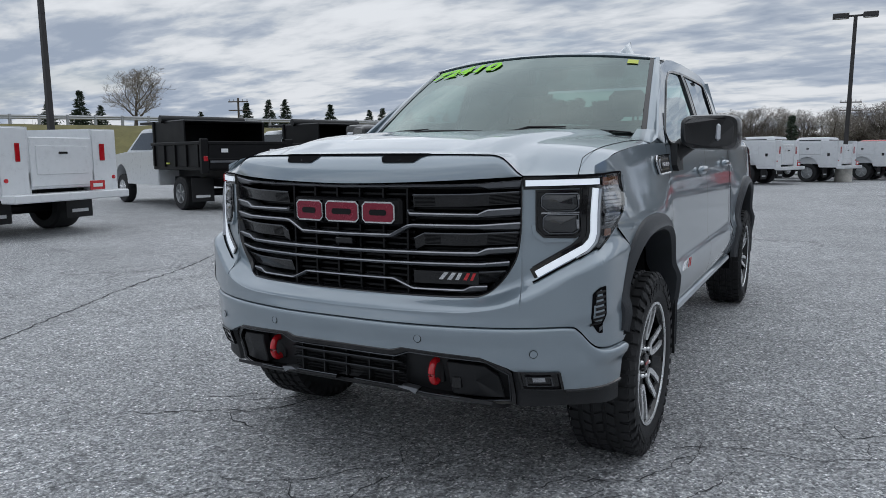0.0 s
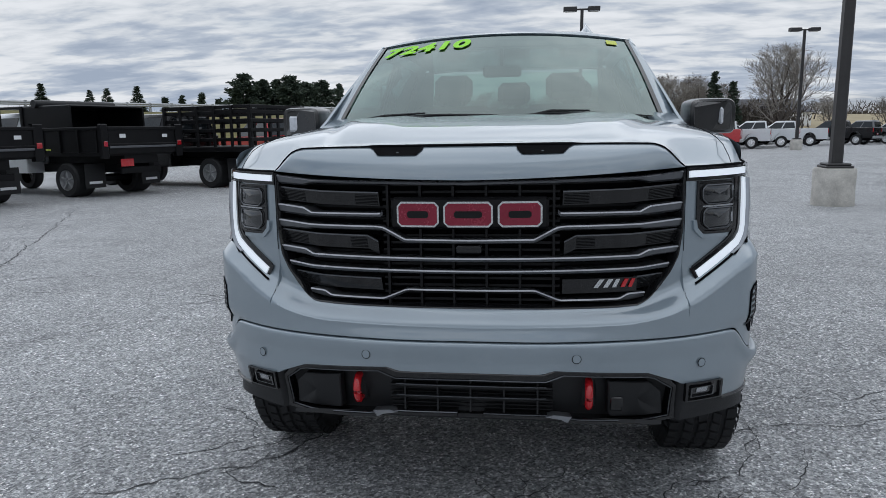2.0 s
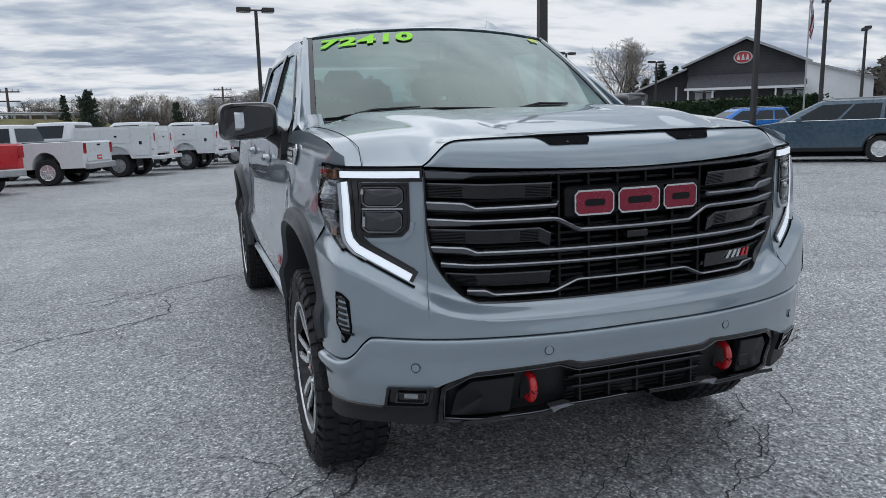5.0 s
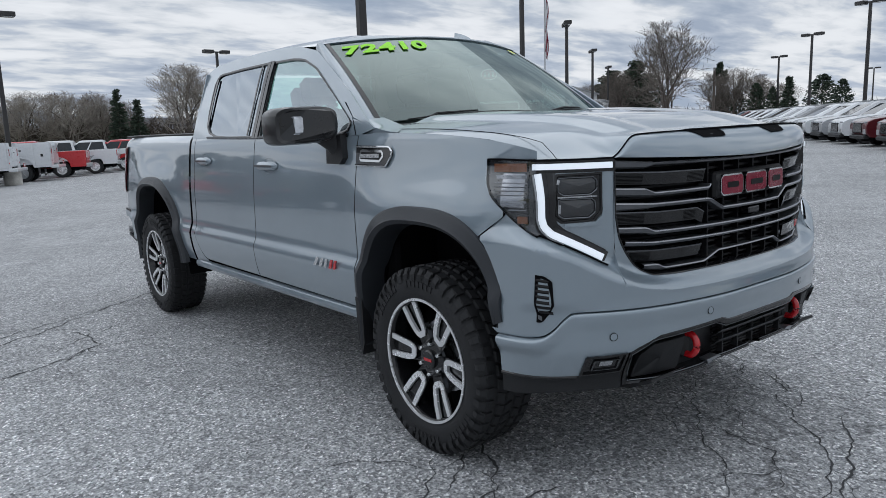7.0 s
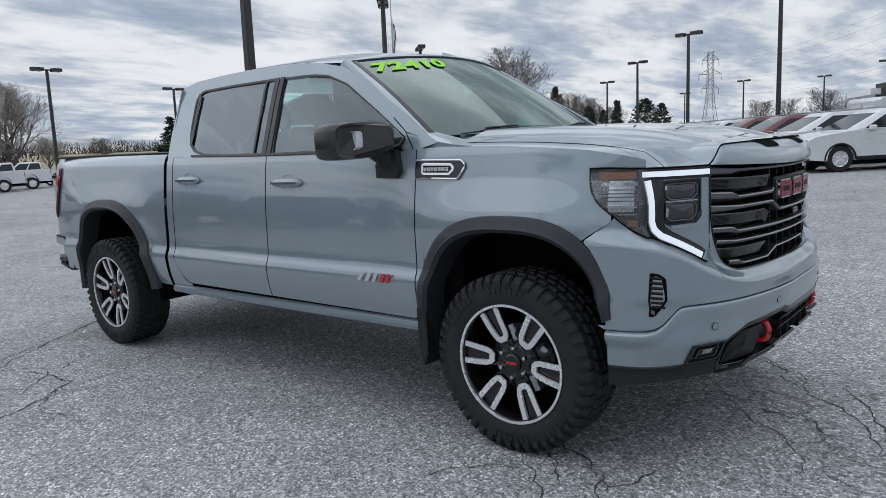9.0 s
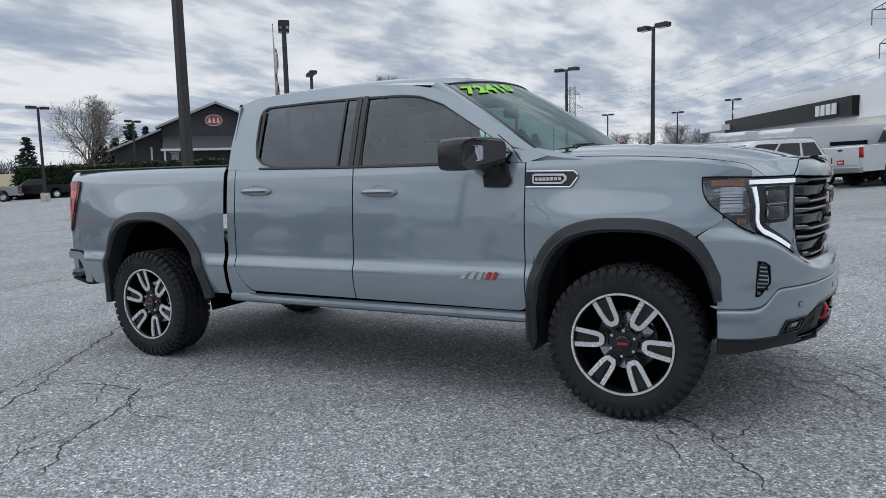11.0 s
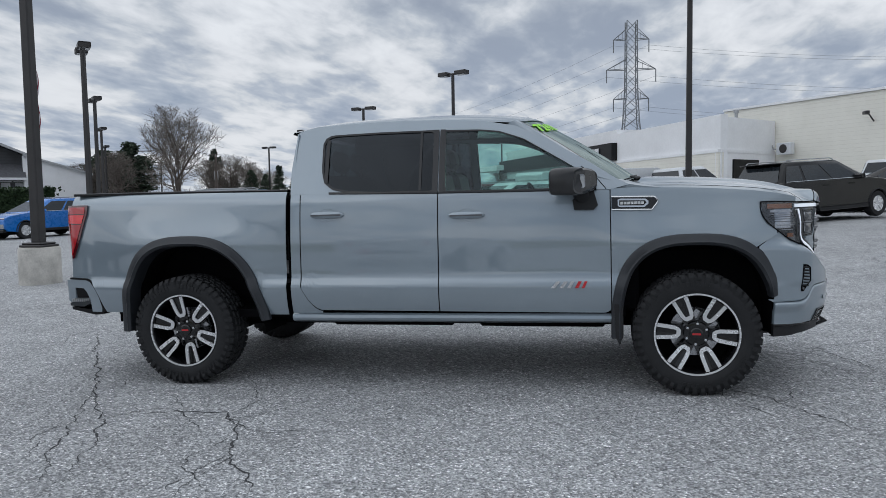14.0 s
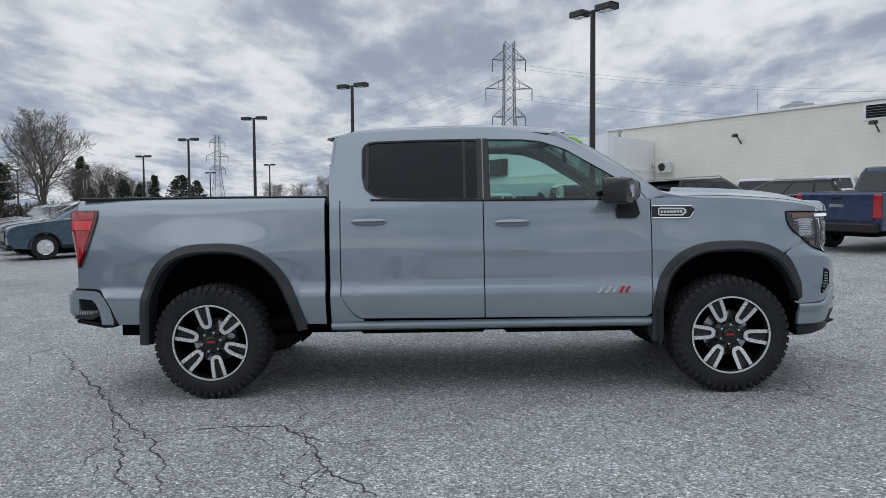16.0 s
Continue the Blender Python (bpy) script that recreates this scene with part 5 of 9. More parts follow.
    part("hook_mount", Mesh().box(c.x - 0.025, c.x + 0.025, c.y + 0.055, c.y + 0.09, c.z - 0.05, c.z + 0.05, 0.006), M["plastic"], hk)
    # fog lamp in its pod
    def pod(points, o0, o1):
        P_ = path_points(points + points[:1], 40)
        cx, cz = sum(p[0] for p in points) / len(points), sum(p[1] for p in points) / len(points)
        rows_ = []
        for k, o in ((1.0, o0), (1.0, o1), (0.88, o1), (0.84, o1 - 0.010), (0.02, o1 - 0.010)):
            row_ = []
            for x, z in P_:
                p = on_face(lerp(cx, x, k), lerp(cz, z, k), o)
                row_.append((sg * p.x, p.y, p.z))
            rows_.append(row_)
        return Mesh().grid(rows_)
    fg = part("fog_lamp", pod([(0.700, 0.570), (0.834, 0.565), (0.838, 0.488), (0.704, 0.494)], -0.02, 0.008), M["gloss_black"], truck, "gloss black fog lamp pod")
    part("fog_lens", pod([(0.722, 0.548), (0.806, 0.547), (0.808, 0.506), (0.722, 0.508)], -0.006, 0.005), M["lamp_dark"], fg)
    rows = []
    for x in steps(0.745, 0.785, 3):
        rows.append([Vector((sg * p.x, p.y, p.z)) for p in (on_face(x, z, 0.000) for z in (0.524, 0.542))])
    part("fog_bulb", Mesh().grid(rows), M["lamp_grey"], fg)
    # vertical air curtain at the corner, the shade in it painted black on the surface
    line = [(-0.660, 0.876), (-0.690, 0.872), (-0.712, 0.852), (-0.715, 0.765), (-0.668, 0.698), (-0.648, 0.696)]
    c0 = (-0.682, 0.785)
    P = path_points(line + line[:1], 48)

    def vent_at(y, z, off):
        p = nose(s_back(round(y, 5), round(z, 5)), z, off)
        return Vector((sg * p.x, p.y, p.z))
    rows = [[vent_at(lerp(c0[0], y, k), lerp(c0[1], z, k2), o) for y, z in P] for k, k2, o in ((1.0, 1.0, -0.01), (1.0, 1.0, 0.003), (0.82, 0.94, 0.003), (0.78, 0.92, 0.000))]
    vt = part("air_curtain", Mesh().grid(rows), M["shadow"], truck, "black air curtain vent")
    part("vent_back", Mesh().face([vent_at(lerp(c0[0], y, 0.85), lerp(c0[1], z, 0.96), 0.0012) for y, z in P[:-1]]), M["shadow"], vt, smooth=0)
    for z in steps(0.735, 0.855, 6):
        rows = [[vent_at(y, z + dz + 0.12 * (y + 0.68), o) for dz, o in ((-0.006, 0.001), (0.0, 0.005), (0.006, 0.001))] for y in (-0.660, -0.682, -0.702)]
        part("vent_slat", Mesh().grid(rows), M["deep_black"], vt)
    rows = [[vent_at(lerp(-0.655, -0.668, f), lerp(0.712, 0.705, f) + h, 0.007) for h in (0.0, 0.016)] for f in (0, 0.5, 1)]
    part("vent_foot", Mesh().grid(rows), M["bar"], vt)

# lower intake bars
for z in (0.570, 0.528):
    rows = [[on_face(x, z + dz, o) for dz, o in ((-0.005, -0.045), (-0.004, -0.020), (0.004, -0.017), (0.005, -0.045))] for x in steps(-0.27, 0.27, 20)]
    part("intake_bar", Mesh().grid(rows), M["plastic"], truck)
    rows = [[on_face(x, z + dz, o) for dz, o in ((0.003, -0.0172), (0.006, -0.0180), (0.006, -0.024))] for x in steps(-0.25, 0.25, 16)]
    part("intake_bar_edge", Mesh().grid(rows), M["bar"], truck)
for x in (-0.22, -0.11, 0.0, 0.11, 0.22):
    part("intake_rib", Mesh().box(x - 0.003, x + 0.003, -0.945, -0.92, 0.48, 0.60), M["plastic"], truck)
for z in steps(0.49, 0.59, 8):
    part("intake_mesh", Mesh().box(-0.27, 0.27, -0.928, -0.922, z - 0.002, z + 0.002), M["deep_black"], truck, smooth=0)
for sg in (-1, 1):
    mb = Mesh()
    rows = []
    for d in (0.008, -0.03):
        row = []
        for x, z in ((0.246, 0.474), (0.272, 0.482), (0.330, 0.474), (0.316, 0.452), (0.296, 0.464), (0.246, 0.474)):
            p = on_face(x, z, d)
            row.append((sg * p.x, p.y, p.z))
        rows.append(row)
    mb.grid(rows).face(rows[0][:-1])
    part("skid_corner", mb, M["bar_edge"], truck, "bare metal skid-plate corner", smooth=20)
part("skid_plate", Mesh().grid([[(x, y, z) for x in steps(-0.62, 0.62, 6)] for y, z in ((-0.90, 0.455), (-0.80, 0.41), (-0.45, 0.36))]), M["plastic"], truck, thick=0.012)
# small camera window in the hook bay
q = on_face(0.478, 0.515, -0.012)
part("radar_window", Mesh().box(q.x - 0.020, q.x + 0.020, q.y - 0.008, q.y + 0.02, 0.488, 0.535, 0.004), M["gloss_black"], truck)

# ---- grille ----
rows = []
for x in steps(-0.689, 0.689, 60):
    b = grille_low(abs(x)) - 0.006
    rows.append([in_grille(x, z, -0.085) for z in steps(b, 1.270, 8)])
grille = part("grille", Mesh().grid(rows), M["shadow"], truck, "black grille with dark metal bars", thick=0.004)
# rim round the opening
edge = [(x, grille_low(x)) for x in steps(0, 0.62, 40)]
edge += [(float(np.interp(z, [0.888, 0.932, 0.985, 1.07, 1.18, 1.27], [0.619, 0.650, 0.675, 0.687, 0.6885, 0.689])), z) for z in steps(0.895, 1.268, 30)]
for sg in (-1, 1):
    rows = []
    for g, o in ((0.0, 0.003), (0.004, 0.003), (0.010, -0.012), (0.014, -0.09)):
        row = []
        for x, z in edge:
            k = smooth_step(0.50, 0.65, x)
            x2, z2 = x - g * k, z + g * (1 - k)
            p = on_face(x2, z2, o) if g < 0.008 else in_grille(x2, z2, o)
            row.append((sg * p.x, p.y, p.z))
        rows.append(row)
    part("grille_rim", Mesh().grid(rows), M["gloss_black"], grille)
    rows = [[Vector((sg * p.x, p.y, p.z)) for p in (in_grille(0.691, z, o) for o in (0.004, -0.09))] for z in steps(1.0, 1.274, 8)]
    part("grille_cheek", Mesh().grid(rows), M["gloss_black"], grille)


def grille_bar(top, foot, depth=0.060, off=0.0):
    """A bar between its upper and lower edge of (x, z), bevelled along the top."""
    n = 56
    xs = steps(max(top[0][0], foot[0][0]), min(top[-1][0], foot[-1][0]), n)
    zt, zf = table(*top), table(*foot)
    for sg in (-1, 1):
        rows, rim = [], []
        for x in xs:
            a, b = zt(x), zf(x)
            ps = [in_grille(x, a + 0.001, off - depth), in_grille(x, a, off - 0.010), in_grille(x, a - 0.003, off), in_grille(x, lerp(a, b, 0.75), off - 0.005), in_grille(x, b, off - 0.016), in_grille(x, b, off - depth)]
            rows.append([(sg * p.x, p.y, p.z) for p in ps])
            ps = [in_grille(x, a + 0.0008, off - 0.011), in_grille(x, a + 0.0008, off - 0.002), in_grille(x, a - 0.0035, off + 0.0016)]
            rim.append([(sg * p.x, p.y, p.z) for p in ps])
        part("grille_bar", Mesh().grid(rows), M["bar"], grille, smooth=28)
        part("bar_edge", Mesh().grid(rim), M["bar_edge"], grille)


def black_blade(line, h, panel):
    """A black blade behind the bars with a fine bright upper edge and a ribbed panel at each end."""
    xs = steps(line[0][0], line[-1][0], 30)
    zt = table(*line)
    for sg in (-1, 1):
        rows = []
        for x in xs:
            ps = [in_grille(x, zt(x), -0.07), in_grille(x, zt(x), -0.014), in_grille(x, zt(x) - h, -0.024), in_grille(x, zt(x) - h, -0.07)]
            rows.append([(sg * p.x, p.y, p.z) for p in ps])
        bl = part("grille_block", Mesh().grid(rows), M["gloss_black"], grille, smooth=28)
        rows = []
        for x in xs:
            ps = [in_grille(x, zt(x) + 0.001, -0.020), in_grille(x, zt(x) + 0.001, -0.0125), in_grille(x, zt(x) - 0.003, -0.0125)]
            rows.append([(sg * p.x, p.y, p.z) for p in ps])
        part("block_edge", Mesh().grid(rows), M["bar"], bl)
        for x0, x1 in panel:
            for z in steps(0.010, h - 0.006, 6):
                rows = []
                for x in steps(x0, x1, 4):
                    ps = [in_grille(x, zt(x) - z + dz, -0.0155 - 0.010 * z / h + o) for dz, o in ((0.003, -0.002), (0.0, 0.004), (-0.003, -0.002))]
                    rows.append([(sg * p.x, p.y, p.z) for p in ps])
                part("block_rib", Mesh().grid(rows), M["deep_black"], bl)


grille_bar([(0.0, 1.243), (0.54, 1.249), (0.575, 1.252), (0.687, 1.263)], [(0.0, 1.229), (0.29, 1.233), (0.545, 1.237), (0.575, 1.227), (0.687, 1.231)])
grille_bar([(0.283, 1.152), (0.291, 1.141), (0.542, 1.139), (0.575, 1.155), (0.686, 1.163)], [(0.283, 1.134), (0.29, 1.126), (0.545, 1.124), (0.58, 1.124), (0.686, 1.131)])
grille_bar([(0.0, 1.056), (0.208, 1.058), (0.278, 1.095), (0.30, 1.099), (0.547, 1.099), (0.685, 1.109)], [(0.0, 1.041), (0.213, 1.043), (0.29, 1.084), (0.55, 1.082), (0.56, 1.078), (0.685, 1.078)])
grille_bar([(0.0, 0.996), (0.543, 0.998), (0.573, 1.013), (0.676, 1.019)], [(0.0, 0.981), (0.546, 0.981), (0.585, 0.988), (0.674, 0.994)])
grille_bar([(0.0, 0.954), (0.55, 0.956), (0.660, 0.966)], [(0.0, 0.941), (0.55, 0.939), (0.648, 0.944)])
grille_bar([(0.0, 0.889), (0.212, 0.889), (0.293, 0.855), (0.489, 0.854), (0.518, 0.869), (0.592, 0.871)], [(0.0, 0.880), (0.206, 0.879), (0.280, 0.845), (0.500, 0.840), (0.535, 0.843), (0.575, 0.850)])
black_blade([(0.300, 1.208), (0.512, 1.211), (0.684, 1.221)], 0.046, ((0.305, 0.385), (0.58, 0.680)))
black_blade([(0.305, 1.047), (0.342, 1.066), (0.520, 1.066), (0.684, 1.074)], 0.046, ((0.345, 0.405), (0.575, 0.675)))
black_blade([(0.303, 0.921), (0.529, 0.921), (0.640, 0.928)], 0.044, ((0.545, 0.625),))
for x in steps(-0.27, 0.27, 5):
    part("grille_rib", Mesh().box(x - 0.004, x + 0.004, -0.905, -0.87, 0.835, 1.25), M["deep_black"], grille)
for z in steps(0.85, 1.23, 16):
    part("grille_slat", Mesh().box(-0.29, 0.29, -0.885, -0.872, z - 0.004, z + 0.004), M["deep_black"], grille)
for z in steps(0.85, 1.23, 10):
    for sg in (-1, 1):
        rows = [[Vector((sg * p.x, p.y, p.z)) for p in (in_grille(x, z + dz, -0.070) for dz in (-0.004, 0.004))] for x in steps(0.29, 0.60 + 0.08 * smooth_step(0.88, 0.98, z), 8)]
        part("grille_slat", Mesh().grid(rows), M["deep_black"], grille)
part("front_camera", Mesh().box(-0.040, 0.040, -0.945, -0.90, 1.012, 1.038, 0.004), M["gloss_black"], grille)
part("radar_plate", Mesh().box(-0.255, 0.255, -0.925, -0.885, 1.088, 1.192, 0.010), M["deep_black"], grille)

# emblem: three crimson blocks with bright rims, each with a sunken dark slot
def block_outline(x0, x1, z0, z1, r):
    return [(x0 + r, z0), (x1 - r, z0), (x1, z0 + r), (x1, z1 - r), (x1 - r, z1), (x0 + r, z1), (x0, z1 - r), (x0, z0 + r)]


for x0, x1 in ((-0.232, -0.094), (-0.079, 0.079), (0.094, 0.234)):
    base = part("emblem_block", Mesh().prism(block_outline(x0, x1, 1.098, 1.180, 0.014), lambda a, b, d: (a, d + 0.25 * a * a, b), -0.925, -0.952), M["chrome"], grille, "bright-rimmed crimson emblem block", smooth=20)
    part("emblem_inlay", Mesh().prism(block_outline(x0 + 0.006, x1 - 0.006, 1.104, 1.174, 0.010), lambda a, b, d: (a, d + 0.25 * a * a, b), -0.94, -0.9545), M["badge_red"], base, smooth=20)
    part("emblem_slot", Mesh().prism(block_outline(x0 + 0.034, x1 - 0.034, 1.128, 1.150, 0.006), lambda a, b, d: (a, d + 0.25 * a * a, b), -0.95, -0.9552), M["deep_black"], base, smooth=20)


def small_badge(parent, at, u, v, n, width, label):
    """A small model badge: slanted bright strokes on dark and a red one."""
    at, u, v, n = Vector(at), Vector(u), Vector(v), Vector(n)
    h = width * 0.20
    pieces = [((0.02, 0.0), (0.18, 1.0), 0.30, "chrome"), ((0.26, 0.0), (0.40, 1.0), 0.30, "chrome"), ((0.48, 0.0), (0.58, 1.0), 0.26, "chrome"), ((0.70, 0.0), (0.80, 1.0), 0.24, "red"), ((0.88, 0.0), (0.97, 1.0), 0.20, "red")]
    base = None
    for i, (a, b, k, m) in enumerate(pieces):
        mb = Mesh()
        p, q = at + u * (a[0] * width) + v * (a[1] * h), at + u * (b[0] * width) + v * (b[1] * h)
        w = u * (h * k)
        lo, hi = n * 0.0005, n * (0.005 + 0.0002 * i)
        ring8 = [p + w, p - w, q - w, q + w]
        bb = len(mb.v)
        mb.v += [tuple(x + lo) for x in ring8] + [tuple(x + hi) for x in ring8]
        mb.f += [(bb, bb + 1, bb + 2, bb + 3), (bb + 4, bb + 7, bb + 6, bb + 5)] + [(bb + j, bb + 4 + j, bb + 4 + (j + 1) % 4, bb + (j + 1) % 4) for j in range(4)]
        o = part("model_badge" if base is None else "badge_stroke", mb, M[m], parent if base is None else base, label if base is None else "", smooth=0)
        base = base or o


part("badge_plinth", Mesh().grid([[in_grille(x, z, -0.008) for z in (0.876, 0.880, 0.921, 0.925)] for x in steps(0.30, 0.545, 10)]), M["gloss_black"], grille, thick=0.006)
p0, p1 = in_grille(0.404, 0.894, 0.001), in_grille(0.530, 0.892, 0.001)
u = (p1 - p0).normalized()
small_badge(grille, p0, u, (0, 0, 1), u.cross(Vector((0, 0, 1))), 0.135, "silver and red model badge")

# ---- headlamps ----
for sg in (-1, 1):
    def fp(x, z, off):
        p = on_face(x, z, off)
        return Vector((sg * p.x, p.y, p.z))

    def sp(s, z, off):
        return nose(sg * s, z, off)

    # dark body of the lamp: from the light guide round the corner to the wing
    S0, S1 = s_at(0.868, 1.15), s_back(-0.402, 1.25)

    def lamp_foot(s):
        p = plan_point(s, 1.08)
        return lamp_front(p[0]) if p[1] < -0.62 else lamp_side(p[1])
    lamp_head = lambda s: lerp(1.275, 1.284, smooth_step(0.6, 0.9, s))
    ls = steps(S0, S1 - 0.012, 22) + steps(S1 - 0.010, S1, 6)
    rows = []
    for s in ls:
        b, t = lamp_foot(s), lamp_head(s)
        rows.append([sp(s, b, -0.006)] + [sp(s, z, 0.003) for z in steps(b, t, 14)] + [sp(s, t, -0.006)])
    hl = part("headlamp", Mesh().grid(rows), M["lamp_dark"], truck, "smoked headlamp with lit white light guide")
    rows = [[sp(s, z, 0.020) for z in steps(lamp_foot(s) + 0.004, lamp_head(s) - 0.003, 10)] for s in steps(s_at(0.914, 1.1), S1 - 0.003, 18)]
    lc = part("lamp_cover", Mesh().grid(rows), M["lens"], hl)
    lc.visible_shadow = False
    # dark gasket round the lamp
    low = [sp(s, lamp_foot(s), 0.006) for s in ls]
    rim = [fp(x, lamp_front(x), 0.006) for x in steps(0.733, 0.866, 10)] + low + [sp(s, lamp_head(s), 0.006) for s in reversed(ls)] + [fp(x, 1.275, 0.004) for x in steps(0.866, 0.690, 16)]
    part("lamp_gasket", Mesh().tube(rim, 0.0038, 6), M["shadow"], hl)
    # amber marker above, bright reflectors and fins below it, small amber marker in the lower corner
    SA, SB = s_at(0.918, 1.15) + 0.012, S1 - 0.020
    for z0, z1, a, b, m, nm in ((1.238, 1.268, 0.08, 0.94, "amber", "amber_marker"), (1.213, 1.226, 0.06, 0.86, "lamp_grey", "lamp_reflector"), (1.196, 1.200, 0.06, 0.88, "lamp_grey", "lamp_fin"), (1.182, 1.185, 0.06, 0.88, "bar", "lamp_fin"),
                                (1.168, 1.171, 0.06, 0.86, "bar", "lamp_fin"), (1.152, 1.155, 0.06, 0.80, "bar", "lamp_fin"), (1.126, 1.134, 0.06, 0.66, "lamp_grey", "lamp_reflector"), (1.098, 1.103, 0.06, 0.46, "lamp_grey", "lamp_reflector"),
                                (1.052, 1.078, 0.04, 0.26, "amber", "amber_marker")):
        rows = [[sp(s, z, o) for z, o in ((z0, 0.003), (z0, 0.010), (z1, 0.012), (z1, 0.003))] for s in steps(lerp(SA, SB, a), lerp(SA, SB, b), 8)]
        part(nm, Mesh().grid(rows), M[m], hl, smooth=30)
    rows = [[sp(s, z, 0.006) for z in steps(1.11, 1.232, 5)] for s in steps(lerp(SA, SB, 0.04), lerp(SA, SB, 0.70), 6)]
    part("lamp_bowl", Mesh().grid(rows), M["lamp_grey"], hl)
    rows = [[sp(lerp(SA, SB, f), z, 0.008) for f in steps(0.04, 0.12, 3)] for z in steps(1.09, 1.235, 5)]
    part("lamp_divider", Mesh().grid(rows), M["lamp_dark"], hl)

    def stroke(name, pts, w, mat, o0, o1, parent=None, n=44):
        """A flat-topped bar along (x, z) points on the face."""
        rows = []
        P = path_points(pts, n)
        for i, (x, z) in enumerate(P):
            a, b = P[max(0, i - 1)], P[min(len(P) - 1, i + 1)]
            c = fp(x, z, 0)
            nn = (fp(x, z, 0.1) - c).normalized()
            d = (fp(*b, 0) - fp(*a, 0)).normalized().cross(nn) * (w / 2)
            rows.append([c + d + nn * o0, c + d * 0.94 + nn * o1, c - d * 0.94 + nn * o1, c - d + nn * o0])
        mb = Mesh().grid(rows)
        mb.face(rows[0]).face(rows[-1])
        return part(name, mb, M[mat], parent or hl, smooth=30)

    def guide_wall(pts, w, n=44):
        """Thin bright wall on the guide's outer edge, added proud to hide its glow."""
        rows = []
        P = path_points(pts, n)
        for i, (x, z) in enumerate(P):
            a, b = P[max(0, i - 1)], P[min(len(P) - 1, i + 1)]
            c = fp(x, z, 0)
            nn = (fp(x, z, 0.1) - c).normalized()
            e = (fp(*b, 0) - fp(*a, 0)).normalized().cross(nn)
            e = e if e.x * sg - 0.6 * e.z > 0 else -e
            c0, c1 = c + e * (w / 2 + 0.001), c + e * (w / 2 + 0.005)
            rows.append([c0 + nn * 0.002, c0 + nn * 0.026, c1 + nn * 0.025, c1])
        part("guide_wall", Mesh().grid(rows), M["bar_edge"], hl, "added bright satin screen beside the light guide", smooth=30)

    # light guide: a bar under the bonnet, then down and in to a point beside the grille
    down = [(0.902, 1.230), (0.903, 1.070), (0.898, 1.040), (0.880, 1.012), (0.850, 0.992), (0.738, 0.920)]
    stroke("guide_bezel", [(0.691, 1.2515), (0.905, 1.2545)], 0.050, "gloss_black", -0.004, 0.006)
    stroke("guide_bezel", [(0.880, 1.232), (0.882, 1.075), (0.872, 1.040), (0.850, 1.015), (0.728, 0.934)], 0.030, "gloss_black", -0.004, 0.006)
    stroke("guide_bezel", down[:-1] + [(0.728, 0.9135)], 0.060, "gloss_black", -0.004, 0.007)
    stroke("light_guide", [(0.698, 1.2505), (0.908, 1.2540)], 0.022, "drl", 0.004, 0.013)
    stroke("light_guide", down, 0.027, "drl", 0.004, 0.013)
    guide_wall(down[:5], 0.027)
    # projector module: a dark framed window with two lenses
    out = [(0.734, 1.222), (0.862, 1.222), (0.872, 1.075), (0.852, 1.054), (0.758, 1.058), (0.735, 1.084)]
    cx, cz = 0.802, 1.140
    P = path_points(out + out[:1], 60)
    rows = [[fp(lerp(cx, x, k), lerp(cz, z, k), o) for x, z in P] for k, o in ((1.06, -0.002), (1.06, 0.006), (0.97, 0.006), (0.94, 0.002), (0.05, 0.002))]
    pm = part("projector_module", Mesh().grid(rows), M["gloss_black"], hl, smooth=25)
    for z0, z1, a, b in ((1.150, 1.212, 0.748, 0.858), (1.068, 1.136, 0.754, 0.860)):
        lens = [(a + 0.012, z1), (b, z1), (b + 0.002, z0 + 0.012), (b - 0.012, z0), (a + 0.020, z0), (a, z0 + 0.018), (a, z1 - 0.012)]
        Q = path_points(lens + lens[:1], 44)
        mx, mz = (a + b) / 2, (z0 + z1) / 2
        part("lens_frame", Mesh().tube([fp(x, z, 0.008) for x, z in Q], 0.0022, 5), M["bar"], pm)
        rows = [[fp(lerp(mx, x, k), lerp(mz, z, k), o) for x, z in Q] for k, o in ((0.98, 0.004), (0.7, 0.009), (0.35, 0.012), (0.02, 0.013))]
        part("module_lens", Mesh().grid(rows), M["lamp_dark"], pm)
    stroke("module_strip", [(0.748, 1.143), (0.862, 1.143)], 0.006, "lamp_grey", 0.003, 0.009, pm, 10)
    # pale strips stand in for glints at the lenses' outer edge
    for z0, z1 in ((1.190, 1.206), (1.085, 1.118)):
        stroke("module_glint", [(0.857, z1), (0.859, z0)], 0.010, "lamp_grey", 0.006, 0.010, pm, 8)
    # bright painted chamfer under the module
    stroke("lamp_ledge", [(0.724, 1.100), (0.728, 1.070), (0.752, 1.045), (0.845, 1.042)], 0.014, "paint", -0.002, 0.009)

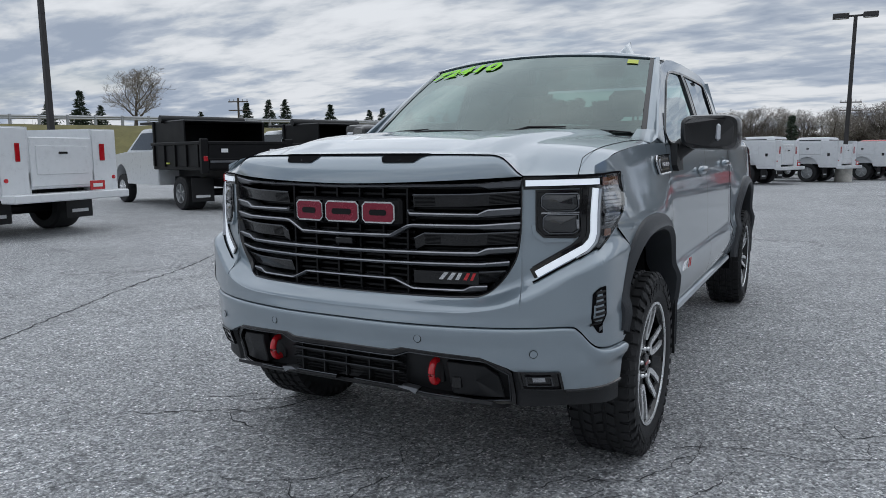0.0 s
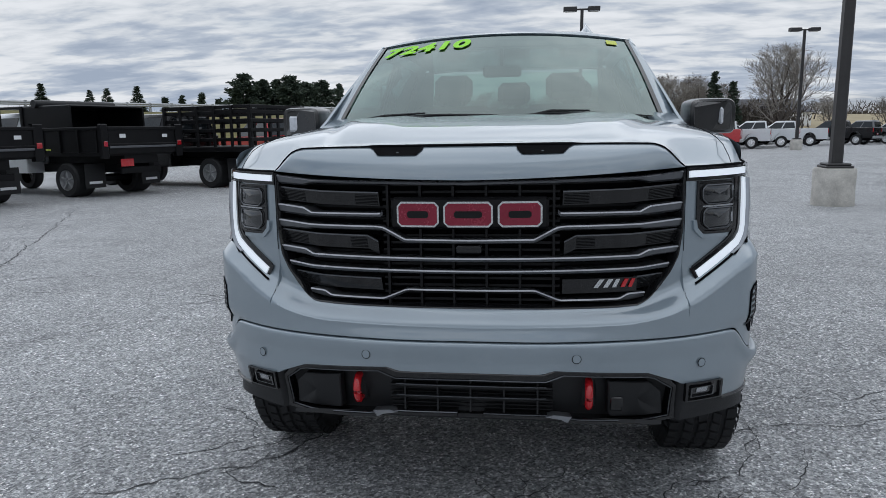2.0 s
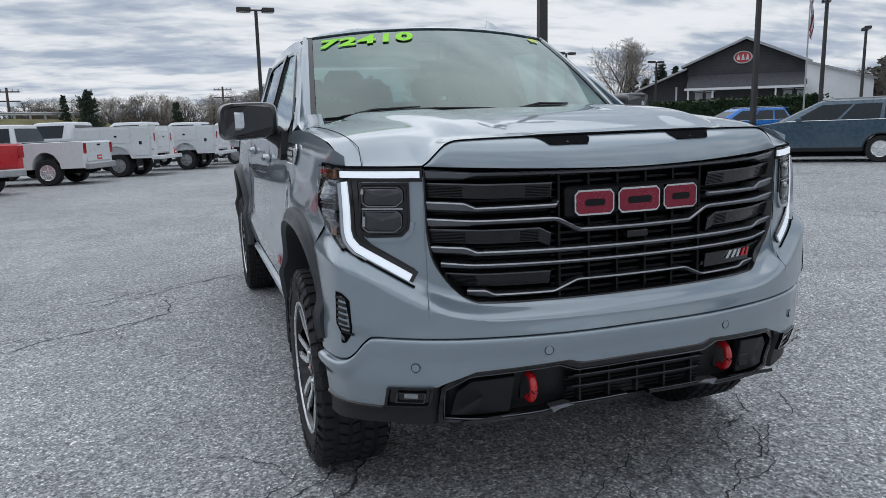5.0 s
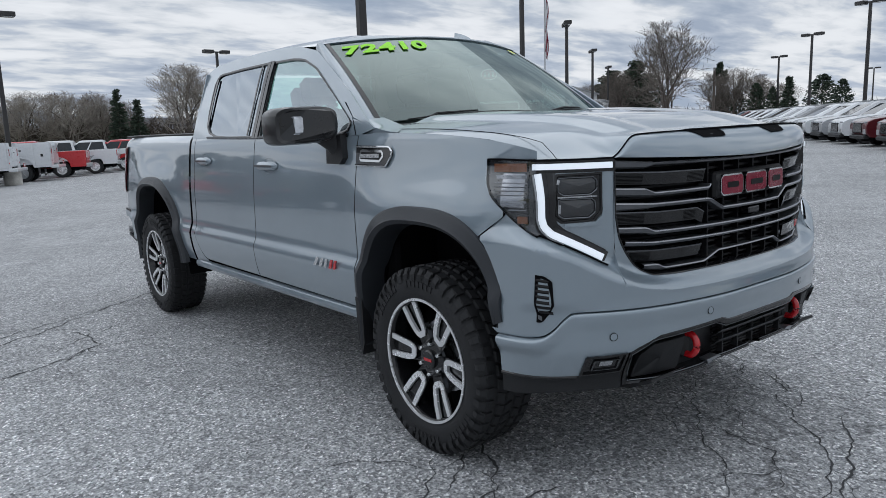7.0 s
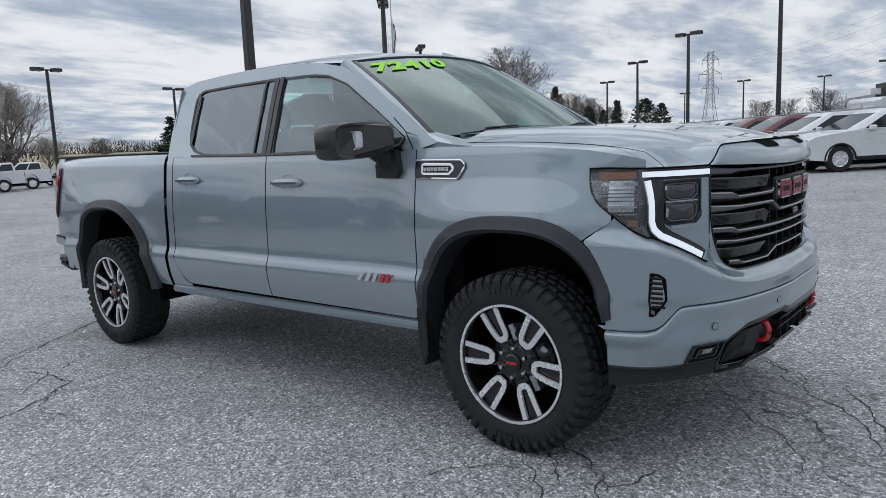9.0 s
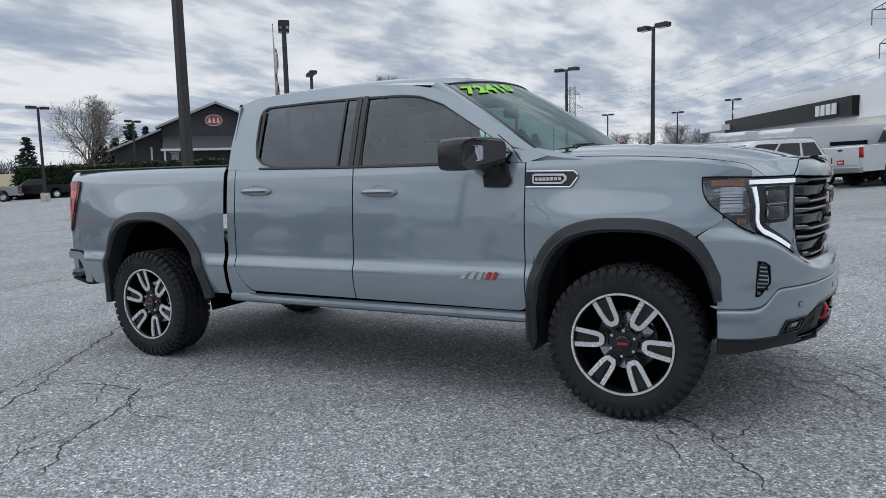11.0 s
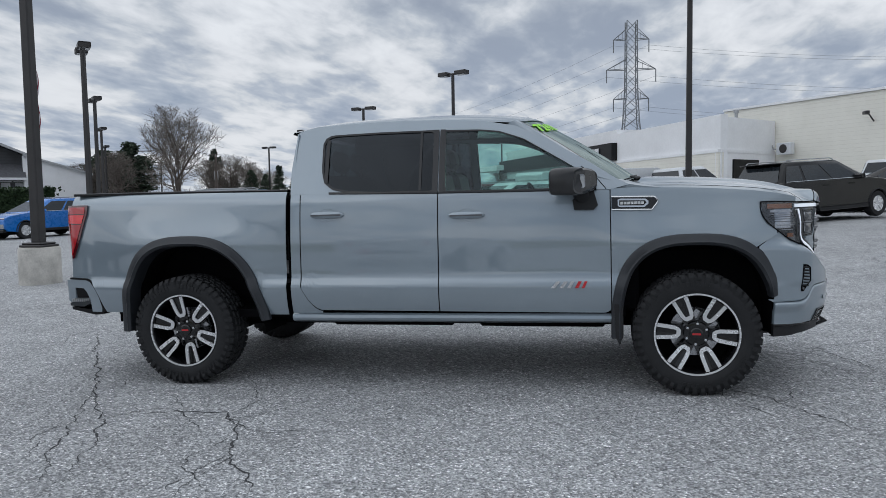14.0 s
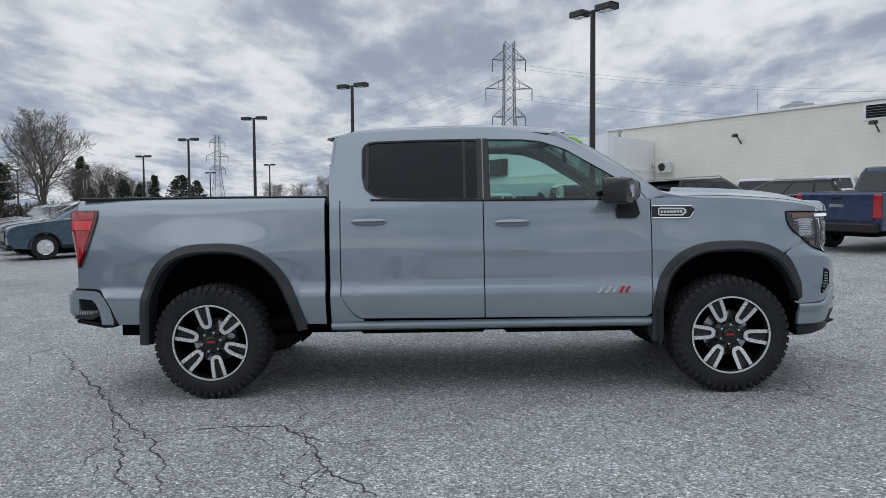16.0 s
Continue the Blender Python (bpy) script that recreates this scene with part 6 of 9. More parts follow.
# ---- wheels ----
def wheel_meshes():
    out = {}
    R, W = 0.415, 0.134
    prof = [(0.262, -W + 0.02), (0.275, -W + 0.006), (0.300, -W - 0.004), (0.345, -W - 0.010), (0.385, -W + 0.004), (0.403, -W + 0.022), (R - 0.011, -W + 0.045), (R - 0.009, 0.0),
            (R - 0.011, W - 0.045), (0.403, W - 0.022), (0.385, W - 0.004), (0.345, W + 0.010), (0.300, W + 0.004), (0.275, W - 0.006), (0.262, W - 0.02)]
    out["tyre"] = mesh_of("tyre", Mesh().lathe(prof, 72, "x"), M["rubber"], 30)
    mb = Mesh()
    rnd = random.Random(5)
    # tread: staggered blocks across the crown and lugs over the shoulder
    def block(ang, a0, a1, x0, x1, r0, r1, skew):
        b = len(mb.v)
        for r, g in ((r0, 0.0), (r1, 0.006)):
            for da, x in ((a0, x0 + g), (a1, x0 + g), (a1, x1 - g), (a0, x1 - g)):
                w = ang + da + skew * x
                mb.v.append((x, r * math.cos(w), r * math.sin(w)))
        mb.f.extend([(b + 4, b + 5, b + 6, b + 7)] + [(b + j, b + (j + 1) % 4, b + 4 + (j + 1) % 4, b + 4 + j) for j in range(4)])
    n = 46
    for i in range(n):
        w = 2 * math.pi * i / n
        st = 2 * math.pi / n
        for x0, x1, ph, sk, k in ((-0.070, -0.028, 0.0, 0.9, 0.74), (-0.020, 0.022, 0.5, -1.0, 0.72), (0.030, 0.072, 0.2, 0.9, 0.74)):
            block(w + ph * st, -st * k / 2, st * k / 2, x0 + rnd.uniform(-0.003, 0.003), x1, R - 0.014, R, sk)
        for sg in (-1, 1):
            long = i % 2
            x0, x1 = sorted((sg * 0.082, sg * (W - 0.004)))
            block(w + (0.15 if sg > 0 else 0.6) * st, -st * 0.36, st * 0.36, x0, x1, R - 0.035, R - 0.002, 0.0)
            # shoulder lug running down the sidewall
            b = len(mb.v)
            for r, x in ((R - 0.006, W - 0.006), (R - 0.030, W + 0.010), (R - (0.062 if long else 0.046), W + 0.010), (R - 0.066, W + 0.000)):
                for d in (-0.30, 0.30):
                    a = w + (0.15 if sg > 0 else 0.6) * st + d * st * (1.0 if long else 0.8)
                    mb.v.append((sg * x, r * math.cos(a), r * math.sin(a)))
            mb.f.extend([(b + 2 * j, b + 2 * j + 1, b + 2 * j + 3, b + 2 * j + 2) for j in range(3)])
    # raised arcs of maker's marks, as plain bars
    for a0 in (0.35, 1.15, 3.5, 4.3):
        for j in range(7):
            a = a0 + j * 0.085
            block2 = [(r, a + d) for r, d in ((0.330, -0.028), (0.330, 0.028), (0.357, 0.028), (0.357, -0.028))]
            b = len(mb.v)
            for x in (W + 0.004, W + 0.0125):
                mb.v.extend((x, r * math.cos(t), r * math.sin(t)) for r, t in block2)
            mb.f.extend([(b + 4, b + 5, b + 6, b + 7)] + [(b + q, b + (q + 1) % 4, b + 4 + (q + 1) % 4, b + 4 + q) for q in range(4)])
    out["tread"] = mesh_of("tread", mb, M["rubber"], 30)
    # rim barrel and lip
    lip = [(0.262, W - 0.02), (0.272, W - 0.010), (0.276, W - 0.002), (0.270, W - 0.001), (0.262, W - 0.010), (0.257, W - 0.022), (0.250, 0.03), (0.245, -0.09), (0.262, -W + 0.02)]
    out["rim"] = mesh_of("rim", Mesh().lathe(lip, 72, "x"), M["gloss_black"], 30)
    out["rim_lip"] = mesh_of("rim_lip", Mesh().lathe([(0.277, W - 0.004), (0.277, W + 0.001), (0.266, W + 0.0005), (0.265, W - 0.006)], 72, "x"), M["satin"], 30)
    # brake disc behind
    mb = Mesh().lathe([(0.05, 0.005), (0.165, 0.005), (0.165, -0.02), (0.05, -0.02)], 40, "x")
    mb.box(-0.05, 0.03, 0.06, 0.15, -0.10, 0.10, 0.015)
    out["brake"] = mesh_of("brake", mb, M["lamp_grey"], 30)
    out["backing"] = mesh_of("backing", Mesh().lathe([(0.0, -0.035), (0.25, -0.035), (0.25, -0.05), (0.0, -0.05)], 32, "x"), M["shadow"], 30)
    # black spoke body: six arms
    mb = Mesh()
    for i in range(6):
        a = 2 * math.pi * i / 6
        rows = []
        for r, hw, x0, x1 in ((0.05, 0.030, 0.06, 0.096), (0.10, 0.038, 0.06, 0.096), (0.15, 0.047, 0.066, 0.103), (0.264, 0.060, 0.085, 0.118)):
            ring_ = []
            for x, h in ((x0, hw * 0.7), (x1 - 0.008, hw), (x1 - 0.016, hw * 0.42), (x1 - 0.016, -hw * 0.42), (x1 - 0.008, -hw), (x0, -hw * 0.7)):
                ring_.append((x, r * math.cos(a) - h * math.sin(a), r * math.sin(a) + h * math.cos(a)))
            rows.append(ring_)
        mb.grid(rows, close=True)
    mb.lathe([(0.0, 0.092), (0.050, 0.092), (0.078, 0.088), (0.090, 0.076), (0.092, 0.04)], 40, "x")
    out["spokes"] = mesh_of("spokes", mb, M["gloss_black"], 26)
    # machined faces: a U on each arm
    mb = Mesh()
    for i in range(6):
        a = 2 * math.pi * i / 6
        ins, outs = [], []
        for r, h in ((0.272, 0.056), (0.190, 0.049), (0.145, 0.044), (0.118, 0.035), (0.101, 0.018), (0.101, -0.018), (0.118, -0.035), (0.145, -0.044), (0.190, -0.049), (0.272, -0.056)):
            r2 = r if r > 0.15 else (r + 0.005 if r > 0.13 else (r + 0.018 if r > 0.11 else r + 0.027))
            outs.append((r, h))
            ins.append((r2, math.copysign(max(0.004, abs(h) - (0.025 if r > 0.13 else (0.019 if r > 0.11 else 0.006))), h)))
        rows = []
        for line, dx in ((outs, -0.004), (outs, 0.003), (ins, 0.003), (ins, -0.010)):
            row = []
            for r, h in line:
                x = lerp(0.097, 0.119, smooth_step(0.09, 0.26, r)) + dx
                row.append((x, r * math.cos(a) - h * math.sin(a), r * math.sin(a) + h * math.cos(a)))
            rows.append(row)
        mb.grid(rows)
    out["spoke_face"] = mesh_of("spoke_face", mb, M["satin"], 25)
    out["centre_cap"] = mesh_of("centre_cap", Mesh().lathe([(0.0, 0.110), (0.034, 0.109), (0.042, 0.104), (0.044, 0.090)], 32, "x"), M["gloss_black"], 30)
    out["cap_mark"] = mesh_of("cap_mark", Mesh().box(0.1090, 0.1112, -0.027, -0.010, -0.0065, 0.0065).box(0.1090, 0.1112, -0.008, 0.008, -0.0065, 0.0065).box(0.1090, 0.1112, 0.010, 0.027, -0.0065, 0.0065), M["red"], 0)
    mb = Mesh()
    out["wheel_nut"] = mesh_of("wheel_nut", Mesh().lathe([(0.0, 0.014), (0.008, 0.012), (0.0115, 0.005), (0.012, -0.01)], 12, "x"), M["chrome"], 30)
    return out


WM = wheel_meshes()
for nm, x, y, turn in (("wheel", -0.868, 0.0, 55), ("wheel", -0.868, 3.745, 43), ("wheel", 0.868, 0.0, 17), ("wheel", 0.868, 3.745, 40)):
    w = new("wheel", WM["tyre"])
    w.parent = truck
    w["label"] = "all-terrain tyre on black wheel with machined spokes"
    w.matrix_local = pose(x, y, 0.415, 0, 0, 180 if x < 0 else 0) @ pose(0, 0, 0, turn, 0, 0)
    for k in ("tread", "rim", "rim_lip", "brake", "backing", "spokes", "spoke_face", "centre_cap", "cap_mark"):
        o = new(k, WM[k])
        o.parent = w
        if k == "tread":
            o["kind"] = "stuff"
        if k == "cap_mark":
            o.matrix_local = pose(0, 0, 0, -turn, 0, 0)
    for i in range(6):
        o = new("wheel_nut", WM["wheel_nut"])
        o.parent = w
        a = radians(60 * i + 30)
        o.matrix_local = pose(0.096, 0.070 * math.cos(a), 0.070 * math.sin(a))

# ---- fittings on the flanks ----
for s in (-1, 1):
    # door handles
    for y, z in ((1.535, 1.243), (2.570, 1.268)):
        x = side_x(y, z)
        part("handle_dish", Mesh().grid([[(s * (side_x(y + 0.066 * r * math.cos(a), z + 0.046 * r * math.sin(a)) + (0.002 if r > 0.9 else -0.030 + 0.030 * r)), y + 0.066 * r * math.cos(a), z + 0.046 * r * math.sin(a)) for a in steps(0, 2 * math.pi, 24)] for r in (0.05, 0.6, 0.9, 1.0)]), M["paint"], truck)
        rows = []
        for f in steps(-1, 1, 18):
            yy = y + 0.130 * f
            k = (1 - abs(f) ** 4) ** 0.5
            rows.append([(s * (side_x(yy, z) + 0.004 + d * max(k, 0.05)), yy, z + h * max(k, 0.2)) for d, h in ((0.004, 0.026), (0.024, 0.023), (0.034, 0.008), (0.034, -0.008), (0.024, -0.022), (0.004, -0.026))])
        hd = part("door_handle", Mesh().grid(rows, close=True), M["paint"], truck, "body-coloured door handle")
        rows = [[(s * (side_x(yy, z) + 0.0385), yy, z + h) for h in (-0.006, 0.006)] for yy in steps(y - 0.115, y + 0.115, 8)]
        part("handle_strip", Mesh().grid(rows), M["bar"], hd)
    # badge on the door and on the wing
    p = Vector((s * (side_x(0.93, 0.750) + 0.004), 0.945, 0.730))
    u = Vector((0, -1, 0)) if s < 0 else Vector((0, 1, 0))
    if s > 0:
        p.y = 0.712
    nrm = Vector((s, 0, 0))
    small_badge(truck, p, u, (0, 0, 1), nrm, 0.235, "silver and red model badge")
    out = [(0.540, 1.344), (0.262, 1.338), (0.240, 1.322), (0.240, 1.302), (0.278, 1.252), (0.540, 1.257)]
    vt = part("wing_vent", Mesh().prism(out, lambda a, b, d: (s * (side_x(a, b) + d), a, b), -0.01, 0.010), M["gloss_black"], truck, "gloss black wing vent with bright rim", smooth=25)
    P = path_points(out[:], 40)
    part("vent_rim", Mesh().tube([(s * (side_x(a, b) + 0.010), a, b) for a, b in P], 0.005, 6), M["chrome"], vt)
    part("vent_plate", Mesh().prism([(0.500, 1.323), (0.482, 1.330), (0.318, 1.325), (0.300, 1.310), (0.300, 1.292), (0.326, 1.270), (0.488, 1.273), (0.500, 1.282)], lambda a, b, d: (s * (side_x(a, b) + d), a, b), 0.008, 0.014), M["chrome"], vt, "bright framed wing plaque", smooth=25)
    part("plaque_face", Mesh().prism([(0.490, 1.318), (0.322, 1.314), (0.312, 1.300), (0.332, 1.281), (0.490, 1.284)], lambda a, b, d: (s * (side_x(a, b) + d), a, b), 0.012, 0.016), M["deep_black"], vt, smooth=25)
    for j in range(7):
        y = 0.474 - j * 0.0225
        part("vent_mark", Mesh().box(s * (side_x(y, 1.299) + 0.014), s * (side_x(y, 1.299) + 0.0185), y - 0.009, y + 0.009, 1.290, 1.308), M["satin"], vt, smooth=0)
    # mirror: gloss head on a stout arm, with a lamp in its edge
    rows = []
    for d, g in ((-0.100, 0.80), (-0.094, 0.92), (-0.06, 0.99), (0.0, 1.0), (0.06, 0.99), (0.085, 0.94), (0.090, 0.86)):
        ring_ = []
        for a in steps(0, 2 * math.pi, 28)[:-1]:
            c, sn = math.cos(a), math.sin(a)
            xx = math.copysign(abs(c) ** 0.42, c) * 0.138 * g
            zz = math.copysign(abs(sn) ** 0.42, sn) * (0.091 + 0.006 * c) * g
            ring_.append((s * (1.098 + xx), 0.82 + d * (1.12 - 0.10 * c) + (0.03 + 0.035 * (d < -0.05)) * c, 1.456 + zz - 0.006 * c))
        rows.append(ring_)
    mb = Mesh().grid(rows, close=True)
    mr = part("door_mirror", mb, M["mirror"], truck, "gloss black door mirror")
    back = [rows[-1][i] for i in range(len(rows[-1]))]
    part("mirror_glass", Mesh().face([(x, y + 0.002, z) for x, y, z in back]), M["chrome"], mr, smooth=0)
    front = [rows[0][i] for i in range(len(rows[0]))]
    part("mirror_front", Mesh().face(front), M["mirror"], mr, smooth=0)
    arm = [(0.905, 0.70, 1.285, 0.072, 0.05), (0.93, 0.72, 1.335, 0.064, 0.05), (0.955, 0.745, 1.375, 0.055, 0.045), (1.00, 0.765, 1.405, 0.05, 0.04), (1.05, 0.78, 1.42, 0.05, 0.03)]
    rws = []
    for x, y, z, a, b in arm:
        rws.append([(s * (x - b * 0.4 * math.sin(t)), y + a * math.cos(t), z + b * math.sin(t)) for t in steps(0, 2 * math.pi, 16)[:-1]])
    part("mirror_arm", Mesh().grid(rws, close=True), M["plastic"], mr)
    part("mirror_foot", Mesh().prism([(0.63, 1.29), (0.66, 1.26), (0.79, 1.262), (0.80, 1.33), (0.72, 1.40), (0.66, 1.40)], lambda a, b, d: (s * (side_x(a, min(b, 1.36)) + d), a, b), -0.01, 0.03), M["plastic"], mr, smooth=30)
    # repeater lamp
    part("mirror_lamp", Mesh().box(s * 1.128, s * 1.152, 0.712, 0.760, 1.412, 1.498, 0.010), M["mirror_lamp"], mr, "clear white mirror lamp")

# aerial fin, off centre on the roof
rows = []
for f in steps(0, 1, 10):
    h = 0.112 * (f ** 0.6) * (1 - 0.12 * f)
    y = 1.30 + 0.20 * f
    w = 0.048 * math.sin(math.pi * min(0.97, 0.12 + 0.88 * f)) ** 0.6
    rows.append([(0.49 + d * w * k, y, 1.950 + h * g) for d, k, g in ((-1, 1.3, -0.1), (-1, 1.0, 0.15), (-1, 0.40, 0.7), (0, 0, 1.0), (1, 0.40, 0.7), (1, 1.0, 0.15), (1, 1.3, -0.1))])
part("roof_aerial", Mesh().grid(rows), M["paint"], truck, "grey shark-fin aerial")

# price figures in lime paint on the inside top corner of the screen, and a small sticker
def screen_text(text, e0, f0, height, mat):
    cu = bpy.data.curves.new("price_figure", "FONT")
    cu.body, cu.size, cu.extrude, cu.offset, cu.shear, cu.space_character = text, height, 0.001, 0.004, 0.15, 1.10
    ob = bpy.data.objects.new("tmp_text", cu)
    scene.collection.objects.link(ob)
    dg = bpy.context.evaluated_depsgraph_get()
    me = bpy.data.meshes.new_from_object(ob.evaluated_get(dg))
    bpy.data.objects.remove(ob)
    me.name = "price_figure"
    ex = 0.73
    for v in me.vertices:
        x = v.co.x * 1.74
        e = e0 + x / ex
        f = f0 + (v.co.y * 1.15 + 0.03 * x) / 0.74
        p = screen(e, f) + Vector((0, -0.004, 0.006 + v.co.z))
        v.co = p
    me.materials.clear()
    me.materials.append(M[mat])
    o = new("price_figure", me)
    o.parent = ws
    o["label"] = "lime green painted price figures"


screen_text("72410", -0.925, 0.800, 0.105, "lime")
rows = [[screen(e, f) + Vector((0, -0.003, 0.005)) for e in (0.80, 0.88)] for f in (0.88, 0.945)]
part("inspection_sticker", Mesh().grid(rows), M["sticker"], ws, "small yellow sticker")

# ---- cabin ----
mb = Mesh().box(-0.78, 0.78, 0.50, 0.95, 1.05, 1.40, 0.06).box(-0.80, 0.80, 0.42, 0.70, 1.33, 1.425, 0.03)
part("dashboard", mb, M["seat"], truck)
part("dash_top", Mesh().grid([[(x, y, 1.428 - 0.03 * ((y - 0.4) / 0.4) ** 2) for x in steps(-0.74, 0.74, 8)] for y in steps(0.40, 0.86, 6)]), M["lamp_dark"] if False else M["seat"], truck, thick=0.01)
c = Vector((0.38, 1.10, 1.30))
ring_pts = [c + Vector((0.185 * math.cos(a), 0.10 * math.sin(a), 0.155 * math.sin(a))) for a in steps(0, 2 * math.pi, 32)]
sw = part("steering_wheel", Mesh().tube(ring_pts, 0.016, 8), M["seat"], truck)
part("wheel_spoke", Mesh().tube([c + Vector((-0.17, 0, 0)), c, c + Vector((0.17, 0, 0))], 0.018, 6).tube([c, c + Vector((0, -0.25, 0.02))], 0.03, 8), M["seat"], sw)


def seat(x, y, w, rows_=1):
    st = part("seat", Mesh().box(x - w / 2, x + w / 2, y, y + 0.50, 0.86, 1.02, 0.05), M["seat"], truck)
    n = max(1, round(w / 0.5))
    part("backrest", Mesh().box(-w / 2, w / 2, -0.06, 0.07, 0.0, 0.60, 0.045, m=pose(x, y + 0.50, 0.98, -12, 0, 0)), M["seat"], st)
    for i in range(n):
        cx = x - w / 2 + w * (i + 0.5) / n
        part("headrest", Mesh().box(-0.13, 0.13, -0.05, 0.05, 0.0, 0.18, 0.04, m=pose(cx, y + 0.64, 1.60, -10, 0, 0)).tube([(cx - 0.05, y + 0.63, 1.52), (cx - 0.05, y + 0.635, 1.64)], 0.008, 6).tube([(cx + 0.05, y + 0.63, 1.52), (cx + 0.05, y + 0.635, 1.64)], 0.008, 6), M["seat"], st)


seat(-0.38, 1.22, 0.54)
seat(0.38, 1.22, 0.54)
seat(0.0, 2.12, 1.45)
part("rear_view_mirror", Mesh().box(-0.11, 0.11, 1.02, 1.05, 1.70, 1.765, 0.012).tube([(0, 1.04, 1.76), (0, 1.02, 1.86)], 0.012, 6), M["seat"], truck)

# ---- other vehicles on the lot: x ahead, origin on the ground under the rear axle ----
PAINTS = {
    "white": M["white_paint"],
    "red": simple("bright_red_vehicle_paint", (0.50, 0.010, 0.016), 0.3, 0, 0.06, coat=0.8),
    "maroon": simple("dark_red_vehicle_paint", (0.10, 0.012, 0.018), 0.3, 0.2, 0.06, coat=0.8),
    "black": simple("black_vehicle_paint", (0.006, 0.006, 0.007), 0.22, 0, 0.1, coat=0.25, spec=0.35),
    "grey": simple("grey_vehicle_paint", (0.12, 0.125, 0.135), 0.3, 0.3, 0.06, coat=0.8),
    "silver": simple("silver_vehicle_paint", (0.42, 0.43, 0.45), 0.3, 0.5, 0.06, coat=0.8),
    "navy": simple("dark_blue_vehicle_paint", (0.012, 0.030, 0.085), 0.28, 0.2, 0.08, coat=0.8),
    "teal": simple("slate_blue_vehicle_paint", (0.055, 0.095, 0.135), 0.28, 0.3, 0.08, coat=0.8),
    "blue": simple("vivid_blue_vehicle_paint", (0.010, 0.16, 0.55), 0.28, 0.1, 0.08, coat=0.8),
}
far_glass = simple("dark_vehicle_glass", (0.020, 0.025, 0.030), 0.06, 0, 0.2, coat=0.15)
black_steel = simple("black_painted_steel", (0.006, 0.006, 0.007), 0.45, 0, 0.3, 3, spec=0.18)
far_tyre = {}


def far_wheel(r, w, dual=False):
    key = (r, w, dual)
    if key not in far_tyre:
        ww = w * (2.1 if dual else 1.0)
        t = Mesh().lathe([(r * 0.60, -ww / 2), (r * 0.92, -ww / 2 - 0.005), (r, -ww / 2 + 0.04), (r, ww / 2 - 0.04), (r * 0.92, ww / 2 + 0.005), (r * 0.60, ww / 2)], 28, "y")
        d = 0.09 if dual else 0.02
        rim = Mesh().lathe([(r * 0.62, -ww / 2 + 0.002), (r * 0.56, -ww / 2 + d), (r * 0.2, -ww / 2 + d * 0.9), (0.0, -ww / 2 + d * 0.5)], 28, "y")
        for k in range(5):
            a = 2 * math.pi * k / 5
            rim.box(-0.022, 0.022, -ww / 2 + d * 0.3 - 0.012, -ww / 2 + d + 0.01, r * 0.12, r * 0.58, 0.006, m=pose(0, 0, 0, 0, math.degrees(a), 0))
        far_tyre[key] = (mesh_of("tyre", t, M["rubber"], 30), mesh_of("rim", rim, M["satin"] if not dual else M["galv"], 30))
    return far_tyre[key]


def put_wheels(car, xs, half, r, w, dual_rear=False):
    for i, x in enumerate(xs):
        t, rm = far_wheel(r, w, dual_rear and i == 0)
        for sg in (-1, 1):
            o = new("wheel", t)
            o.parent = car
            o.matrix_local = pose(x, sg * half, r, 0, 0, 0 if sg < 0 else 180)
            q = new("rim", rm)
            q.parent = o


def arched(outline, xs, r, z0):
    """Cut wheel arches into the lower edge of a side outline that runs from tail to nose along z0."""
    low = []
    for x in sorted(xs):
        low += [(x + r * math.cos(radians(a)), z0 + (r * 1.18) * math.sin(radians(a))) for a in steps(180, 0, 10)]
    return [(outline[0][0], z0)] + low + outline[1:]


def hull(outline, half, inset=0.05, roll=0.07):
    """A body from its side outline, rounded over towards the flanks."""
    mb = Mesh()
    cx = sum(p[0] for p in outline) / len(outline)
    def ring_at(y, k):
        return [(x - math.copysign(min(abs(x - cx), 1.0) * k, x - cx), y, z - (k * 0.5 if z > 0.8 else 0)) for x, z in outline]
    rows = [ring_at(-half, inset * 0.6), ring_at(-half + roll * 0.4, inset * 0.15), ring_at(-half + roll * 1.5, 0), ring_at(half - roll * 1.5, 0), ring_at(half - roll * 0.4, inset * 0.15), ring_at(half, inset * 0.6)]
    mb.grid(rows, close=True)
    mb.face(rows[0])
    mb.face(rows[-1])
    return mb


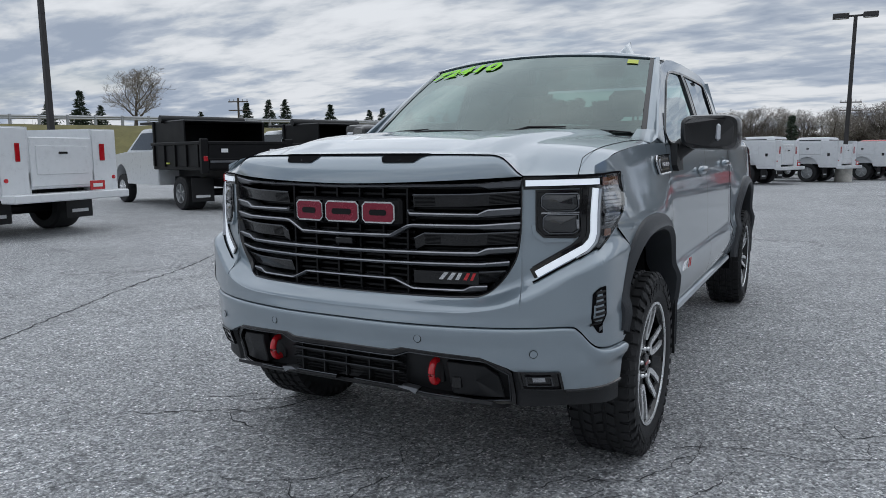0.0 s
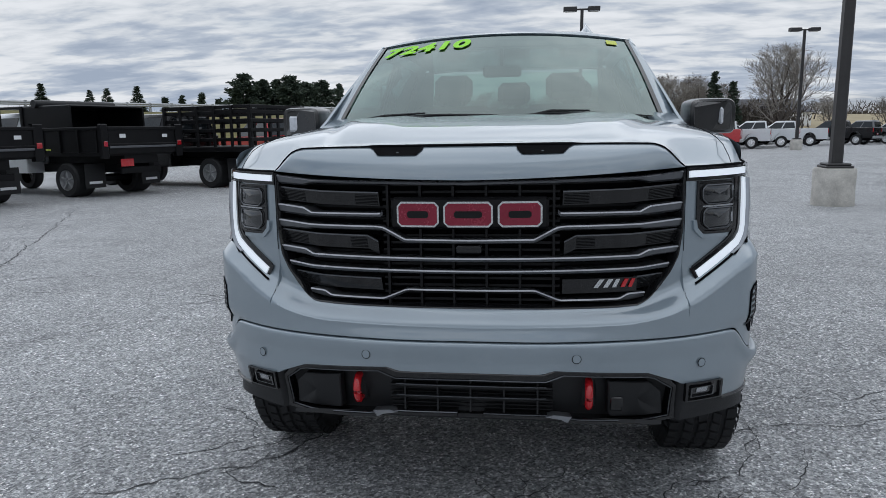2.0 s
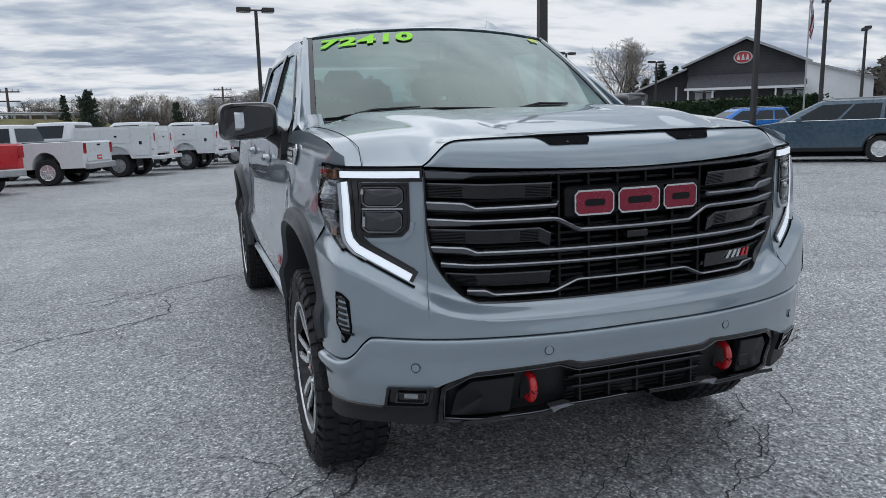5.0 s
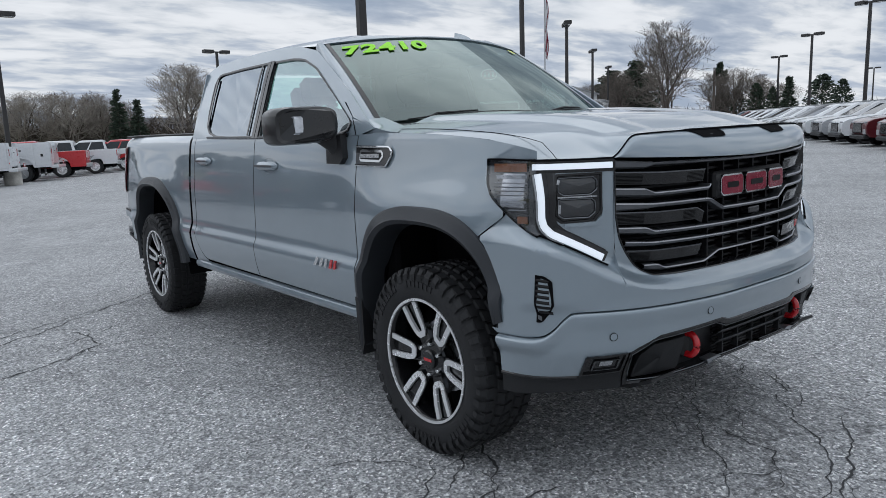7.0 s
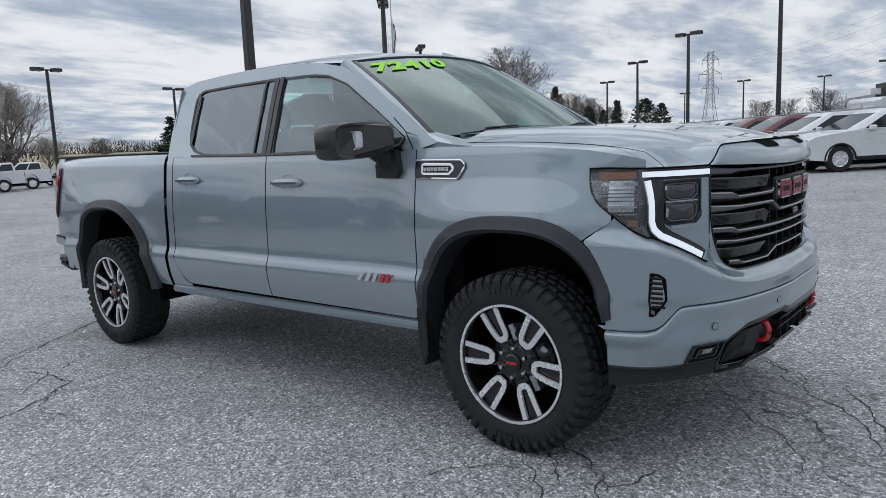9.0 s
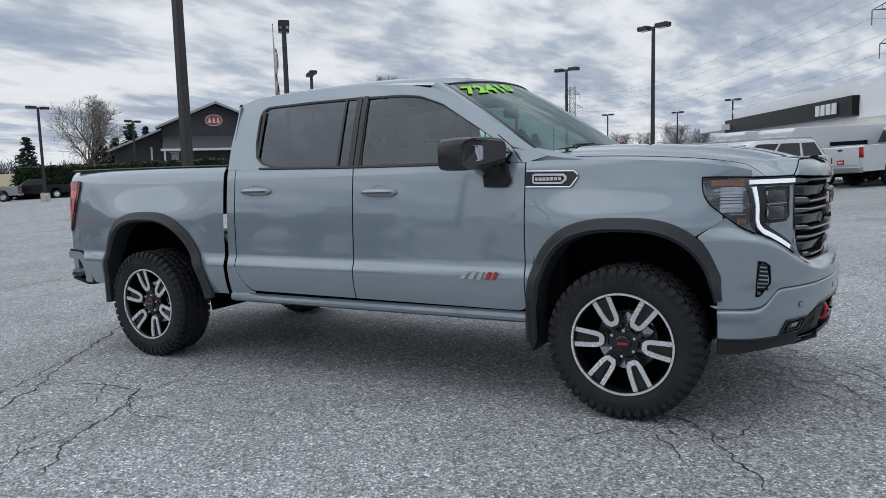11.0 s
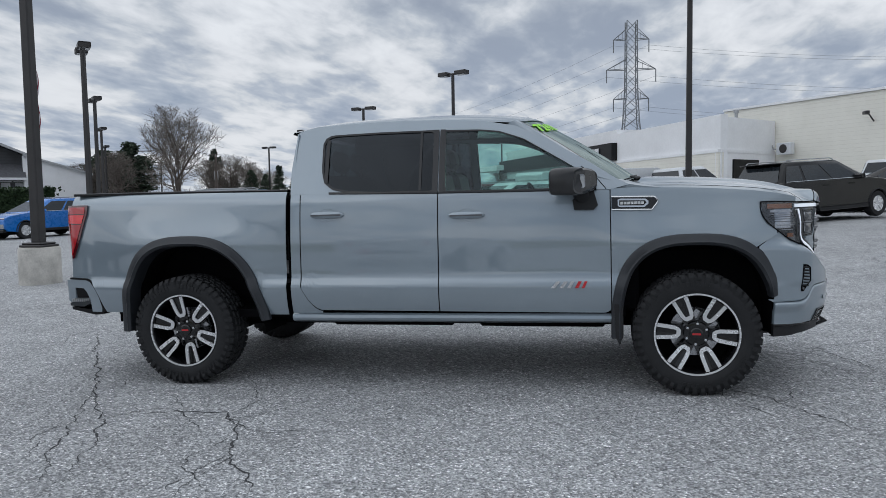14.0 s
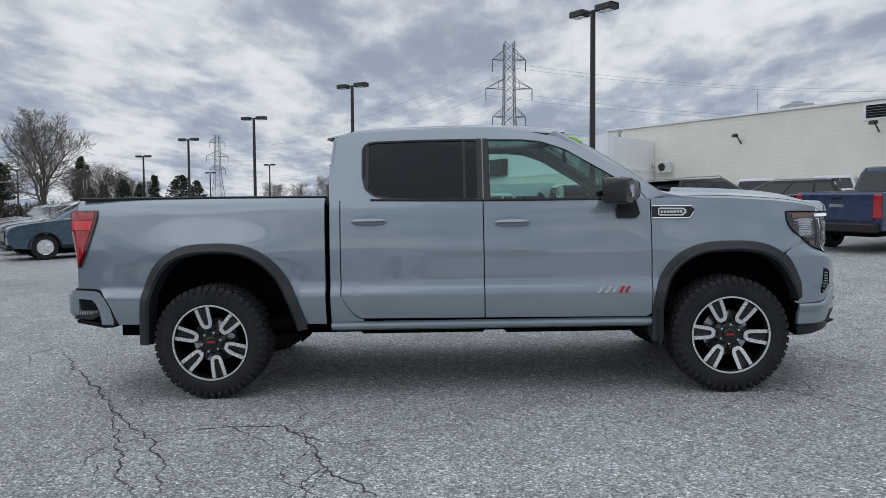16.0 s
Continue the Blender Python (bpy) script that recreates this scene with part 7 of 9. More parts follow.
def glasshouse(car, low, top, half_low, half_top, z0, z1, paint, glass_spans, name="cabin"):
    """The cab over the belt line; low and top are its lengths (x back, x front) at z0 and z1."""
    P = lambda f, e, s: (lerp(lerp(low[0], low[1], e), lerp(top[0], top[1], e), f), s * lerp(half_low, half_top, f), lerp(z0, z1, f))
    mb = Mesh()
    def rounded(f, shrink):
        pts = []
        for a, b in (((0, -1), (1, -1)), ((1, -1), (1, 1)), ((1, 1), (0, 1)), ((0, 1), (0, -1))):
            pa, pb = Vector(P(f, *a)), Vector(P(f, *b))
            for t in (0.06, 0.5, 0.94):
                q = pa.lerp(pb, t)
                pts.append(q)
        cx = sum(p.x for p in pts) / len(pts)
        return [(cx + (p.x - cx) * (1 - shrink), p.y * (1 - shrink), p.z) for p in pts]
    rows = [rounded(0, 0), rounded(0.93, 0)]
    r3 = [(x, y, z1 + 0.02) for x, y, z in rounded(1, 0.03)]
    r4 = [(x, y, z1 + 0.045) for x, y, z in rounded(1, 0.16)]
    mb.grid(rows + [r3, r4], close=True)
    mb.face(r4)
    cab = part(name, mb, paint, car, smooth=40)
    # side windows
    for sg in (-1, 1):
        for e0, e1 in glass_spans:
            q = [P(0.08, e0, sg), P(0.08, e1, sg), P(0.86, min(e1, 0.97), sg), P(0.86, max(e0, 0.03), sg)]
            part("side_window", Mesh().face([(x, y + sg * 0.008, z) for x, y, z in q]), far_glass, cab, smooth=0, thick=0.006)
    for e, d, nm in ((1, 1, "windscreen"), (0, -1, "rear_window")):
        q = [P(0.10, e, -0.88), P(0.10, e, 0.88), P(0.86, e, 0.86), P(0.86, e, -0.86)]
        part(nm, Mesh().face([(x + d * 0.012, y, z) for x, y, z in q]), far_glass, cab, smooth=0, thick=0.006)
    return cab


def car_front(car, x, half, z0, z1, mat):
    part("radiator_grille", Mesh().box(x - 0.03, x + 0.015, -half * 0.55, half * 0.55, z0 + 0.25 * (z1 - z0), z0 + 0.86 * (z1 - z0), 0.02), M["gloss_black"], car)
    for sg in (-1, 1):
        part("headlamp", Mesh().box(x - 0.12, x + 0.018, sg * half * 0.60, sg * half * 0.93, z0 + 0.60 * (z1 - z0), z0 + 0.86 * (z1 - z0), 0.02), M["lamp_grey"], car)
    part("front_bumper", Mesh().box(x - 0.10, x + 0.06, -half * 0.94, half * 0.94, z0 - 0.12, z0 + 0.16 * (z1 - z0), 0.04), mat, car)


def car_rear(car, x, half, z0, z1, bumper=True, lampz=(0.45, 0.95), badge=False):
    for sg in (-1, 1):
        part("tail_lamp", Mesh().box(x - 0.018, x + 0.12, sg * half * 0.84, sg * half * 0.985, lerp(z0, z1, lampz[0]), lerp(z0, z1, lampz[1]), 0.015), M["tail"], car)
    if bumper:
        part("rear_bumper", Mesh().box(x - 0.12, x + 0.06, -half * 0.95, half * 0.95, z0 - 0.18, z0 + 0.02, 0.03), M["plastic" if badge else "galv"], car)
    if badge:
        part("badge", Mesh().box(x - 0.022, x, -0.17, 0.17, z0 + 0.36, z0 + 0.43, 0.01), M["bar_edge"], car, "plain chrome badge")
        return
    pl = part("number_plate", Mesh().box(x - 0.03, x, -0.16, 0.16, z0 + 0.10, z0 + 0.25, 0.004), M["red"], car, "red dealer plate")
    part("plate_bar", Mesh().box(x - 0.034, x - 0.029, -0.11, 0.11, z0 + 0.15, z0 + 0.20), M["sign_white"], pl)


def pickup(colour, label, regular=False):
    car = thing("parked_pickup", label, "pickup truck", "pickups parked on the lot")
    p = PAINTS[colour]
    out = [(-1.18, 0.62), (4.62, 0.62), (4.70, 0.80), (4.68, 1.12), (4.58, 1.22), (3.0, 1.34), (2.9, 1.36), (0.95, 1.36), (0.93, 1.34), (-1.16, 1.36), (-1.20, 1.30)]
    part("body", hull(arched(out, (0.0, 3.72), 0.46, 0.52), 1.0), p, car, smooth=30)
    part("bed_opening", Mesh().box(-1.05, 0.80, -0.80, 0.80, 1.30, 1.368), black_steel, car)
    lo = (0.92, 3.20) if not regular else (1.5, 3.20)
    glasshouse(car, lo, (lo[0] + 0.15, 2.45), 0.95, 0.76, 1.34, 1.90, p, ((0.06, 0.46), (0.50, 0.93)) if not regular else ((0.12, 0.90),))
    put_wheels(car, (0.0, 3.72), 0.86, 0.41, 0.28)
    car_front(car, 4.70, 1.0, 0.62, 1.22, M["galv"])
    car_rear(car, -1.20, 1.0, 0.66, 1.34, badge=colour == "navy", lampz=(0.18, 0.95) if colour == "navy" else (0.45, 0.95))
    part("tailgate", Mesh().box(-1.215, -1.19, -0.82, 0.82, 0.72, 1.32, 0.02), p, car)
    part("gate_handle", Mesh().box(-1.232, -1.212, -0.11, 0.11, 1.20, 1.26, 0.008), M["gloss_black"], car)
    part("underside", Mesh().box(-0.9, 4.2, -0.7, 0.7, 0.36, 0.56), M["shadow"], car)
    return car


def suv(colour, label, length=4.75):
    car = thing("parked_suv", label, "suv", "cars parked on the lot")
    p = PAINTS[colour]
    f = length / 4.75
    out = [(-0.95 * f, 0.36), (3.60 * f, 0.36), (3.72 * f, 0.52), (3.74 * f, 0.78), (3.68 * f, 0.92), (3.50 * f, 1.00), (3.10 * f, 1.06), (2.5 * f, 1.13), (0.6, 1.13), (-0.85 * f, 1.14), (-0.96 * f, 1.04), (-1.0 * f, 0.6)]
    part("body", hull(arched(out, (0.0, 2.80 * f), 0.39, 0.32), 0.93), p, car, smooth=30)
    cab = glasshouse(car, (-0.90 * f, 2.66 * f), (-0.58 * f, 1.55 * f), 0.88, 0.70, 1.10, 1.64, p, ((0.05, 0.24), (0.27, 0.54), (0.57, 0.88)))
    part("rear_spoiler", Mesh().box(-0.80 * f, -0.45 * f, -0.62, 0.62, 1.64, 1.675, 0.012), p, cab)
    put_wheels(car, (0.0, 2.80 * f), 0.80, 0.365, 0.24)
    x = 3.74 * f
    part("radiator_grille", Mesh().box(x - 0.06, x + 0.012, -0.50, 0.50, 0.52, 0.86, 0.03), M["gloss_black"], car)
    part("grille_trim", Mesh().box(x - 0.03, x + 0.020, -0.52, 0.52, 0.86, 0.885, 0.008), M["chrome"], car)
    for sg in (-1, 1):
        part("headlamp", Mesh().box(x - 0.28, x - 0.035, sg * 0.56, sg * 0.90, 0.82, 0.92, 0.02), M["lamp_grey"], car)
        part("fog_surround", Mesh().box(x - 0.14, x + 0.002, sg * 0.60, sg * 0.86, 0.46, 0.66, 0.02), M["galv"], car)
    part("front_bumper", Mesh().box(x - 0.16, x + 0.03, -0.86, 0.86, 0.30, 0.44, 0.04), M["plastic"], car)
    car_rear(car, -1.0 * f, 0.92, 0.52, 1.10, bumper=False, lampz=(0.60, 0.92))
    part("lamp_bar", Mesh().box(-1.012 * f, -0.97 * f, -0.76, 0.76, 0.99, 1.03, 0.008), M["chrome"], car)
    part("bumper_trim", Mesh().box(-1.05 * f, -0.93 * f, -0.80, 0.80, 0.50, 0.58, 0.02), M["galv"], car, "silver skid trim")
    part("rear_valance", Mesh().box(-1.03 * f, -0.92 * f, -0.86, 0.86, 0.30, 0.50, 0.03), M["plastic"], car)
    for sg in (-1, 1):
        part("roof_rail", Mesh().tube([(-0.5, sg * 0.66, 1.68), (-0.4, sg * 0.67, 1.73), (1.2, sg * 0.67, 1.73), (1.35, sg * 0.66, 1.68)], 0.016, 6), M["galv"], car)
        part("door_mirror", Mesh().box(1.90, 2.05, sg * 0.90, sg * 1.08, 1.10, 1.24, 0.03), p, car)
        part("sill", Mesh().box(0.42, 2.38, sg * 0.90, sg * 0.945, 0.30, 0.42, 0.02), M["plastic"], car)
        part("window_trim", Mesh().tube([(-0.70 * f, sg * 0.905, 1.145), (2.30 * f, sg * 0.905, 1.145)], 0.012, 6), M["chrome"], car)
        for q in (0.62, 1.62):
            part("door_handle", Mesh().box(q, q + 0.20, sg * 0.92, sg * 0.945, 0.98, 1.01, 0.008), p, car)
        for ax in (0.0, 2.80 * f):
            arc = [(ax + 0.42 * math.cos(radians(a)), sg * 0.925, 0.34 + 0.44 * math.sin(radians(a))) for a in steps(180, 0, 14)]
            part("arch_cladding", Mesh().tube(arc, 0.026, 6), M["plastic"], car)
    part("underside", Mesh().box(-0.8, 3.4, -0.7, 0.7, 0.2, 0.4), M["shadow"], car)
    return car


def cargo_van(label):
    car = thing("cargo_van", label, "van", "white vans by the showroom")
    p = PAINTS["white"]
    out = [(-1.35, 0.5), (4.10, 0.5), (4.25, 0.7), (4.22, 1.05), (4.05, 1.20), (3.45, 1.30), (2.75, 2.05), (2.6, 2.10), (-1.25, 2.12), (-1.36, 2.0)]
    part("body", hull(arched(out, (0.0, 3.43), 0.42, 0.46), 1.0), p, car, smooth=30)
    for sg in (-1, 1):
        q = [(2.55, 1.35), (3.38, 1.33), (2.80, 1.92), (2.55, 1.92)]
        part("side_window", Mesh().prism(q, lambda a, b, d: (a, sg * d, b), 0.99, 1.004), far_glass, car, smooth=0)
        part("lettering_bar", Mesh().box(0.1, 1.6, sg * 1.0, sg * 1.006, 1.42, 1.56), black_steel, car, smooth=0)
        part("rear_door", Mesh().box(-1.375, -1.35, sg * 0.02, sg * 0.86, 0.66, 1.98, 0.02), p, car)
        part("rear_window", Mesh().box(-1.382, -1.372, sg * 0.12, sg * 0.72, 1.40, 1.86, 0.02), M["sign_white"], car)
    q = [(-0.88, 3.44, 1.36), (0.88, 3.44, 1.36), (0.80, 2.80, 2.0), (-0.80, 2.80, 2.0)]
    part("windscreen", Mesh().face([(b + 0.02, a, c + 0.02) for a, b, c in q]), far_glass, car, smooth=0, thick=0.006)
    put_wheels(car, (0.0, 3.43), 0.86, 0.38, 0.25)
    car_front(car, 4.25, 1.0, 0.55, 1.15, M["plastic"])
    car_rear(car, -1.36, 1.0, 0.62, 1.9, lampz=(0.10, 0.42))
    part("underside", Mesh().box(-1.1, 3.9, -0.7, 0.7, 0.3, 0.55), M["shadow"], car)
    return car


def chassis_cab(car, p, flap_word=True):
    """Bonnet and regular cab of a work truck, with frame, duals and mud flaps."""
    out = [(1.55, 0.62), (5.10, 0.62), (5.20, 0.80), (5.18, 1.22), (5.05, 1.34), (3.75, 1.44), (1.6, 1.46), (1.55, 1.40)]
    part("cab_body", hull(arched(out, (4.15,), 0.47, 0.56), 1.0), p, car, smooth=30)
    glasshouse(car, (1.56, 3.85), (1.66, 3.10), 0.96, 0.78, 1.44, 2.02, p, ((0.20, 0.86),))
    put_wheels(car, (0.0, 4.15), 0.86, 0.41, 0.25, dual_rear=True)
    car_front(car, 5.20, 1.0, 0.66, 1.32, M["galv"])
    part("chassis", Mesh().box(-1.1, 2.0, -0.55, -0.40, 0.58, 0.78).box(-1.1, 2.0, 0.40, 0.55, 0.58, 0.78).box(-0.1, 0.1, -0.8, 0.8, 0.32, 0.5, 0.05), black_steel, car)
    part("fuel_tank", Mesh().box(0.9, 1.9, -0.85, -0.45, 0.48, 0.78, 0.05), black_steel, car)
    for sg in (-1, 1):
        fl = part("mud_flap", Mesh().box(-0.66, -0.645, sg * 0.55, sg * 1.12, 0.22, 0.80, 0.005), M["plastic"], car)
        part("flap_bar", Mesh().box(-0.672, -0.665, sg * 0.66, sg * 1.02, 0.32, 0.38), M["sign_white"], fl, smooth=0)


def service_truck(label):
    car = thing("service_truck", label, "service truck", "white service trucks in a row")
    p = PAINTS["white"]
    chassis_cab(car, p)
    b = part("service_body", Mesh().box(-1.25, 1.48, -1.02, 1.02, 0.80, 1.10, 0.02), p, car)
    for sg in (-1, 1):
        out = [(-1.25, 0.66), (-0.52, 0.66)] + [(0.50 * math.cos(radians(a)), 0.62 + 0.50 * math.sin(radians(a))) for a in steps(170, 10, 8)] + [(0.52, 0.66), (1.48, 0.66), (1.48, 1.82), (-1.25, 1.82)]
        s = part("side_locker", Mesh().prism(out, lambda x, z, d: (x, sg * d, z), 0.62, 1.18), p, b, smooth=20)
        for x0, x1, z0, z1 in ((-1.20, -0.58, 0.76, 1.76), (-0.52, 0.50, 1.22, 1.76), (0.56, 1.42, 0.76, 1.76)):
            part("locker_door", Mesh().box(x0, x1, sg * 1.178, sg * 1.196, z0, z1, 0.012), p, s)
            part("locker_latch", Mesh().box((x0 + x1) / 2 - 0.05, (x0 + x1) / 2 + 0.05, sg * 1.195, sg * 1.21, z0 + 0.40 * (z1 - z0), z0 + 0.52 * (z1 - z0), 0.005), M["gloss_black"], s)
        part("locker_rear", Mesh().box(-1.27, -1.25, sg * 0.66, sg * 1.16, 0.72, 1.80, 0.01), p, s)
        part("tail_lamp", Mesh().box(-1.285, -1.268, sg * 0.80, sg * 0.89, 1.26, 1.56, 0.008), M["tail"], s)
        part("marker_lamp", Mesh().tube([(-1.285, sg * 1.08, 0.96), (-1.265, sg * 1.08, 0.96)], 0.035, 12), M["red"], s)
    gate = part("tailgate", Mesh().box(-1.275, -1.235, -0.62, 0.62, 0.84, 1.66, 0.015), p, b)
    part("gate_panel", Mesh().box(-1.290, -1.272, -0.52, 0.52, 1.04, 1.52, 0.02), p, gate)
    part("gate_handle", Mesh().box(-1.31, -1.288, -0.09, 0.09, 1.38, 1.42, 0.008), M["gloss_black"], gate)
    part("step_bumper", Mesh().box(-1.55, -1.22, -1.17, 1.17, 0.60, 0.74, 0.02), p, b)
    part("number_plate", Mesh().box(-1.562, -1.548, -0.60, -0.28, 0.76, 0.92, 0.004), M["red"], b, "red dealer plate")
    part("plate_bar", Mesh().box(-1.567, -1.561, -0.54, -0.34, 0.81, 0.87), M["sign_white"], b)
    return car


def dump_truck(label):
    car = thing("dump_truck", label, "dump truck", "black dump trucks in a row")
    chassis_cab(car, PAINTS["white"])
    k = black_steel
    b = part("dump_floor", Mesh().box(-1.35, 1.45, -1.15, 1.15, 0.98, 1.10, 0.02).box(-1.3, 1.4, -0.5, 0.5, 0.78, 0.98), k, car)
    for sg in (-1, 1):
        s = part("dump_side", Mesh().box(-1.35, 1.45, sg * 1.08, sg * 1.16, 1.06, 1.62, 0.015), k, b)
        for x in steps(-1.2, 1.3, 4):
            part("side_rib", Mesh().box(x - 0.04, x + 0.04, sg * 1.15, sg * 1.20, 1.06, 1.60, 0.01), k, s)
        part("side_rail", Mesh().box(-1.38, 1.46, sg * 1.06, sg * 1.20, 1.58, 1.66, 0.015), k, s)
        part("upper_board", Mesh().box(-0.30, 1.50, sg * 1.04, sg * 1.08, 1.62, 2.16, 0.01), k, s)
        part("marker_lamp", Mesh().box(0.4, 0.52, sg * 1.165, sg * 1.21, 1.12, 1.16), M["sticker"], s)
        part("rear_post", Mesh().box(-1.44, -1.30, sg * 1.02, sg * 1.20, 0.92, 1.72, 0.02), k, b)
        part("tail_lamp", Mesh().box(-1.46, -1.435, sg * 1.06, sg * 1.16, 1.20, 1.32, 0.01), M["tail"], b)
    g = part("tailgate", Mesh().box(-1.42, -1.36, -1.02, 1.02, 1.02, 1.64, 0.015), k, b)
    part("gate_rail", Mesh().box(-1.45, -1.40, -1.04, 1.04, 1.58, 1.66, 0.012).box(-1.45, -1.40, -1.04, 1.04, 1.22, 1.27, 0.012), k, g)
    part("gate_mark", Mesh().box(-1.455, -1.448, 0.55, 0.72, 1.40, 1.49), M["sign_white"], g)
    part("gate_mark", Mesh().box(-1.455, -1.448, -0.72, -0.56, 1.40, 1.48), M["sign_white"], g)
    part("gate_band", Mesh().box(-1.452, -1.42, -1.0, 1.0, 1.16, 1.215, 0.01), M["bar"], g)
    hb = part("headboard", Mesh().box(1.40, 1.50, -1.12, 1.12, 1.0, 2.20, 0.02).box(1.40, 2.30, -1.12, 1.12, 2.14, 2.20, 0.02), k, b)
    part("tarp_roll", Mesh().tube([(0.9, -1.15, 2.24), (0.9, 1.15, 2.24)], 0.10, 12).box(-0.30, 1.5, -1.08, 1.08, 2.14, 2.20, 0.03), M["plastic"], b, "rolled black tarpaulin")
    part("hitch_frame", Mesh().box(-1.30, -1.18, -0.6, 0.6, 0.55, 0.70, 0.02), k, b)
    part("number_plate", Mesh().box(-1.32, -1.30, 0.25, 0.62, 0.72, 0.90, 0.004), M["red"], b, "red dealer plate")
    return car


def stake_truck(label):
    car = thing("stake_truck", label, "stake truck")
    chassis_cab(car, PAINTS["black"])
    k = black_steel
    b = part("flat_bed", Mesh().box(-1.55, 1.55, -1.20, 1.20, 0.98, 1.12, 0.02).box(-1.4, 1.4, -0.5, 0.5, 0.8, 0.98), k, car)
    for sg in (-1, 1):
        for x in steps(-1.50, 1.50, 5):
            part("stake", Mesh().box(x - 0.04, x + 0.04, sg * 1.13, sg * 1.19, 1.10, 2.20, 0.01), k, b)
        for z in (1.30, 1.55, 1.80, 2.02, 2.16):
            part("rack_board", Mesh().box(-1.55, 1.55, sg * 1.10, sg * 1.135, z - 0.045, z + 0.045, 0.008), k, b)
        part("tail_lamp", Mesh().box(-1.57, -1.545, sg * 0.9, sg * 1.05, 1.0, 1.10, 0.008), M["tail"], b)
    for x in (-1.52, 1.52):
        for y in steps(-1.1, 1.1, 4):
            part("stake", Mesh().box(x - 0.03, x + 0.03, y - 0.04, y + 0.04, 1.10, 2.20, 0.01), k, b)
        for z in (1.30, 1.55, 1.80, 2.02, 2.16):
            part("rack_board", Mesh().box(x - 0.05, x - 0.02, -1.18, 1.18, z - 0.045, z + 0.045, 0.008), k, b)
    part("hitch_frame", Mesh().box(-1.45, -1.30, -0.6, 0.6, 0.55, 0.72, 0.02), k, b)
    part("number_plate", Mesh().box(-1.47, -1.45, 0.25, 0.62, 0.72, 0.90, 0.004), M["red"], b, "red dealer plate")
    return car


def stand(x, y, az):
    """On the lot at x, y, heading az degrees from +y towards +x."""
    a = radians(az)
    h = Vector((math.sin(a), math.cos(a), 0))
    dzh = ground_z(x + h.x, y + h.y) - ground_z(x, y)
    l = Vector((-h.y, h.x, 0))
    dzl = ground_z(x + l.x, y + l.y) - ground_z(x, y)
    f = Vector((h.x, h.y, dzh)).normalized()
    s = Vector((l.x, l.y, dzl)).normalized()
    u = f.cross(s).normalized()
    s = u.cross(f)
    m = Matrix(((f.x, s.x, u.x, x), (f.y, s.y, u.y, y), (f.z, s.z, u.z, ground_z(x, y)), (0, 0, 0, 1)))
    return m


FIRST = {}


def park(kind, colour, x, y, az, label=""):
    key = (kind, colour)
    if key not in FIRST:
        makers = {"pickup": lambda: pickup(colour, label), "suv": lambda: suv(colour, label), "van": lambda: cargo_van(label), "service": lambda: service_truck(label),
                  "dump": lambda: dump_truck(label), "stake": lambda: stake_truck(label)}
        FIRST[key] = makers[kind]()
        FIRST[key].matrix_world = stand(x, y, az)
        return FIRST[key]
    return copy_thing(FIRST[key], stand(x, y, az))


WHITE_SVC = "white service truck with side lockers and black mud flaps"
A = -72
park("service", "white", -11.2, 4.5, -97, WHITE_SVC)
park("dump", "black", -12.15, 10.5, A, "white-cabbed dump truck with a black steel body and rolled tarp")
park("dump", "black", -10.75, 13.9, A)
park("stake", "black", -8.45, 16.7, A, "black stake-bed truck with high slatted racks")
park("pickup", "red", -7.3, 19.6, -50, "bright red pickup truck parked in the row")
park("pickup", "white", -5.4, 23.5, A, "white pickup truck parked in the row")
for x, y in ((-3.6, 27.0), (-1.3, 30.6), (0.9, 34.2), (3.1, 37.6)):
    park("service", "white", x, y, A)
for x, y, c in ((5.3, 40.6, "red"), (7.5, 43.2, "white"), (9.8, 45.8, "white"), (12.2, 48.4, "red"), (14.8, 50.8, "white"), (17.6, 53.6, "white"), (20.6, 56.6, "white")):
    park("pickup", c, x, y, A)
for x, y, c, lab in ((25.2, 59.0, "black", "black pickup truck parked in the far row"), (28.7, 62.0, "grey", "dark grey pickup truck parked in the far row"), (32.8, 65.4, "silver", "silver pickup truck parked in the far row"), (38.3, 66.4, "black", "")):
    park("pickup", c, x, y, -50, lab)
# second rank behind the service trucks
for i, c in enumerate(("white", "grey", "black", "white", "silver", "black", "white", "red", "grey", "white")):
    park("suv", c, -4.5 + 2.75 * i, 44.5 + 2.9 * i, -62 + 180, {"white": "white suv parked in a row of cars", "grey": "grey suv parked in a row of cars", "black": "black suv parked in a row of cars", "silver": "silver suv parked in a row of cars", "red": "red suv parked in a row of cars"}[c])
# long rank of new cars, noses to the lane
cols = ("white", "white", "maroon", "maroon", "white", "silver", "white", "white", "grey", "white", "white", "black", "white", "white", "silver", "white", "maroon", "teal")
for i, c in enumerate(cols):
    park("suv", c, 21.15 + 2.32 * i, 1.1 + 1.86 * i, -39, {"maroon": "dark red suv parked in the long rank", "teal": "slate blue suv parked in the rank"}.get(c, ""))
for i, c in enumerate(("teal", "white", "grey", "white", "silver", "white", "grey", "white")):
    SURVEYED.add(park("suv", c, 16.6 + 2.56 * i, 12.2 + 1.74 * i, -39).name)
for x, y, c in ((66.0, 53.2, "white"), (67.9, 51.2, "black"), (63.4, 54.6, "grey")):
    SURVEYED.add(park("suv", c, x, y, -110).name)
park("suv", "blue", 23.5, 24.5, -75, "vivid blue compact suv on the open lot")
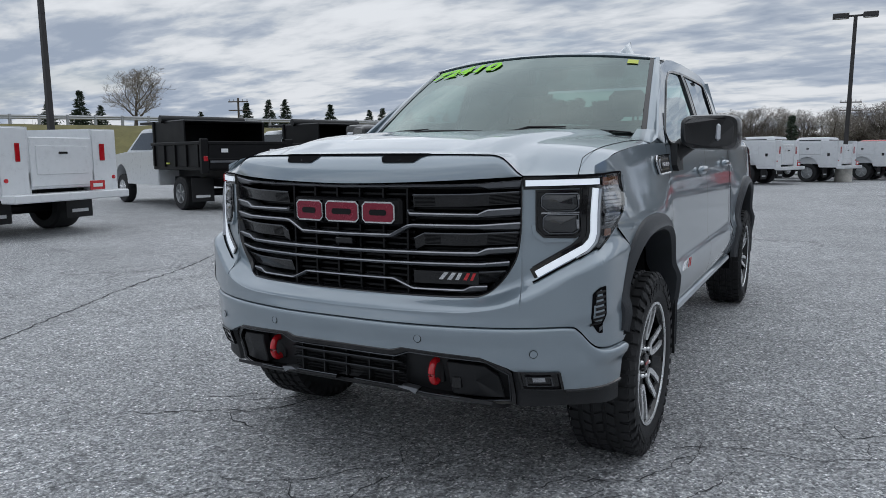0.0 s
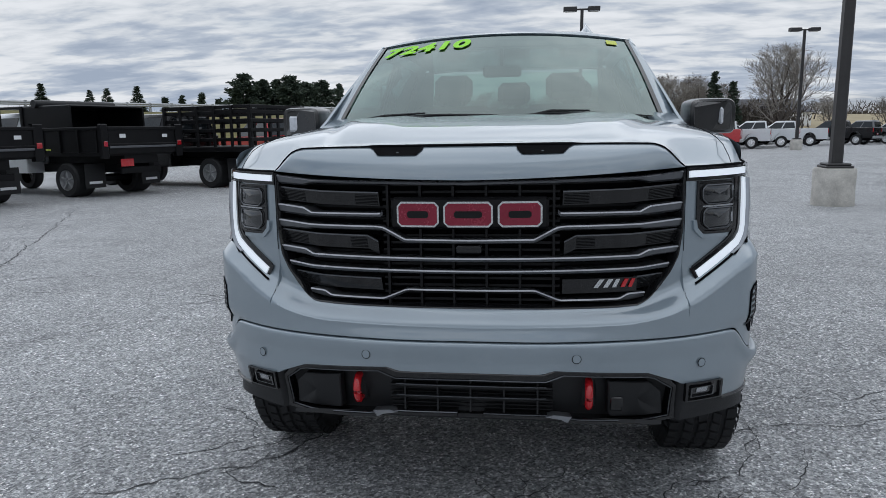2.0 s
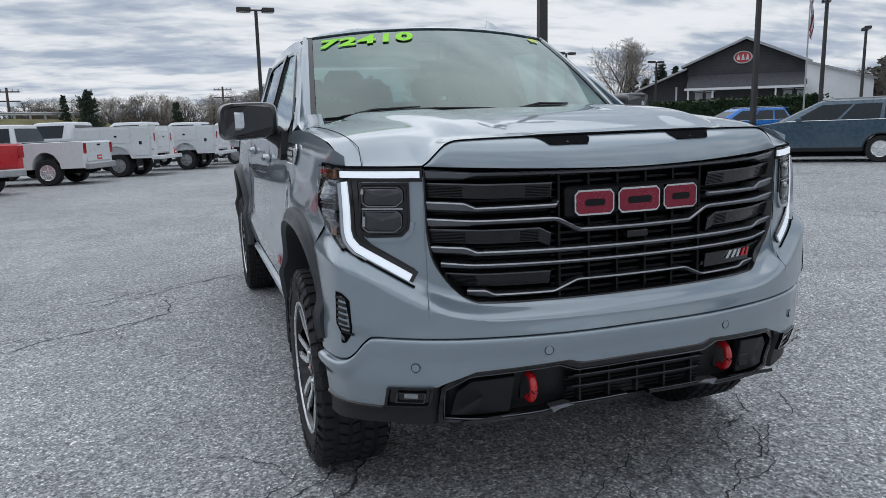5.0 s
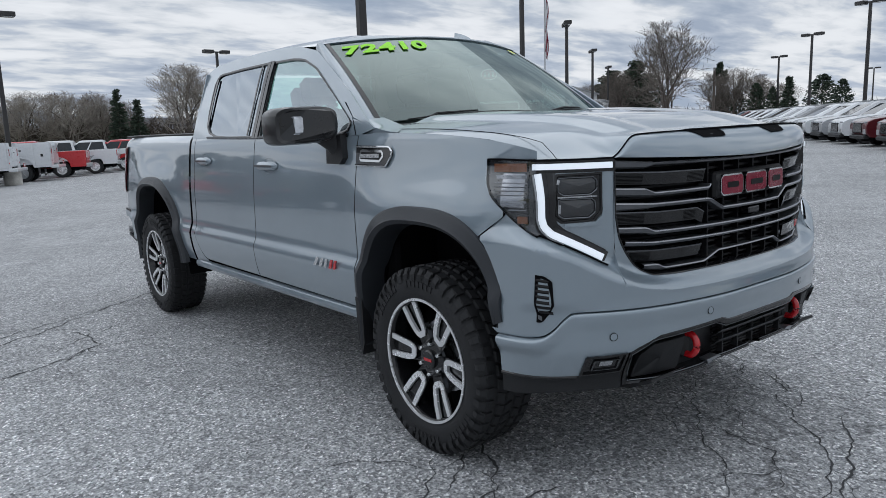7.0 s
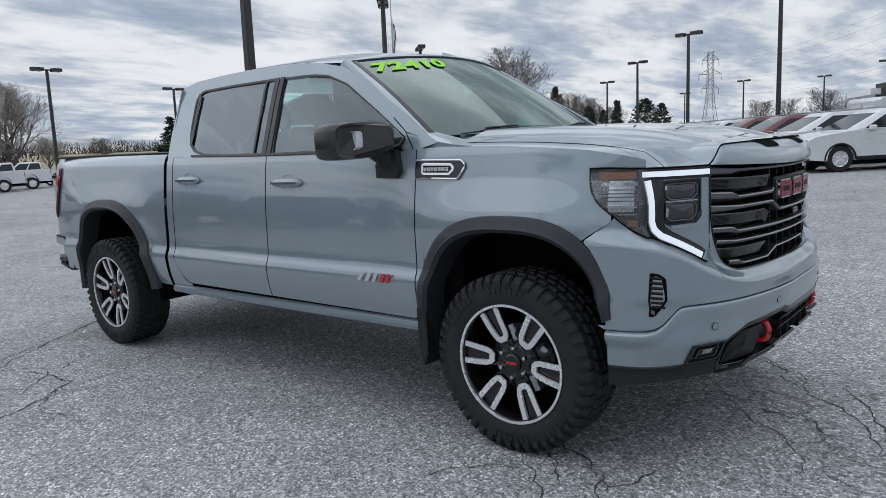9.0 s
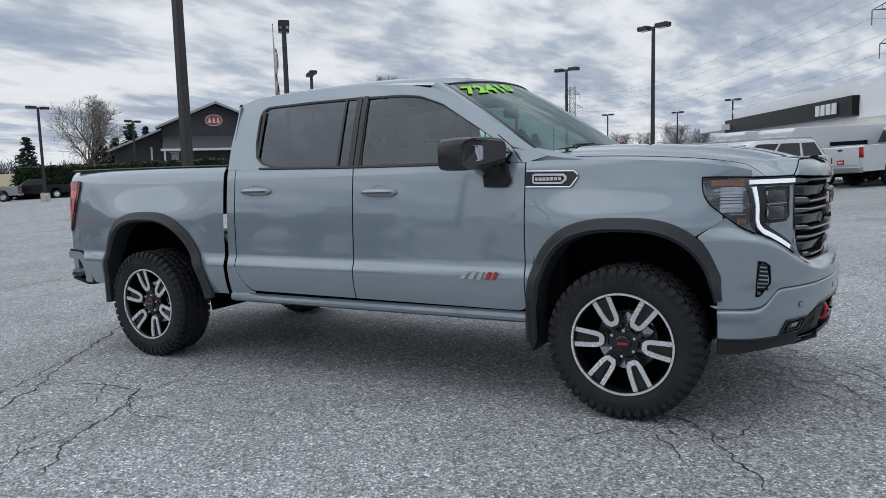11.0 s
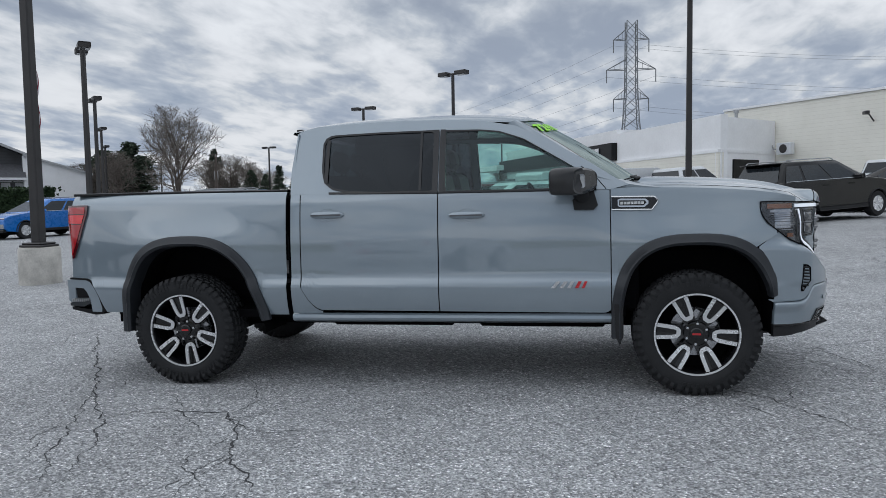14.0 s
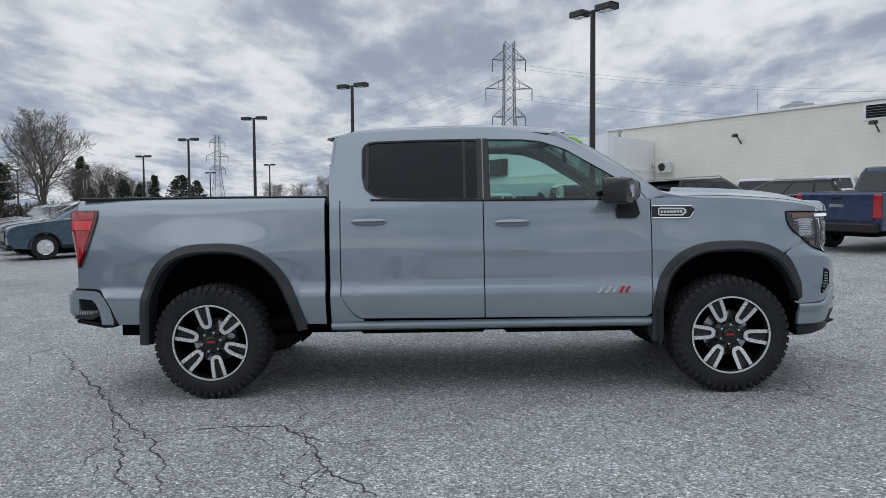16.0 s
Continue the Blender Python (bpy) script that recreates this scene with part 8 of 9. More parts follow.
# by the showroom
navy = park("pickup", "navy", 10.45, -7.1, 148, "dark blue pickup truck parked with its tail to the lane")
navy.matrix_basis = navy.matrix_basis @ Matrix.Diagonal((0.96, 0.96, 0.96, 1))
big = park("suv", "black", 16.4, -4.70, 145)
SURVEYED.add(big.name)
big.matrix_basis = big.matrix_basis @ Matrix.Diagonal((1.03, 1.02, 1.03, 1))
park("suv", "black", 20.9, -10.9, 30)
SURVEYED.add(park("pickup", "white", 23.6, -1.60, 140).name)
for x, y in ((24.94, 0.43), (26.80, 2.25)):
    SURVEYED.add(park("van", "white", x, y, 140, "white cargo van with dark lettering bars").name)
for x, y, c, k, az in ((26.9, -10.8, "white", "pickup", 125), (24.3, -13.0, "white", "pickup", 125), (22.2, -15.4, "black", "suv", 142), (19.2, -17.5, "grey", "suv", 142)):
    park(k, c, x, y, az)

# ---- buildings ----
def wall_between(name, a, b, z0, z1, thick, mat, parent=None, label=""):
    a, b = Vector((*a, 0)), Vector((*b, 0))
    d = (b - a).normalized()
    n = Vector((-d.y, d.x, 0)) * thick
    mb = Mesh()
    P = [a, b, b + n, a + n]
    mb.grid([[(p.x, p.y, z) for p in P] for z in (z0, z1)], close=True)
    mb.face([(p.x, p.y, z1) for p in P])
    return part(name, mb, M[mat], parent, label, smooth=0)


show = thing("showroom", "white showroom with a black sign band and cream block wing", "building")
W, N_ = (33.4, -5.7), (37.33, -9.18)
FR, FL = (45.7, -0.1), (65.5, 8.9)
g = 0.3
wall_between("front_wall", W, FL, g - 0.5, 5.35, -0.4, "white_wall", show)
mb = Mesh()
ring = [(33.9, -5.8), (37.5, -9.0), (40.3, -7.1), (68.9, 1.1), (65.6, 8.7)]
mb.grid([[(x, y, z) for x, y in ring] for z in (5.0, 5.2)], close=True)
mb.face([(x, y, 5.2) for x, y in ring])
part("flat_roof", mb, M["galv"], show, smooth=0)
wall_between("lower_wall", (W[0] - 0.05, W[1] + 0.10), (FR[0], FR[1] + 0.06), g - 0.4, 3.42, -0.3, "beige", show, "cream block plinth wall")
wall_between("string_course", (W[0] - 0.08, W[1] + 0.12), (FR[0], FR[1] + 0.09), 3.42, 3.58, -0.3, "white_wall", show)
wall_between("parapet", (44.0, -0.9), (66.0, 9.1), 5.35, 5.65, -8.0, "white_wall", show)
wall_between("sign_band", (FR[0] - 1.93, FR[1] - 0.43), (FL[0] + 1.2, FL[1] + 0.95), 3.63, 4.78, -0.9, "sign_black", show, "long black sign band")
d = Vector((FL[0] - FR[0], FL[1] - FR[1], 0)).normalized()
nrm = Vector((-d.y, d.x, 0))
for i in range(4):
    c = Vector((*FR, 0)) + d * (2.6 - i * 0.80) + nrm * 0.44
    mb = Mesh()
    for p, q in ((-0.30, 0.30),):
        mb.grid([[tuple(c + d * e + Vector((0, 0, z)) + nrm * o) for e, z in ((-0.28, 3.86), (0.28, 3.86), (0.28, 4.52), (-0.28, 4.52), (-0.28, 3.86))] for o in (0.0, 0.08)])
        mb.face([tuple(c + d * e + Vector((0, 0, z)) + nrm * 0.08) for e, z in ((-0.28, 3.86), (0.28, 3.86), (0.28, 4.52), (-0.28, 4.52))])
    part("sign_block", mb, M["sign_white"], show, "plain white sign block", smooth=0)
wall_between("showroom_glass", (FR[0] + 0.5, FR[1] + 0.40), (FL[0], FL[1] + 0.25), 0.5, 3.0, -0.2, "gloss_black", show)
wall_between("entrance_canopy", (FL[0] - 0.5, FL[1] + 1.0), (FL[0] + 6, FL[1] + 4.0), 3.9, 4.4, -3.0, "white_wall", show)
wall_between("side_wall", N_, W, g - 0.5, 5.25, -0.3, "white_wall", show)
wall_between("side_course", (N_[0] - 0.06, N_[1] - 0.05), (W[0] - 0.06, W[1] - 0.05), 3.42, 3.58, -0.3, "white_wall", show)
wall_between("side_plinth", (N_[0] - 0.04, N_[1] - 0.03), (W[0] - 0.04, W[1] - 0.03), g - 0.4, 3.42, -0.3, "white_wall", show)
# service bay door in the side wall, its shaded opening painted as a black panel
t0, t1 = 0.20, 0.66
pa = (lerp(W[0], N_[0], t0) - 0.10, lerp(W[1], N_[1], t0) - 0.08)
pb = (lerp(W[0], N_[0], t1) - 0.10, lerp(W[1], N_[1], t1) - 0.08)
wall_between("bay_opening", pb, pa, 0.4, 3.08, -0.2, "sign_black", show, "black panel for the shaded service bay opening")
# block wing
B0, B1 = (40.2, -7.0), (14.0, -27.3)
wall_between("block_wing", B0, B1, -0.3, 6.15, 12.0, "beige", show, "cream block wall")
wall_between("coping", (B0[0] - 0.06, B0[1] + 0.07), (B1[0] - 0.06, B1[1] + 0.07), 6.15, 6.27, 0.5, "white_wall", show)
bd = (Vector((*B1, 0)) - Vector((*B0, 0))).normalized()
bn = Vector((bd.y, -bd.x, 0))
for k, z in ((9.2, 4.7), (16.0, 4.7)):
    c = Vector((*B0, z)) + bd * k + bn * 0.0
    part("wall_lamp", Mesh().tube([c, c + bn * 0.35 + Vector((0, 0, 0.3)), c + bn * 0.55 + Vector((0, 0, 0.34))], 0.035, 8).box(-0.22, 0.22, -0.10, 0.10, -0.06, 0.10, 0.02, m=Matrix.Translation(c + bn * 0.6 + Vector((0, 0, 0.36)))), M["pole"], show)
c = Vector((*B0, 3.68)) + bd * 4.5 + bn * 0.3
ac = part("air_conditioner", Mesh().box(-0.45, 0.45, -0.18, 0.18, -0.32, 0.32, 0.03, m=Matrix.Translation(c) @ pose(0, 0, 0, 0, 0, math.degrees(math.atan2(bd.y, bd.x)))), M["white_paint"], show)
part("fan_grille", Mesh().lathe([(0.24, 0.0), (0.22, -0.03), (0.05, -0.035), (0.0, -0.035)], 20, "y"), M["pole"], ac).matrix_local = Matrix.Translation(c + bn * 0.19) @ pose(0, 0, 0, 0, 0, math.degrees(math.atan2(bd.y, bd.x)))
part("refrigerant_pipe", Mesh().tube([c - bd * 0.45, c - bd * 0.75, c - bd * 0.85 + Vector((0, 0, 0.22)), c - bd * 1.05 - bn * 0.2 + Vector((0, 0, 0.22)), c - bd * 1.05 - bn * 0.25 - Vector((0, 0, 0.3))], 0.04, 6), M["galv"], ac)
k = Vector((*B0, 0)) + bd * 15.3
j = Vector((*B0, 0)) + bd * 17.2
frame_ = wall_between("high_window", (k.x + bn.x * 0.05, k.y + bn.y * 0.05), (j.x + bn.x * 0.05, j.y + bn.y * 0.05), 5.25, 6.05, 0.2, "white_wall", show, "high louvred window in a white frame")
for i in range(5):
    wall_between("louvre", (k.x + bd.x * 0.15 + bn.x * 0.08, k.y + bd.y * 0.15 + bn.y * 0.08), (j.x - bd.x * 0.15 + bn.x * 0.08, j.y - bd.y * 0.15 + bn.y * 0.08), 5.36 + i * 0.12, 5.46 + i * 0.12, 0.06, "sign_black", frame_)
c = Vector((*B0, 6.2)) + bd * 11.3 - bn * 1.6
part("roof_unit", Mesh().box(-0.7, 0.7, -0.6, 0.6, 0.0, 0.42, 0.05, m=Matrix.Translation(c)).box(-0.25, 0.25, -0.25, 0.25, 0.42, 0.56, 0.03, m=Matrix.Translation(c)), M["galv"], show)
part("roof_mast", Mesh().tube([c + Vector((-1.0, 2.4, 0)), c + Vector((-1.0, 2.4, 1.0))], 0.025, 6), M["galv"], show)
c = Vector((W[0] + 4.2, W[1] - 1.5, 5.3))
part("roof_vent", Mesh().tube([c, c + Vector((0, 0, 0.55))], 0.09, 10).tube([c + Vector((0, 0, 0.5)), c + Vector((0, 0, 0.68))], 0.15, 10), M["galv"], show)


def gabled_office():
    az0 = 43.3
    a = radians(az0)
    fwd, right = Vector((math.sin(a), math.cos(a), 0)), Vector((math.cos(a), -math.sin(a), 0))
    o = Vector((-5.0, -0.6, 0)) + fwd * 90
    z0 = ground_z(o.x, o.y)
    b = thing("gabled_office", "charcoal gabled office building with white trim and a cream side wing", "building")
    P = lambda x, y, z: tuple(o + right * x + fwd * y + Vector((0, 0, z)))
    def slab(outline, y0, y1):
        return Mesh().prism(outline, lambda x, z, d: P(x, d, z), y0, y1)
    gable = [(-5.9, z0 - 0.5), (6.2, z0 - 0.5), (6.2, 6.6), (0.2, 9.15), (-5.9, 6.6)]
    part("gable_wall", slab(gable, 0, 18), M["char"], b, smooth=0)
    part("left_wing", slab([(-11.2, z0 - 0.5), (-5.9, z0 - 0.5), (-5.9, 6.2), (-11.2, 4.0)], 1.0, 18), M["char"], b, smooth=0)
    part("right_wing", slab([(6.2, z0 - 0.5), (12.6, z0 - 0.5), (12.6, 4.5), (6.2, 6.4)], -1.0, 16), M["white_wall"], b, "cream wing wall", smooth=0)
    for q in ([(-6.5, 6.35), (0.2, 9.2), (0.2, 9.45), (-6.5, 6.6)], [(6.8, 6.35), (0.2, 9.2), (0.2, 9.45), (6.8, 6.6)], [(-11.6, 3.85), (-5.9, 6.2), (-5.9, 6.4), (-11.6, 4.05)], [(12.9, 4.4), (6.2, 6.4), (6.2, 6.6), (12.9, 4.6)]):
        part("verge_board", slab(q, -1.3, -0.9), M["galv"], b, smooth=0)
        part("roof_slope", slab([(x, z + 0.05) for x, z in q], -0.9, 18.5), M["roof"], b, smooth=0)
    part("porch_fascia", slab([(-6.0, 3.84), (6.6, 3.84), (6.6, 4.10), (-6.0, 4.10)], -1.9, -1.5), M["sign_white"], b, "white porch fascia", smooth=0)
    part("porch_roof", Mesh().prism([(-1.8, 4.10), (-1.7, 4.16), (0.0, 5.55), (0.0, 5.35)], lambda d, z, x: P(x, d, z), -5.8, 6.4), M["roof"], b, "grey shingled porch roof", smooth=0)
    for x in (-5.6, -3.0, 3.4, 6.3):
        part("porch_post", slab([(x - 0.09, z0), (x + 0.09, z0), (x + 0.09, 3.85), (x - 0.09, 3.85)], -1.75, -1.57), M["sign_white"], b, smooth=0)
    for x in (-4.6, -3.4, 4.6, 5.9):
        w = part("window", slab([(x - 0.5, 1.2), (x + 0.5, 1.2), (x + 0.5, 3.70), (x - 0.5, 3.70)], -0.06, 0.02), far_glass, b, smooth=0)
        part("blind", slab([(x - 0.42, 2.5), (x + 0.42, 2.5), (x + 0.42, 3.60), (x - 0.42, 3.60)], -0.10, -0.07), M["galv"], w, smooth=0)
        part("window_head", slab([(x - 0.56, 3.70), (x + 0.56, 3.70), (x + 0.56, 3.80), (x - 0.56, 3.80)], -0.10, 0.0), M["sign_white"], w, smooth=0)
    part("white_pilaster", slab([(-7.3, 0.3), (-7.1, 0.3), (-7.1, 4.4), (-7.3, 4.4)], 0.8, 1.0), M["sign_white"], b, smooth=0)
    oval = [(-0.1 + 0.98 * math.cos(t), 7.35 + 0.68 * math.sin(t)) for t in steps(0, 2 * math.pi, 28)[:-1]]
    s = part("oval_sign", slab(oval, -0.16, -0.02), M["sign_white"], b, "red oval sign with white rim", smooth=0)
    part("sign_face", slab([(x * 0.88 - 0.01, 7.35 + (z - 7.35) * 0.86) for x, z in oval], -0.20, -0.165), M["red"], s, smooth=0)
    for k in (-1, 0, 1):
        part("sign_mark", slab([(k * 0.47 - 0.27, 7.06), (k * 0.47 + 0.09, 7.06), (k * 0.47 - 0.05, 7.64), (k * 0.47 - 0.14, 7.64)], -0.22, -0.205), M["sign_white"], s, smooth=0)


gabled_office()


def far_house(x, y, w, d, h, yaw, label):
    z = land_z(x, y)
    b = thing("far_house", label, "house", at=pose(x, y, z, 0, 0, yaw))
    part("wall", Mesh().box(-w / 2, w / 2, -d / 2, d / 2, -0.5, h, 0.02), M["white_wall"], b)
    q = [(-w / 2 - 0.4, h - 0.1), (w / 2 + 0.4, h - 0.1), (w / 2 - 1.0, h + 2.0), (-w / 2 + 1.0, h + 2.0)]
    rows = [[(-w / 2 - 0.4, -d / 2 - 0.4, h), (w / 2 + 0.4, -d / 2 - 0.4, h)], [(-w / 2 + 0.8, 0, h + 2.0), (w / 2 - 0.8, 0, h + 2.0)], [(-w / 2 - 0.4, d / 2 + 0.4, h), (w / 2 + 0.4, d / 2 + 0.4, h)]]
    part("roof", Mesh().grid(rows), M["roof"], b, smooth=0, thick=0.1)
    for k in (-0.3, 0.0, 0.3):
        part("window", Mesh().box(k * w - 0.5, k * w + 0.5, -d / 2 - 0.04, -d / 2 + 0.02, 0.9, h - 0.5), far_glass, b, smooth=0)


far_house(30, 118, 20, 9, 3.4, 12, "long low house beyond the field")

# ---- grass bank with guard rail, field and verge ----
def strip(name, line, profile, mat, label, category):
    """A long form along a line of (x, y): profile of (offset to its left, height over the land)."""
    pts = path_points(line, max(6, int(len(line) * 10)))
    rows = []
    for i, (x, y) in enumerate(pts):
        a, b = pts[max(0, i - 1)], pts[min(len(pts) - 1, i + 1)]
        t = Vector((b[0] - a[0], b[1] - a[1])).normalized()
        n = Vector((-t.y, t.x))
        rows.append([(x + n.x * o, y + n.y * o, land_z(x + n.x * o, y + n.y * o) + h + 0.12 * noise.noise((x * 0.4, y * 0.4, o))) for o, h in profile])
    return tagged(part(name, Mesh().grid(rows), M[mat]), label, category, kind="structure")


BANK = [(-78, -8), (-56, 18), (-44, 34), (-32, 50), (-20, 66), (-8, 84)]
strip("grass_bank", BANK, ((-4, -0.3), (-1.5, 0.9), (2, 3.0), (4.5, 3.75), (9, 3.8), (60, 3.9), (200, 3.0)), "grass", "dry grass bank beyond the parking lot", "grass bank")
rail = thing("guard_rail", "galvanised steel guard rail on wooden posts along the road", "guard rail")
pts = path_points([(x - 3.0, y + 3.6) for x, y in BANK], 60)
zz = lambda x, y: land_z(x, y) + 3.72
rows = [[(x + o * 0.7, y - o * 0.7, zz(x, y) + h) for o, h in ((0, 0.42), (0.06, 0.48), (0.02, 0.56), (0.06, 0.64), (0, 0.72))] for x, y in pts]
part("rail", Mesh().grid(rows), M["galv"], rail, thick=0.02)
for x, y in pts:
    part("post", Mesh().box(x - 0.09, x + 0.09, y - 0.09, y + 0.09, zz(x, y) - 0.4, zz(x, y) + 0.78, 0.02), M["galv"], rail)
strip("field", [(10, 96), (40, 100), (75, 104), (130, 110)], ((-6, 0.05), (0, 0.4), (20, 1.4), (60, 2.6), (160, 3.6)), "field", "tan harvested field beyond the lot", "field")
strip("verge", [(-30, 74), (-8, 78), (12, 84), (30, 92)], ((-4, 0.03), (0, 0.35), (6, 0.6), (30, 0.8)), "grass", "strip of dry grass behind the lot", "grass")
strip("far_verge", [(64, 62), (80, 48), (110, 52)], ((-3, 0.03), (0, 0.25), (8, 0.4), (60, 0.6)), "grass", "strip of dry grass behind the lot", "grass")

# ---- trees ----
SHAPES = {}


def scaled(x, y, k, w, turn, z):
    return pose(x, y, z, 0, 0, turn) @ Matrix.Diagonal((k * w, k * w, k, 1))


def again(key, m):
    """Another of a tree already built, at its own size."""
    k = SHAPES[key].scale
    return copy_thing(SHAPES[key], m @ Matrix.Diagonal((1 / k[0], 1 / k[1], 1 / k[2], 1)))


def up_to(x, y, top):
    """Height of a tree that reaches a height over the datum."""
    return top - land_z(x, y)


def bare_tree(x, y, height, spread_, seed, mat="twig", label="bare leafless tree with a broad crown", upright=0.0, z=None, kids=(9, 6, 5, 4)):
    """Built ten metres high once for each habit, then set out at its own size; spread_ is width over height."""
    z0 = land_z(x, y) if z is None else z
    key = ("bare", seed if seed < 40 else 40 + seed % 5, mat)
    m = scaled(x, y, height / 10, 1.0, (seed * 67) % 360, z0)
    if key in SHAPES:
        return again(key, m)
    rnd = random.Random(seed)
    tree = thing("bare_tree", label, "tree", "bare trees round the lot")
    trunk, crown = Mesh(), Mesh()

    def limb(p, d, length, r, level):
        n = 5 if level < 3 else 3
        pts, q, dd = [p], p, d.copy()
        for i in range(n):
            bend = Vector((rnd.gauss(0, 1), rnd.gauss(0, 1), rnd.gauss(0, 0.7))) * (0.05 if level == 0 else 0.14)
            dd = (dd + bend + Vector((0, 0, 0.06 + 0.05 * upright))).normalized()
            q = q + dd * (length / n)
            pts.append(q)
        rr = [max(0.009, r * (1 - 0.62 * i / n)) for i in range(n + 1)]
        (trunk if level < 2 else crown).tube(pts, rr, 9 if level == 0 else (6 if level < 3 else 3), caps=False)
        if level >= 4:
            for k in range(4):
                a = pts[rnd.choice((1, 2, 3))]
                nd = (dd + Vector((rnd.uniform(-1, 1), rnd.uniform(-1, 1), rnd.uniform(-0.4, 0.9))) * 0.9).normalized() * rnd.uniform(0.25, 0.6)
                sd = nd.cross(Vector((rnd.uniform(-1, 1), rnd.uniform(-1, 1), rnd.uniform(-1, 1)))).normalized() * 0.011
                crown.face([a - sd, a + sd, a + nd + sd * 0.4, a + nd - sd * 0.4])
            return
        count = kids[level]
        first = (0.28 if upright else 0.30) if level == 0 else 0.22
        turn = rnd.uniform(0, 6.28)
        for k in range(count):
            f = lerp(first, 1.0, (k + rnd.uniform(-0.2, 0.2)) / max(1, count - 1))
            f = min(1.0, max(0.15, f))
            a = f * n
            i = min(int(a), n - 1)
            at = pts[i].lerp(pts[i + 1], a - i)
            axis = (pts[i + 1] - pts[i]).normalized()
            side = axis.orthogonal().normalized()
            turn += 2.4 + rnd.uniform(-0.4, 0.4)
            side = side * math.cos(turn) + axis.cross(side) * math.sin(turn)
            ang = radians(lerp(58, 26, f) * (1 - 0.42 * upright) * rnd.uniform(0.8, 1.2))
            nd = (axis * math.cos(ang) + side * math.sin(ang)).normalized()
            limb(at, nd, length * (0.78 if level == 0 else 0.62) * lerp(1.05, 0.8, f) * rnd.uniform(0.8, 1.1), rr[i] * rnd.uniform(0.50, 0.66), level + 1)

    limb(Vector((0, 0, -0.2)), Vector((rnd.uniform(-0.04, 0.04), rnd.uniform(-0.04, 0.04), 1)), 4.0, 0.21, 0)
    top = sorted(v[2] for v in crown.v)[int(len(crown.v) * 0.965)]
    wide = sorted(math.hypot(v[0], v[1]) for v in crown.v)[int(len(crown.v) * 0.985)] * 2
    kz, kx = 10.0 / top, 10.0 * spread_ / wide
    for q in (trunk, crown):
        # a rounded top: the highest shoots are drawn in
        q.v = [(a * kx, b_ * kx, c * kz if c * kz < 7.6 else 7.6 + 3.4 * (1 - math.exp(-(c * kz - 7.6) / 3.4))) for a, b_, c in q.v]
    part("trunk", trunk, M["bark"], tree)
    part("crown", crown, M[mat], tree, smooth=0)
    tree.matrix_world = m
    SHAPES[key] = tree
    return tree


def conifer(x, y, height, width, seed, label="dark green conifer with layered branches", shape="spruce", z=None):
    z0 = land_z(x, y) if z is None else z
    base_w = {"spruce": 5.5, "column": 7.5, "pine": 8.0}[shape]
    m = scaled(x, y, height / 10, (width / height) / (base_w / 10), (seed * 53) % 360, z0)
    key = (shape, seed % 3)
    if key in SHAPES:
        o = again(key, m)
        o["label"] = label
        return o
    rnd = random.Random(seed)
    tree = thing("conifer", label, "tree", "evergreen trees round the lot")
    H, W_ = 10.0, base_w
    part("trunk", Mesh().tube([(0, 0, -0.2), (0, 0, H * 0.95)], [0.22, 0.03], 7), M["bark"], tree)
    mb = Mesh()
    sprays = []
    if shape == "spruce":
        # whorls of drooping boughs, longest near the foot
        for i in range(30):
            f = 0.04 + 0.93 * (i / 30) ** 0.95
            for k in range(max(5, int(16 * (1 - f)))):
                sprays.append((f + rnd.uniform(-0.012, 0.012), rnd.uniform(0, 6.283), (W_ / 2 * (1 - f) ** 0.85 + 0.10) * rnd.uniform(0.72, 1.12), -0.28))
    elif shape == "column":
        for i in range(340):
            f = rnd.random()
            sprays.append((0.01 + 0.95 * f, rnd.uniform(0, 6.283), W_ / 2 * min(1.0, (1.03 - f) * 1.9) ** 0.62 * rnd.uniform(0.80, 1.06), 0.35))
    else:
        # rounded masses of needles on separate boughs
        for i in range(120):
            f = rnd.random()
            a, r = rnd.uniform(0, 6.283), W_ / 2 * (math.sin(math.pi * (0.16 + 0.82 * f)) ** 0.7) * rnd.uniform(0.30, 1.05)
            for k in range(6):
                sprays.append((0.10 + 0.86 * f + rnd.gauss(0, 0.022), a + rnd.gauss(0, 0.28), r * rnd.uniform(0.7, 1.1), 0.22))
    for f, a, rad, rise in sprays:
        o = Vector((math.cos(a), math.sin(a), 0))
        for j in range(15):
            t = rnd.uniform(0.18, 1.0) ** 0.8
            c = o * rad * t + Vector((rnd.gauss(0, 0.13), rnd.gauss(0, 0.13), H * f + rise * rad * t * 0.6 + rnd.gauss(0, 0.09)))
            s = rnd.uniform(0.17, 0.36)
            d = (o + Vector((rnd.uniform(-0.8, 0.8), rnd.uniform(-0.8, 0.8), rnd.uniform(-0.5, 0.6)))).normalized()
            w = d.cross(Vector((rnd.uniform(-1, 1), rnd.uniform(-1, 1), rnd.uniform(-1, 1)))).normalized()
            mb.face([c - d * s, c + w * s * 0.42, c + d * s, c - w * s * 0.42])
    part("crown", mb, M["needle"], tree, smooth=0)
    tree.matrix_world = m
    SHAPES[key] = tree
    return tree


def from_eye(ex, ey, azd, dist):
    return ex + dist * math.sin(radians(azd)), ey + dist * math.cos(radians(azd))


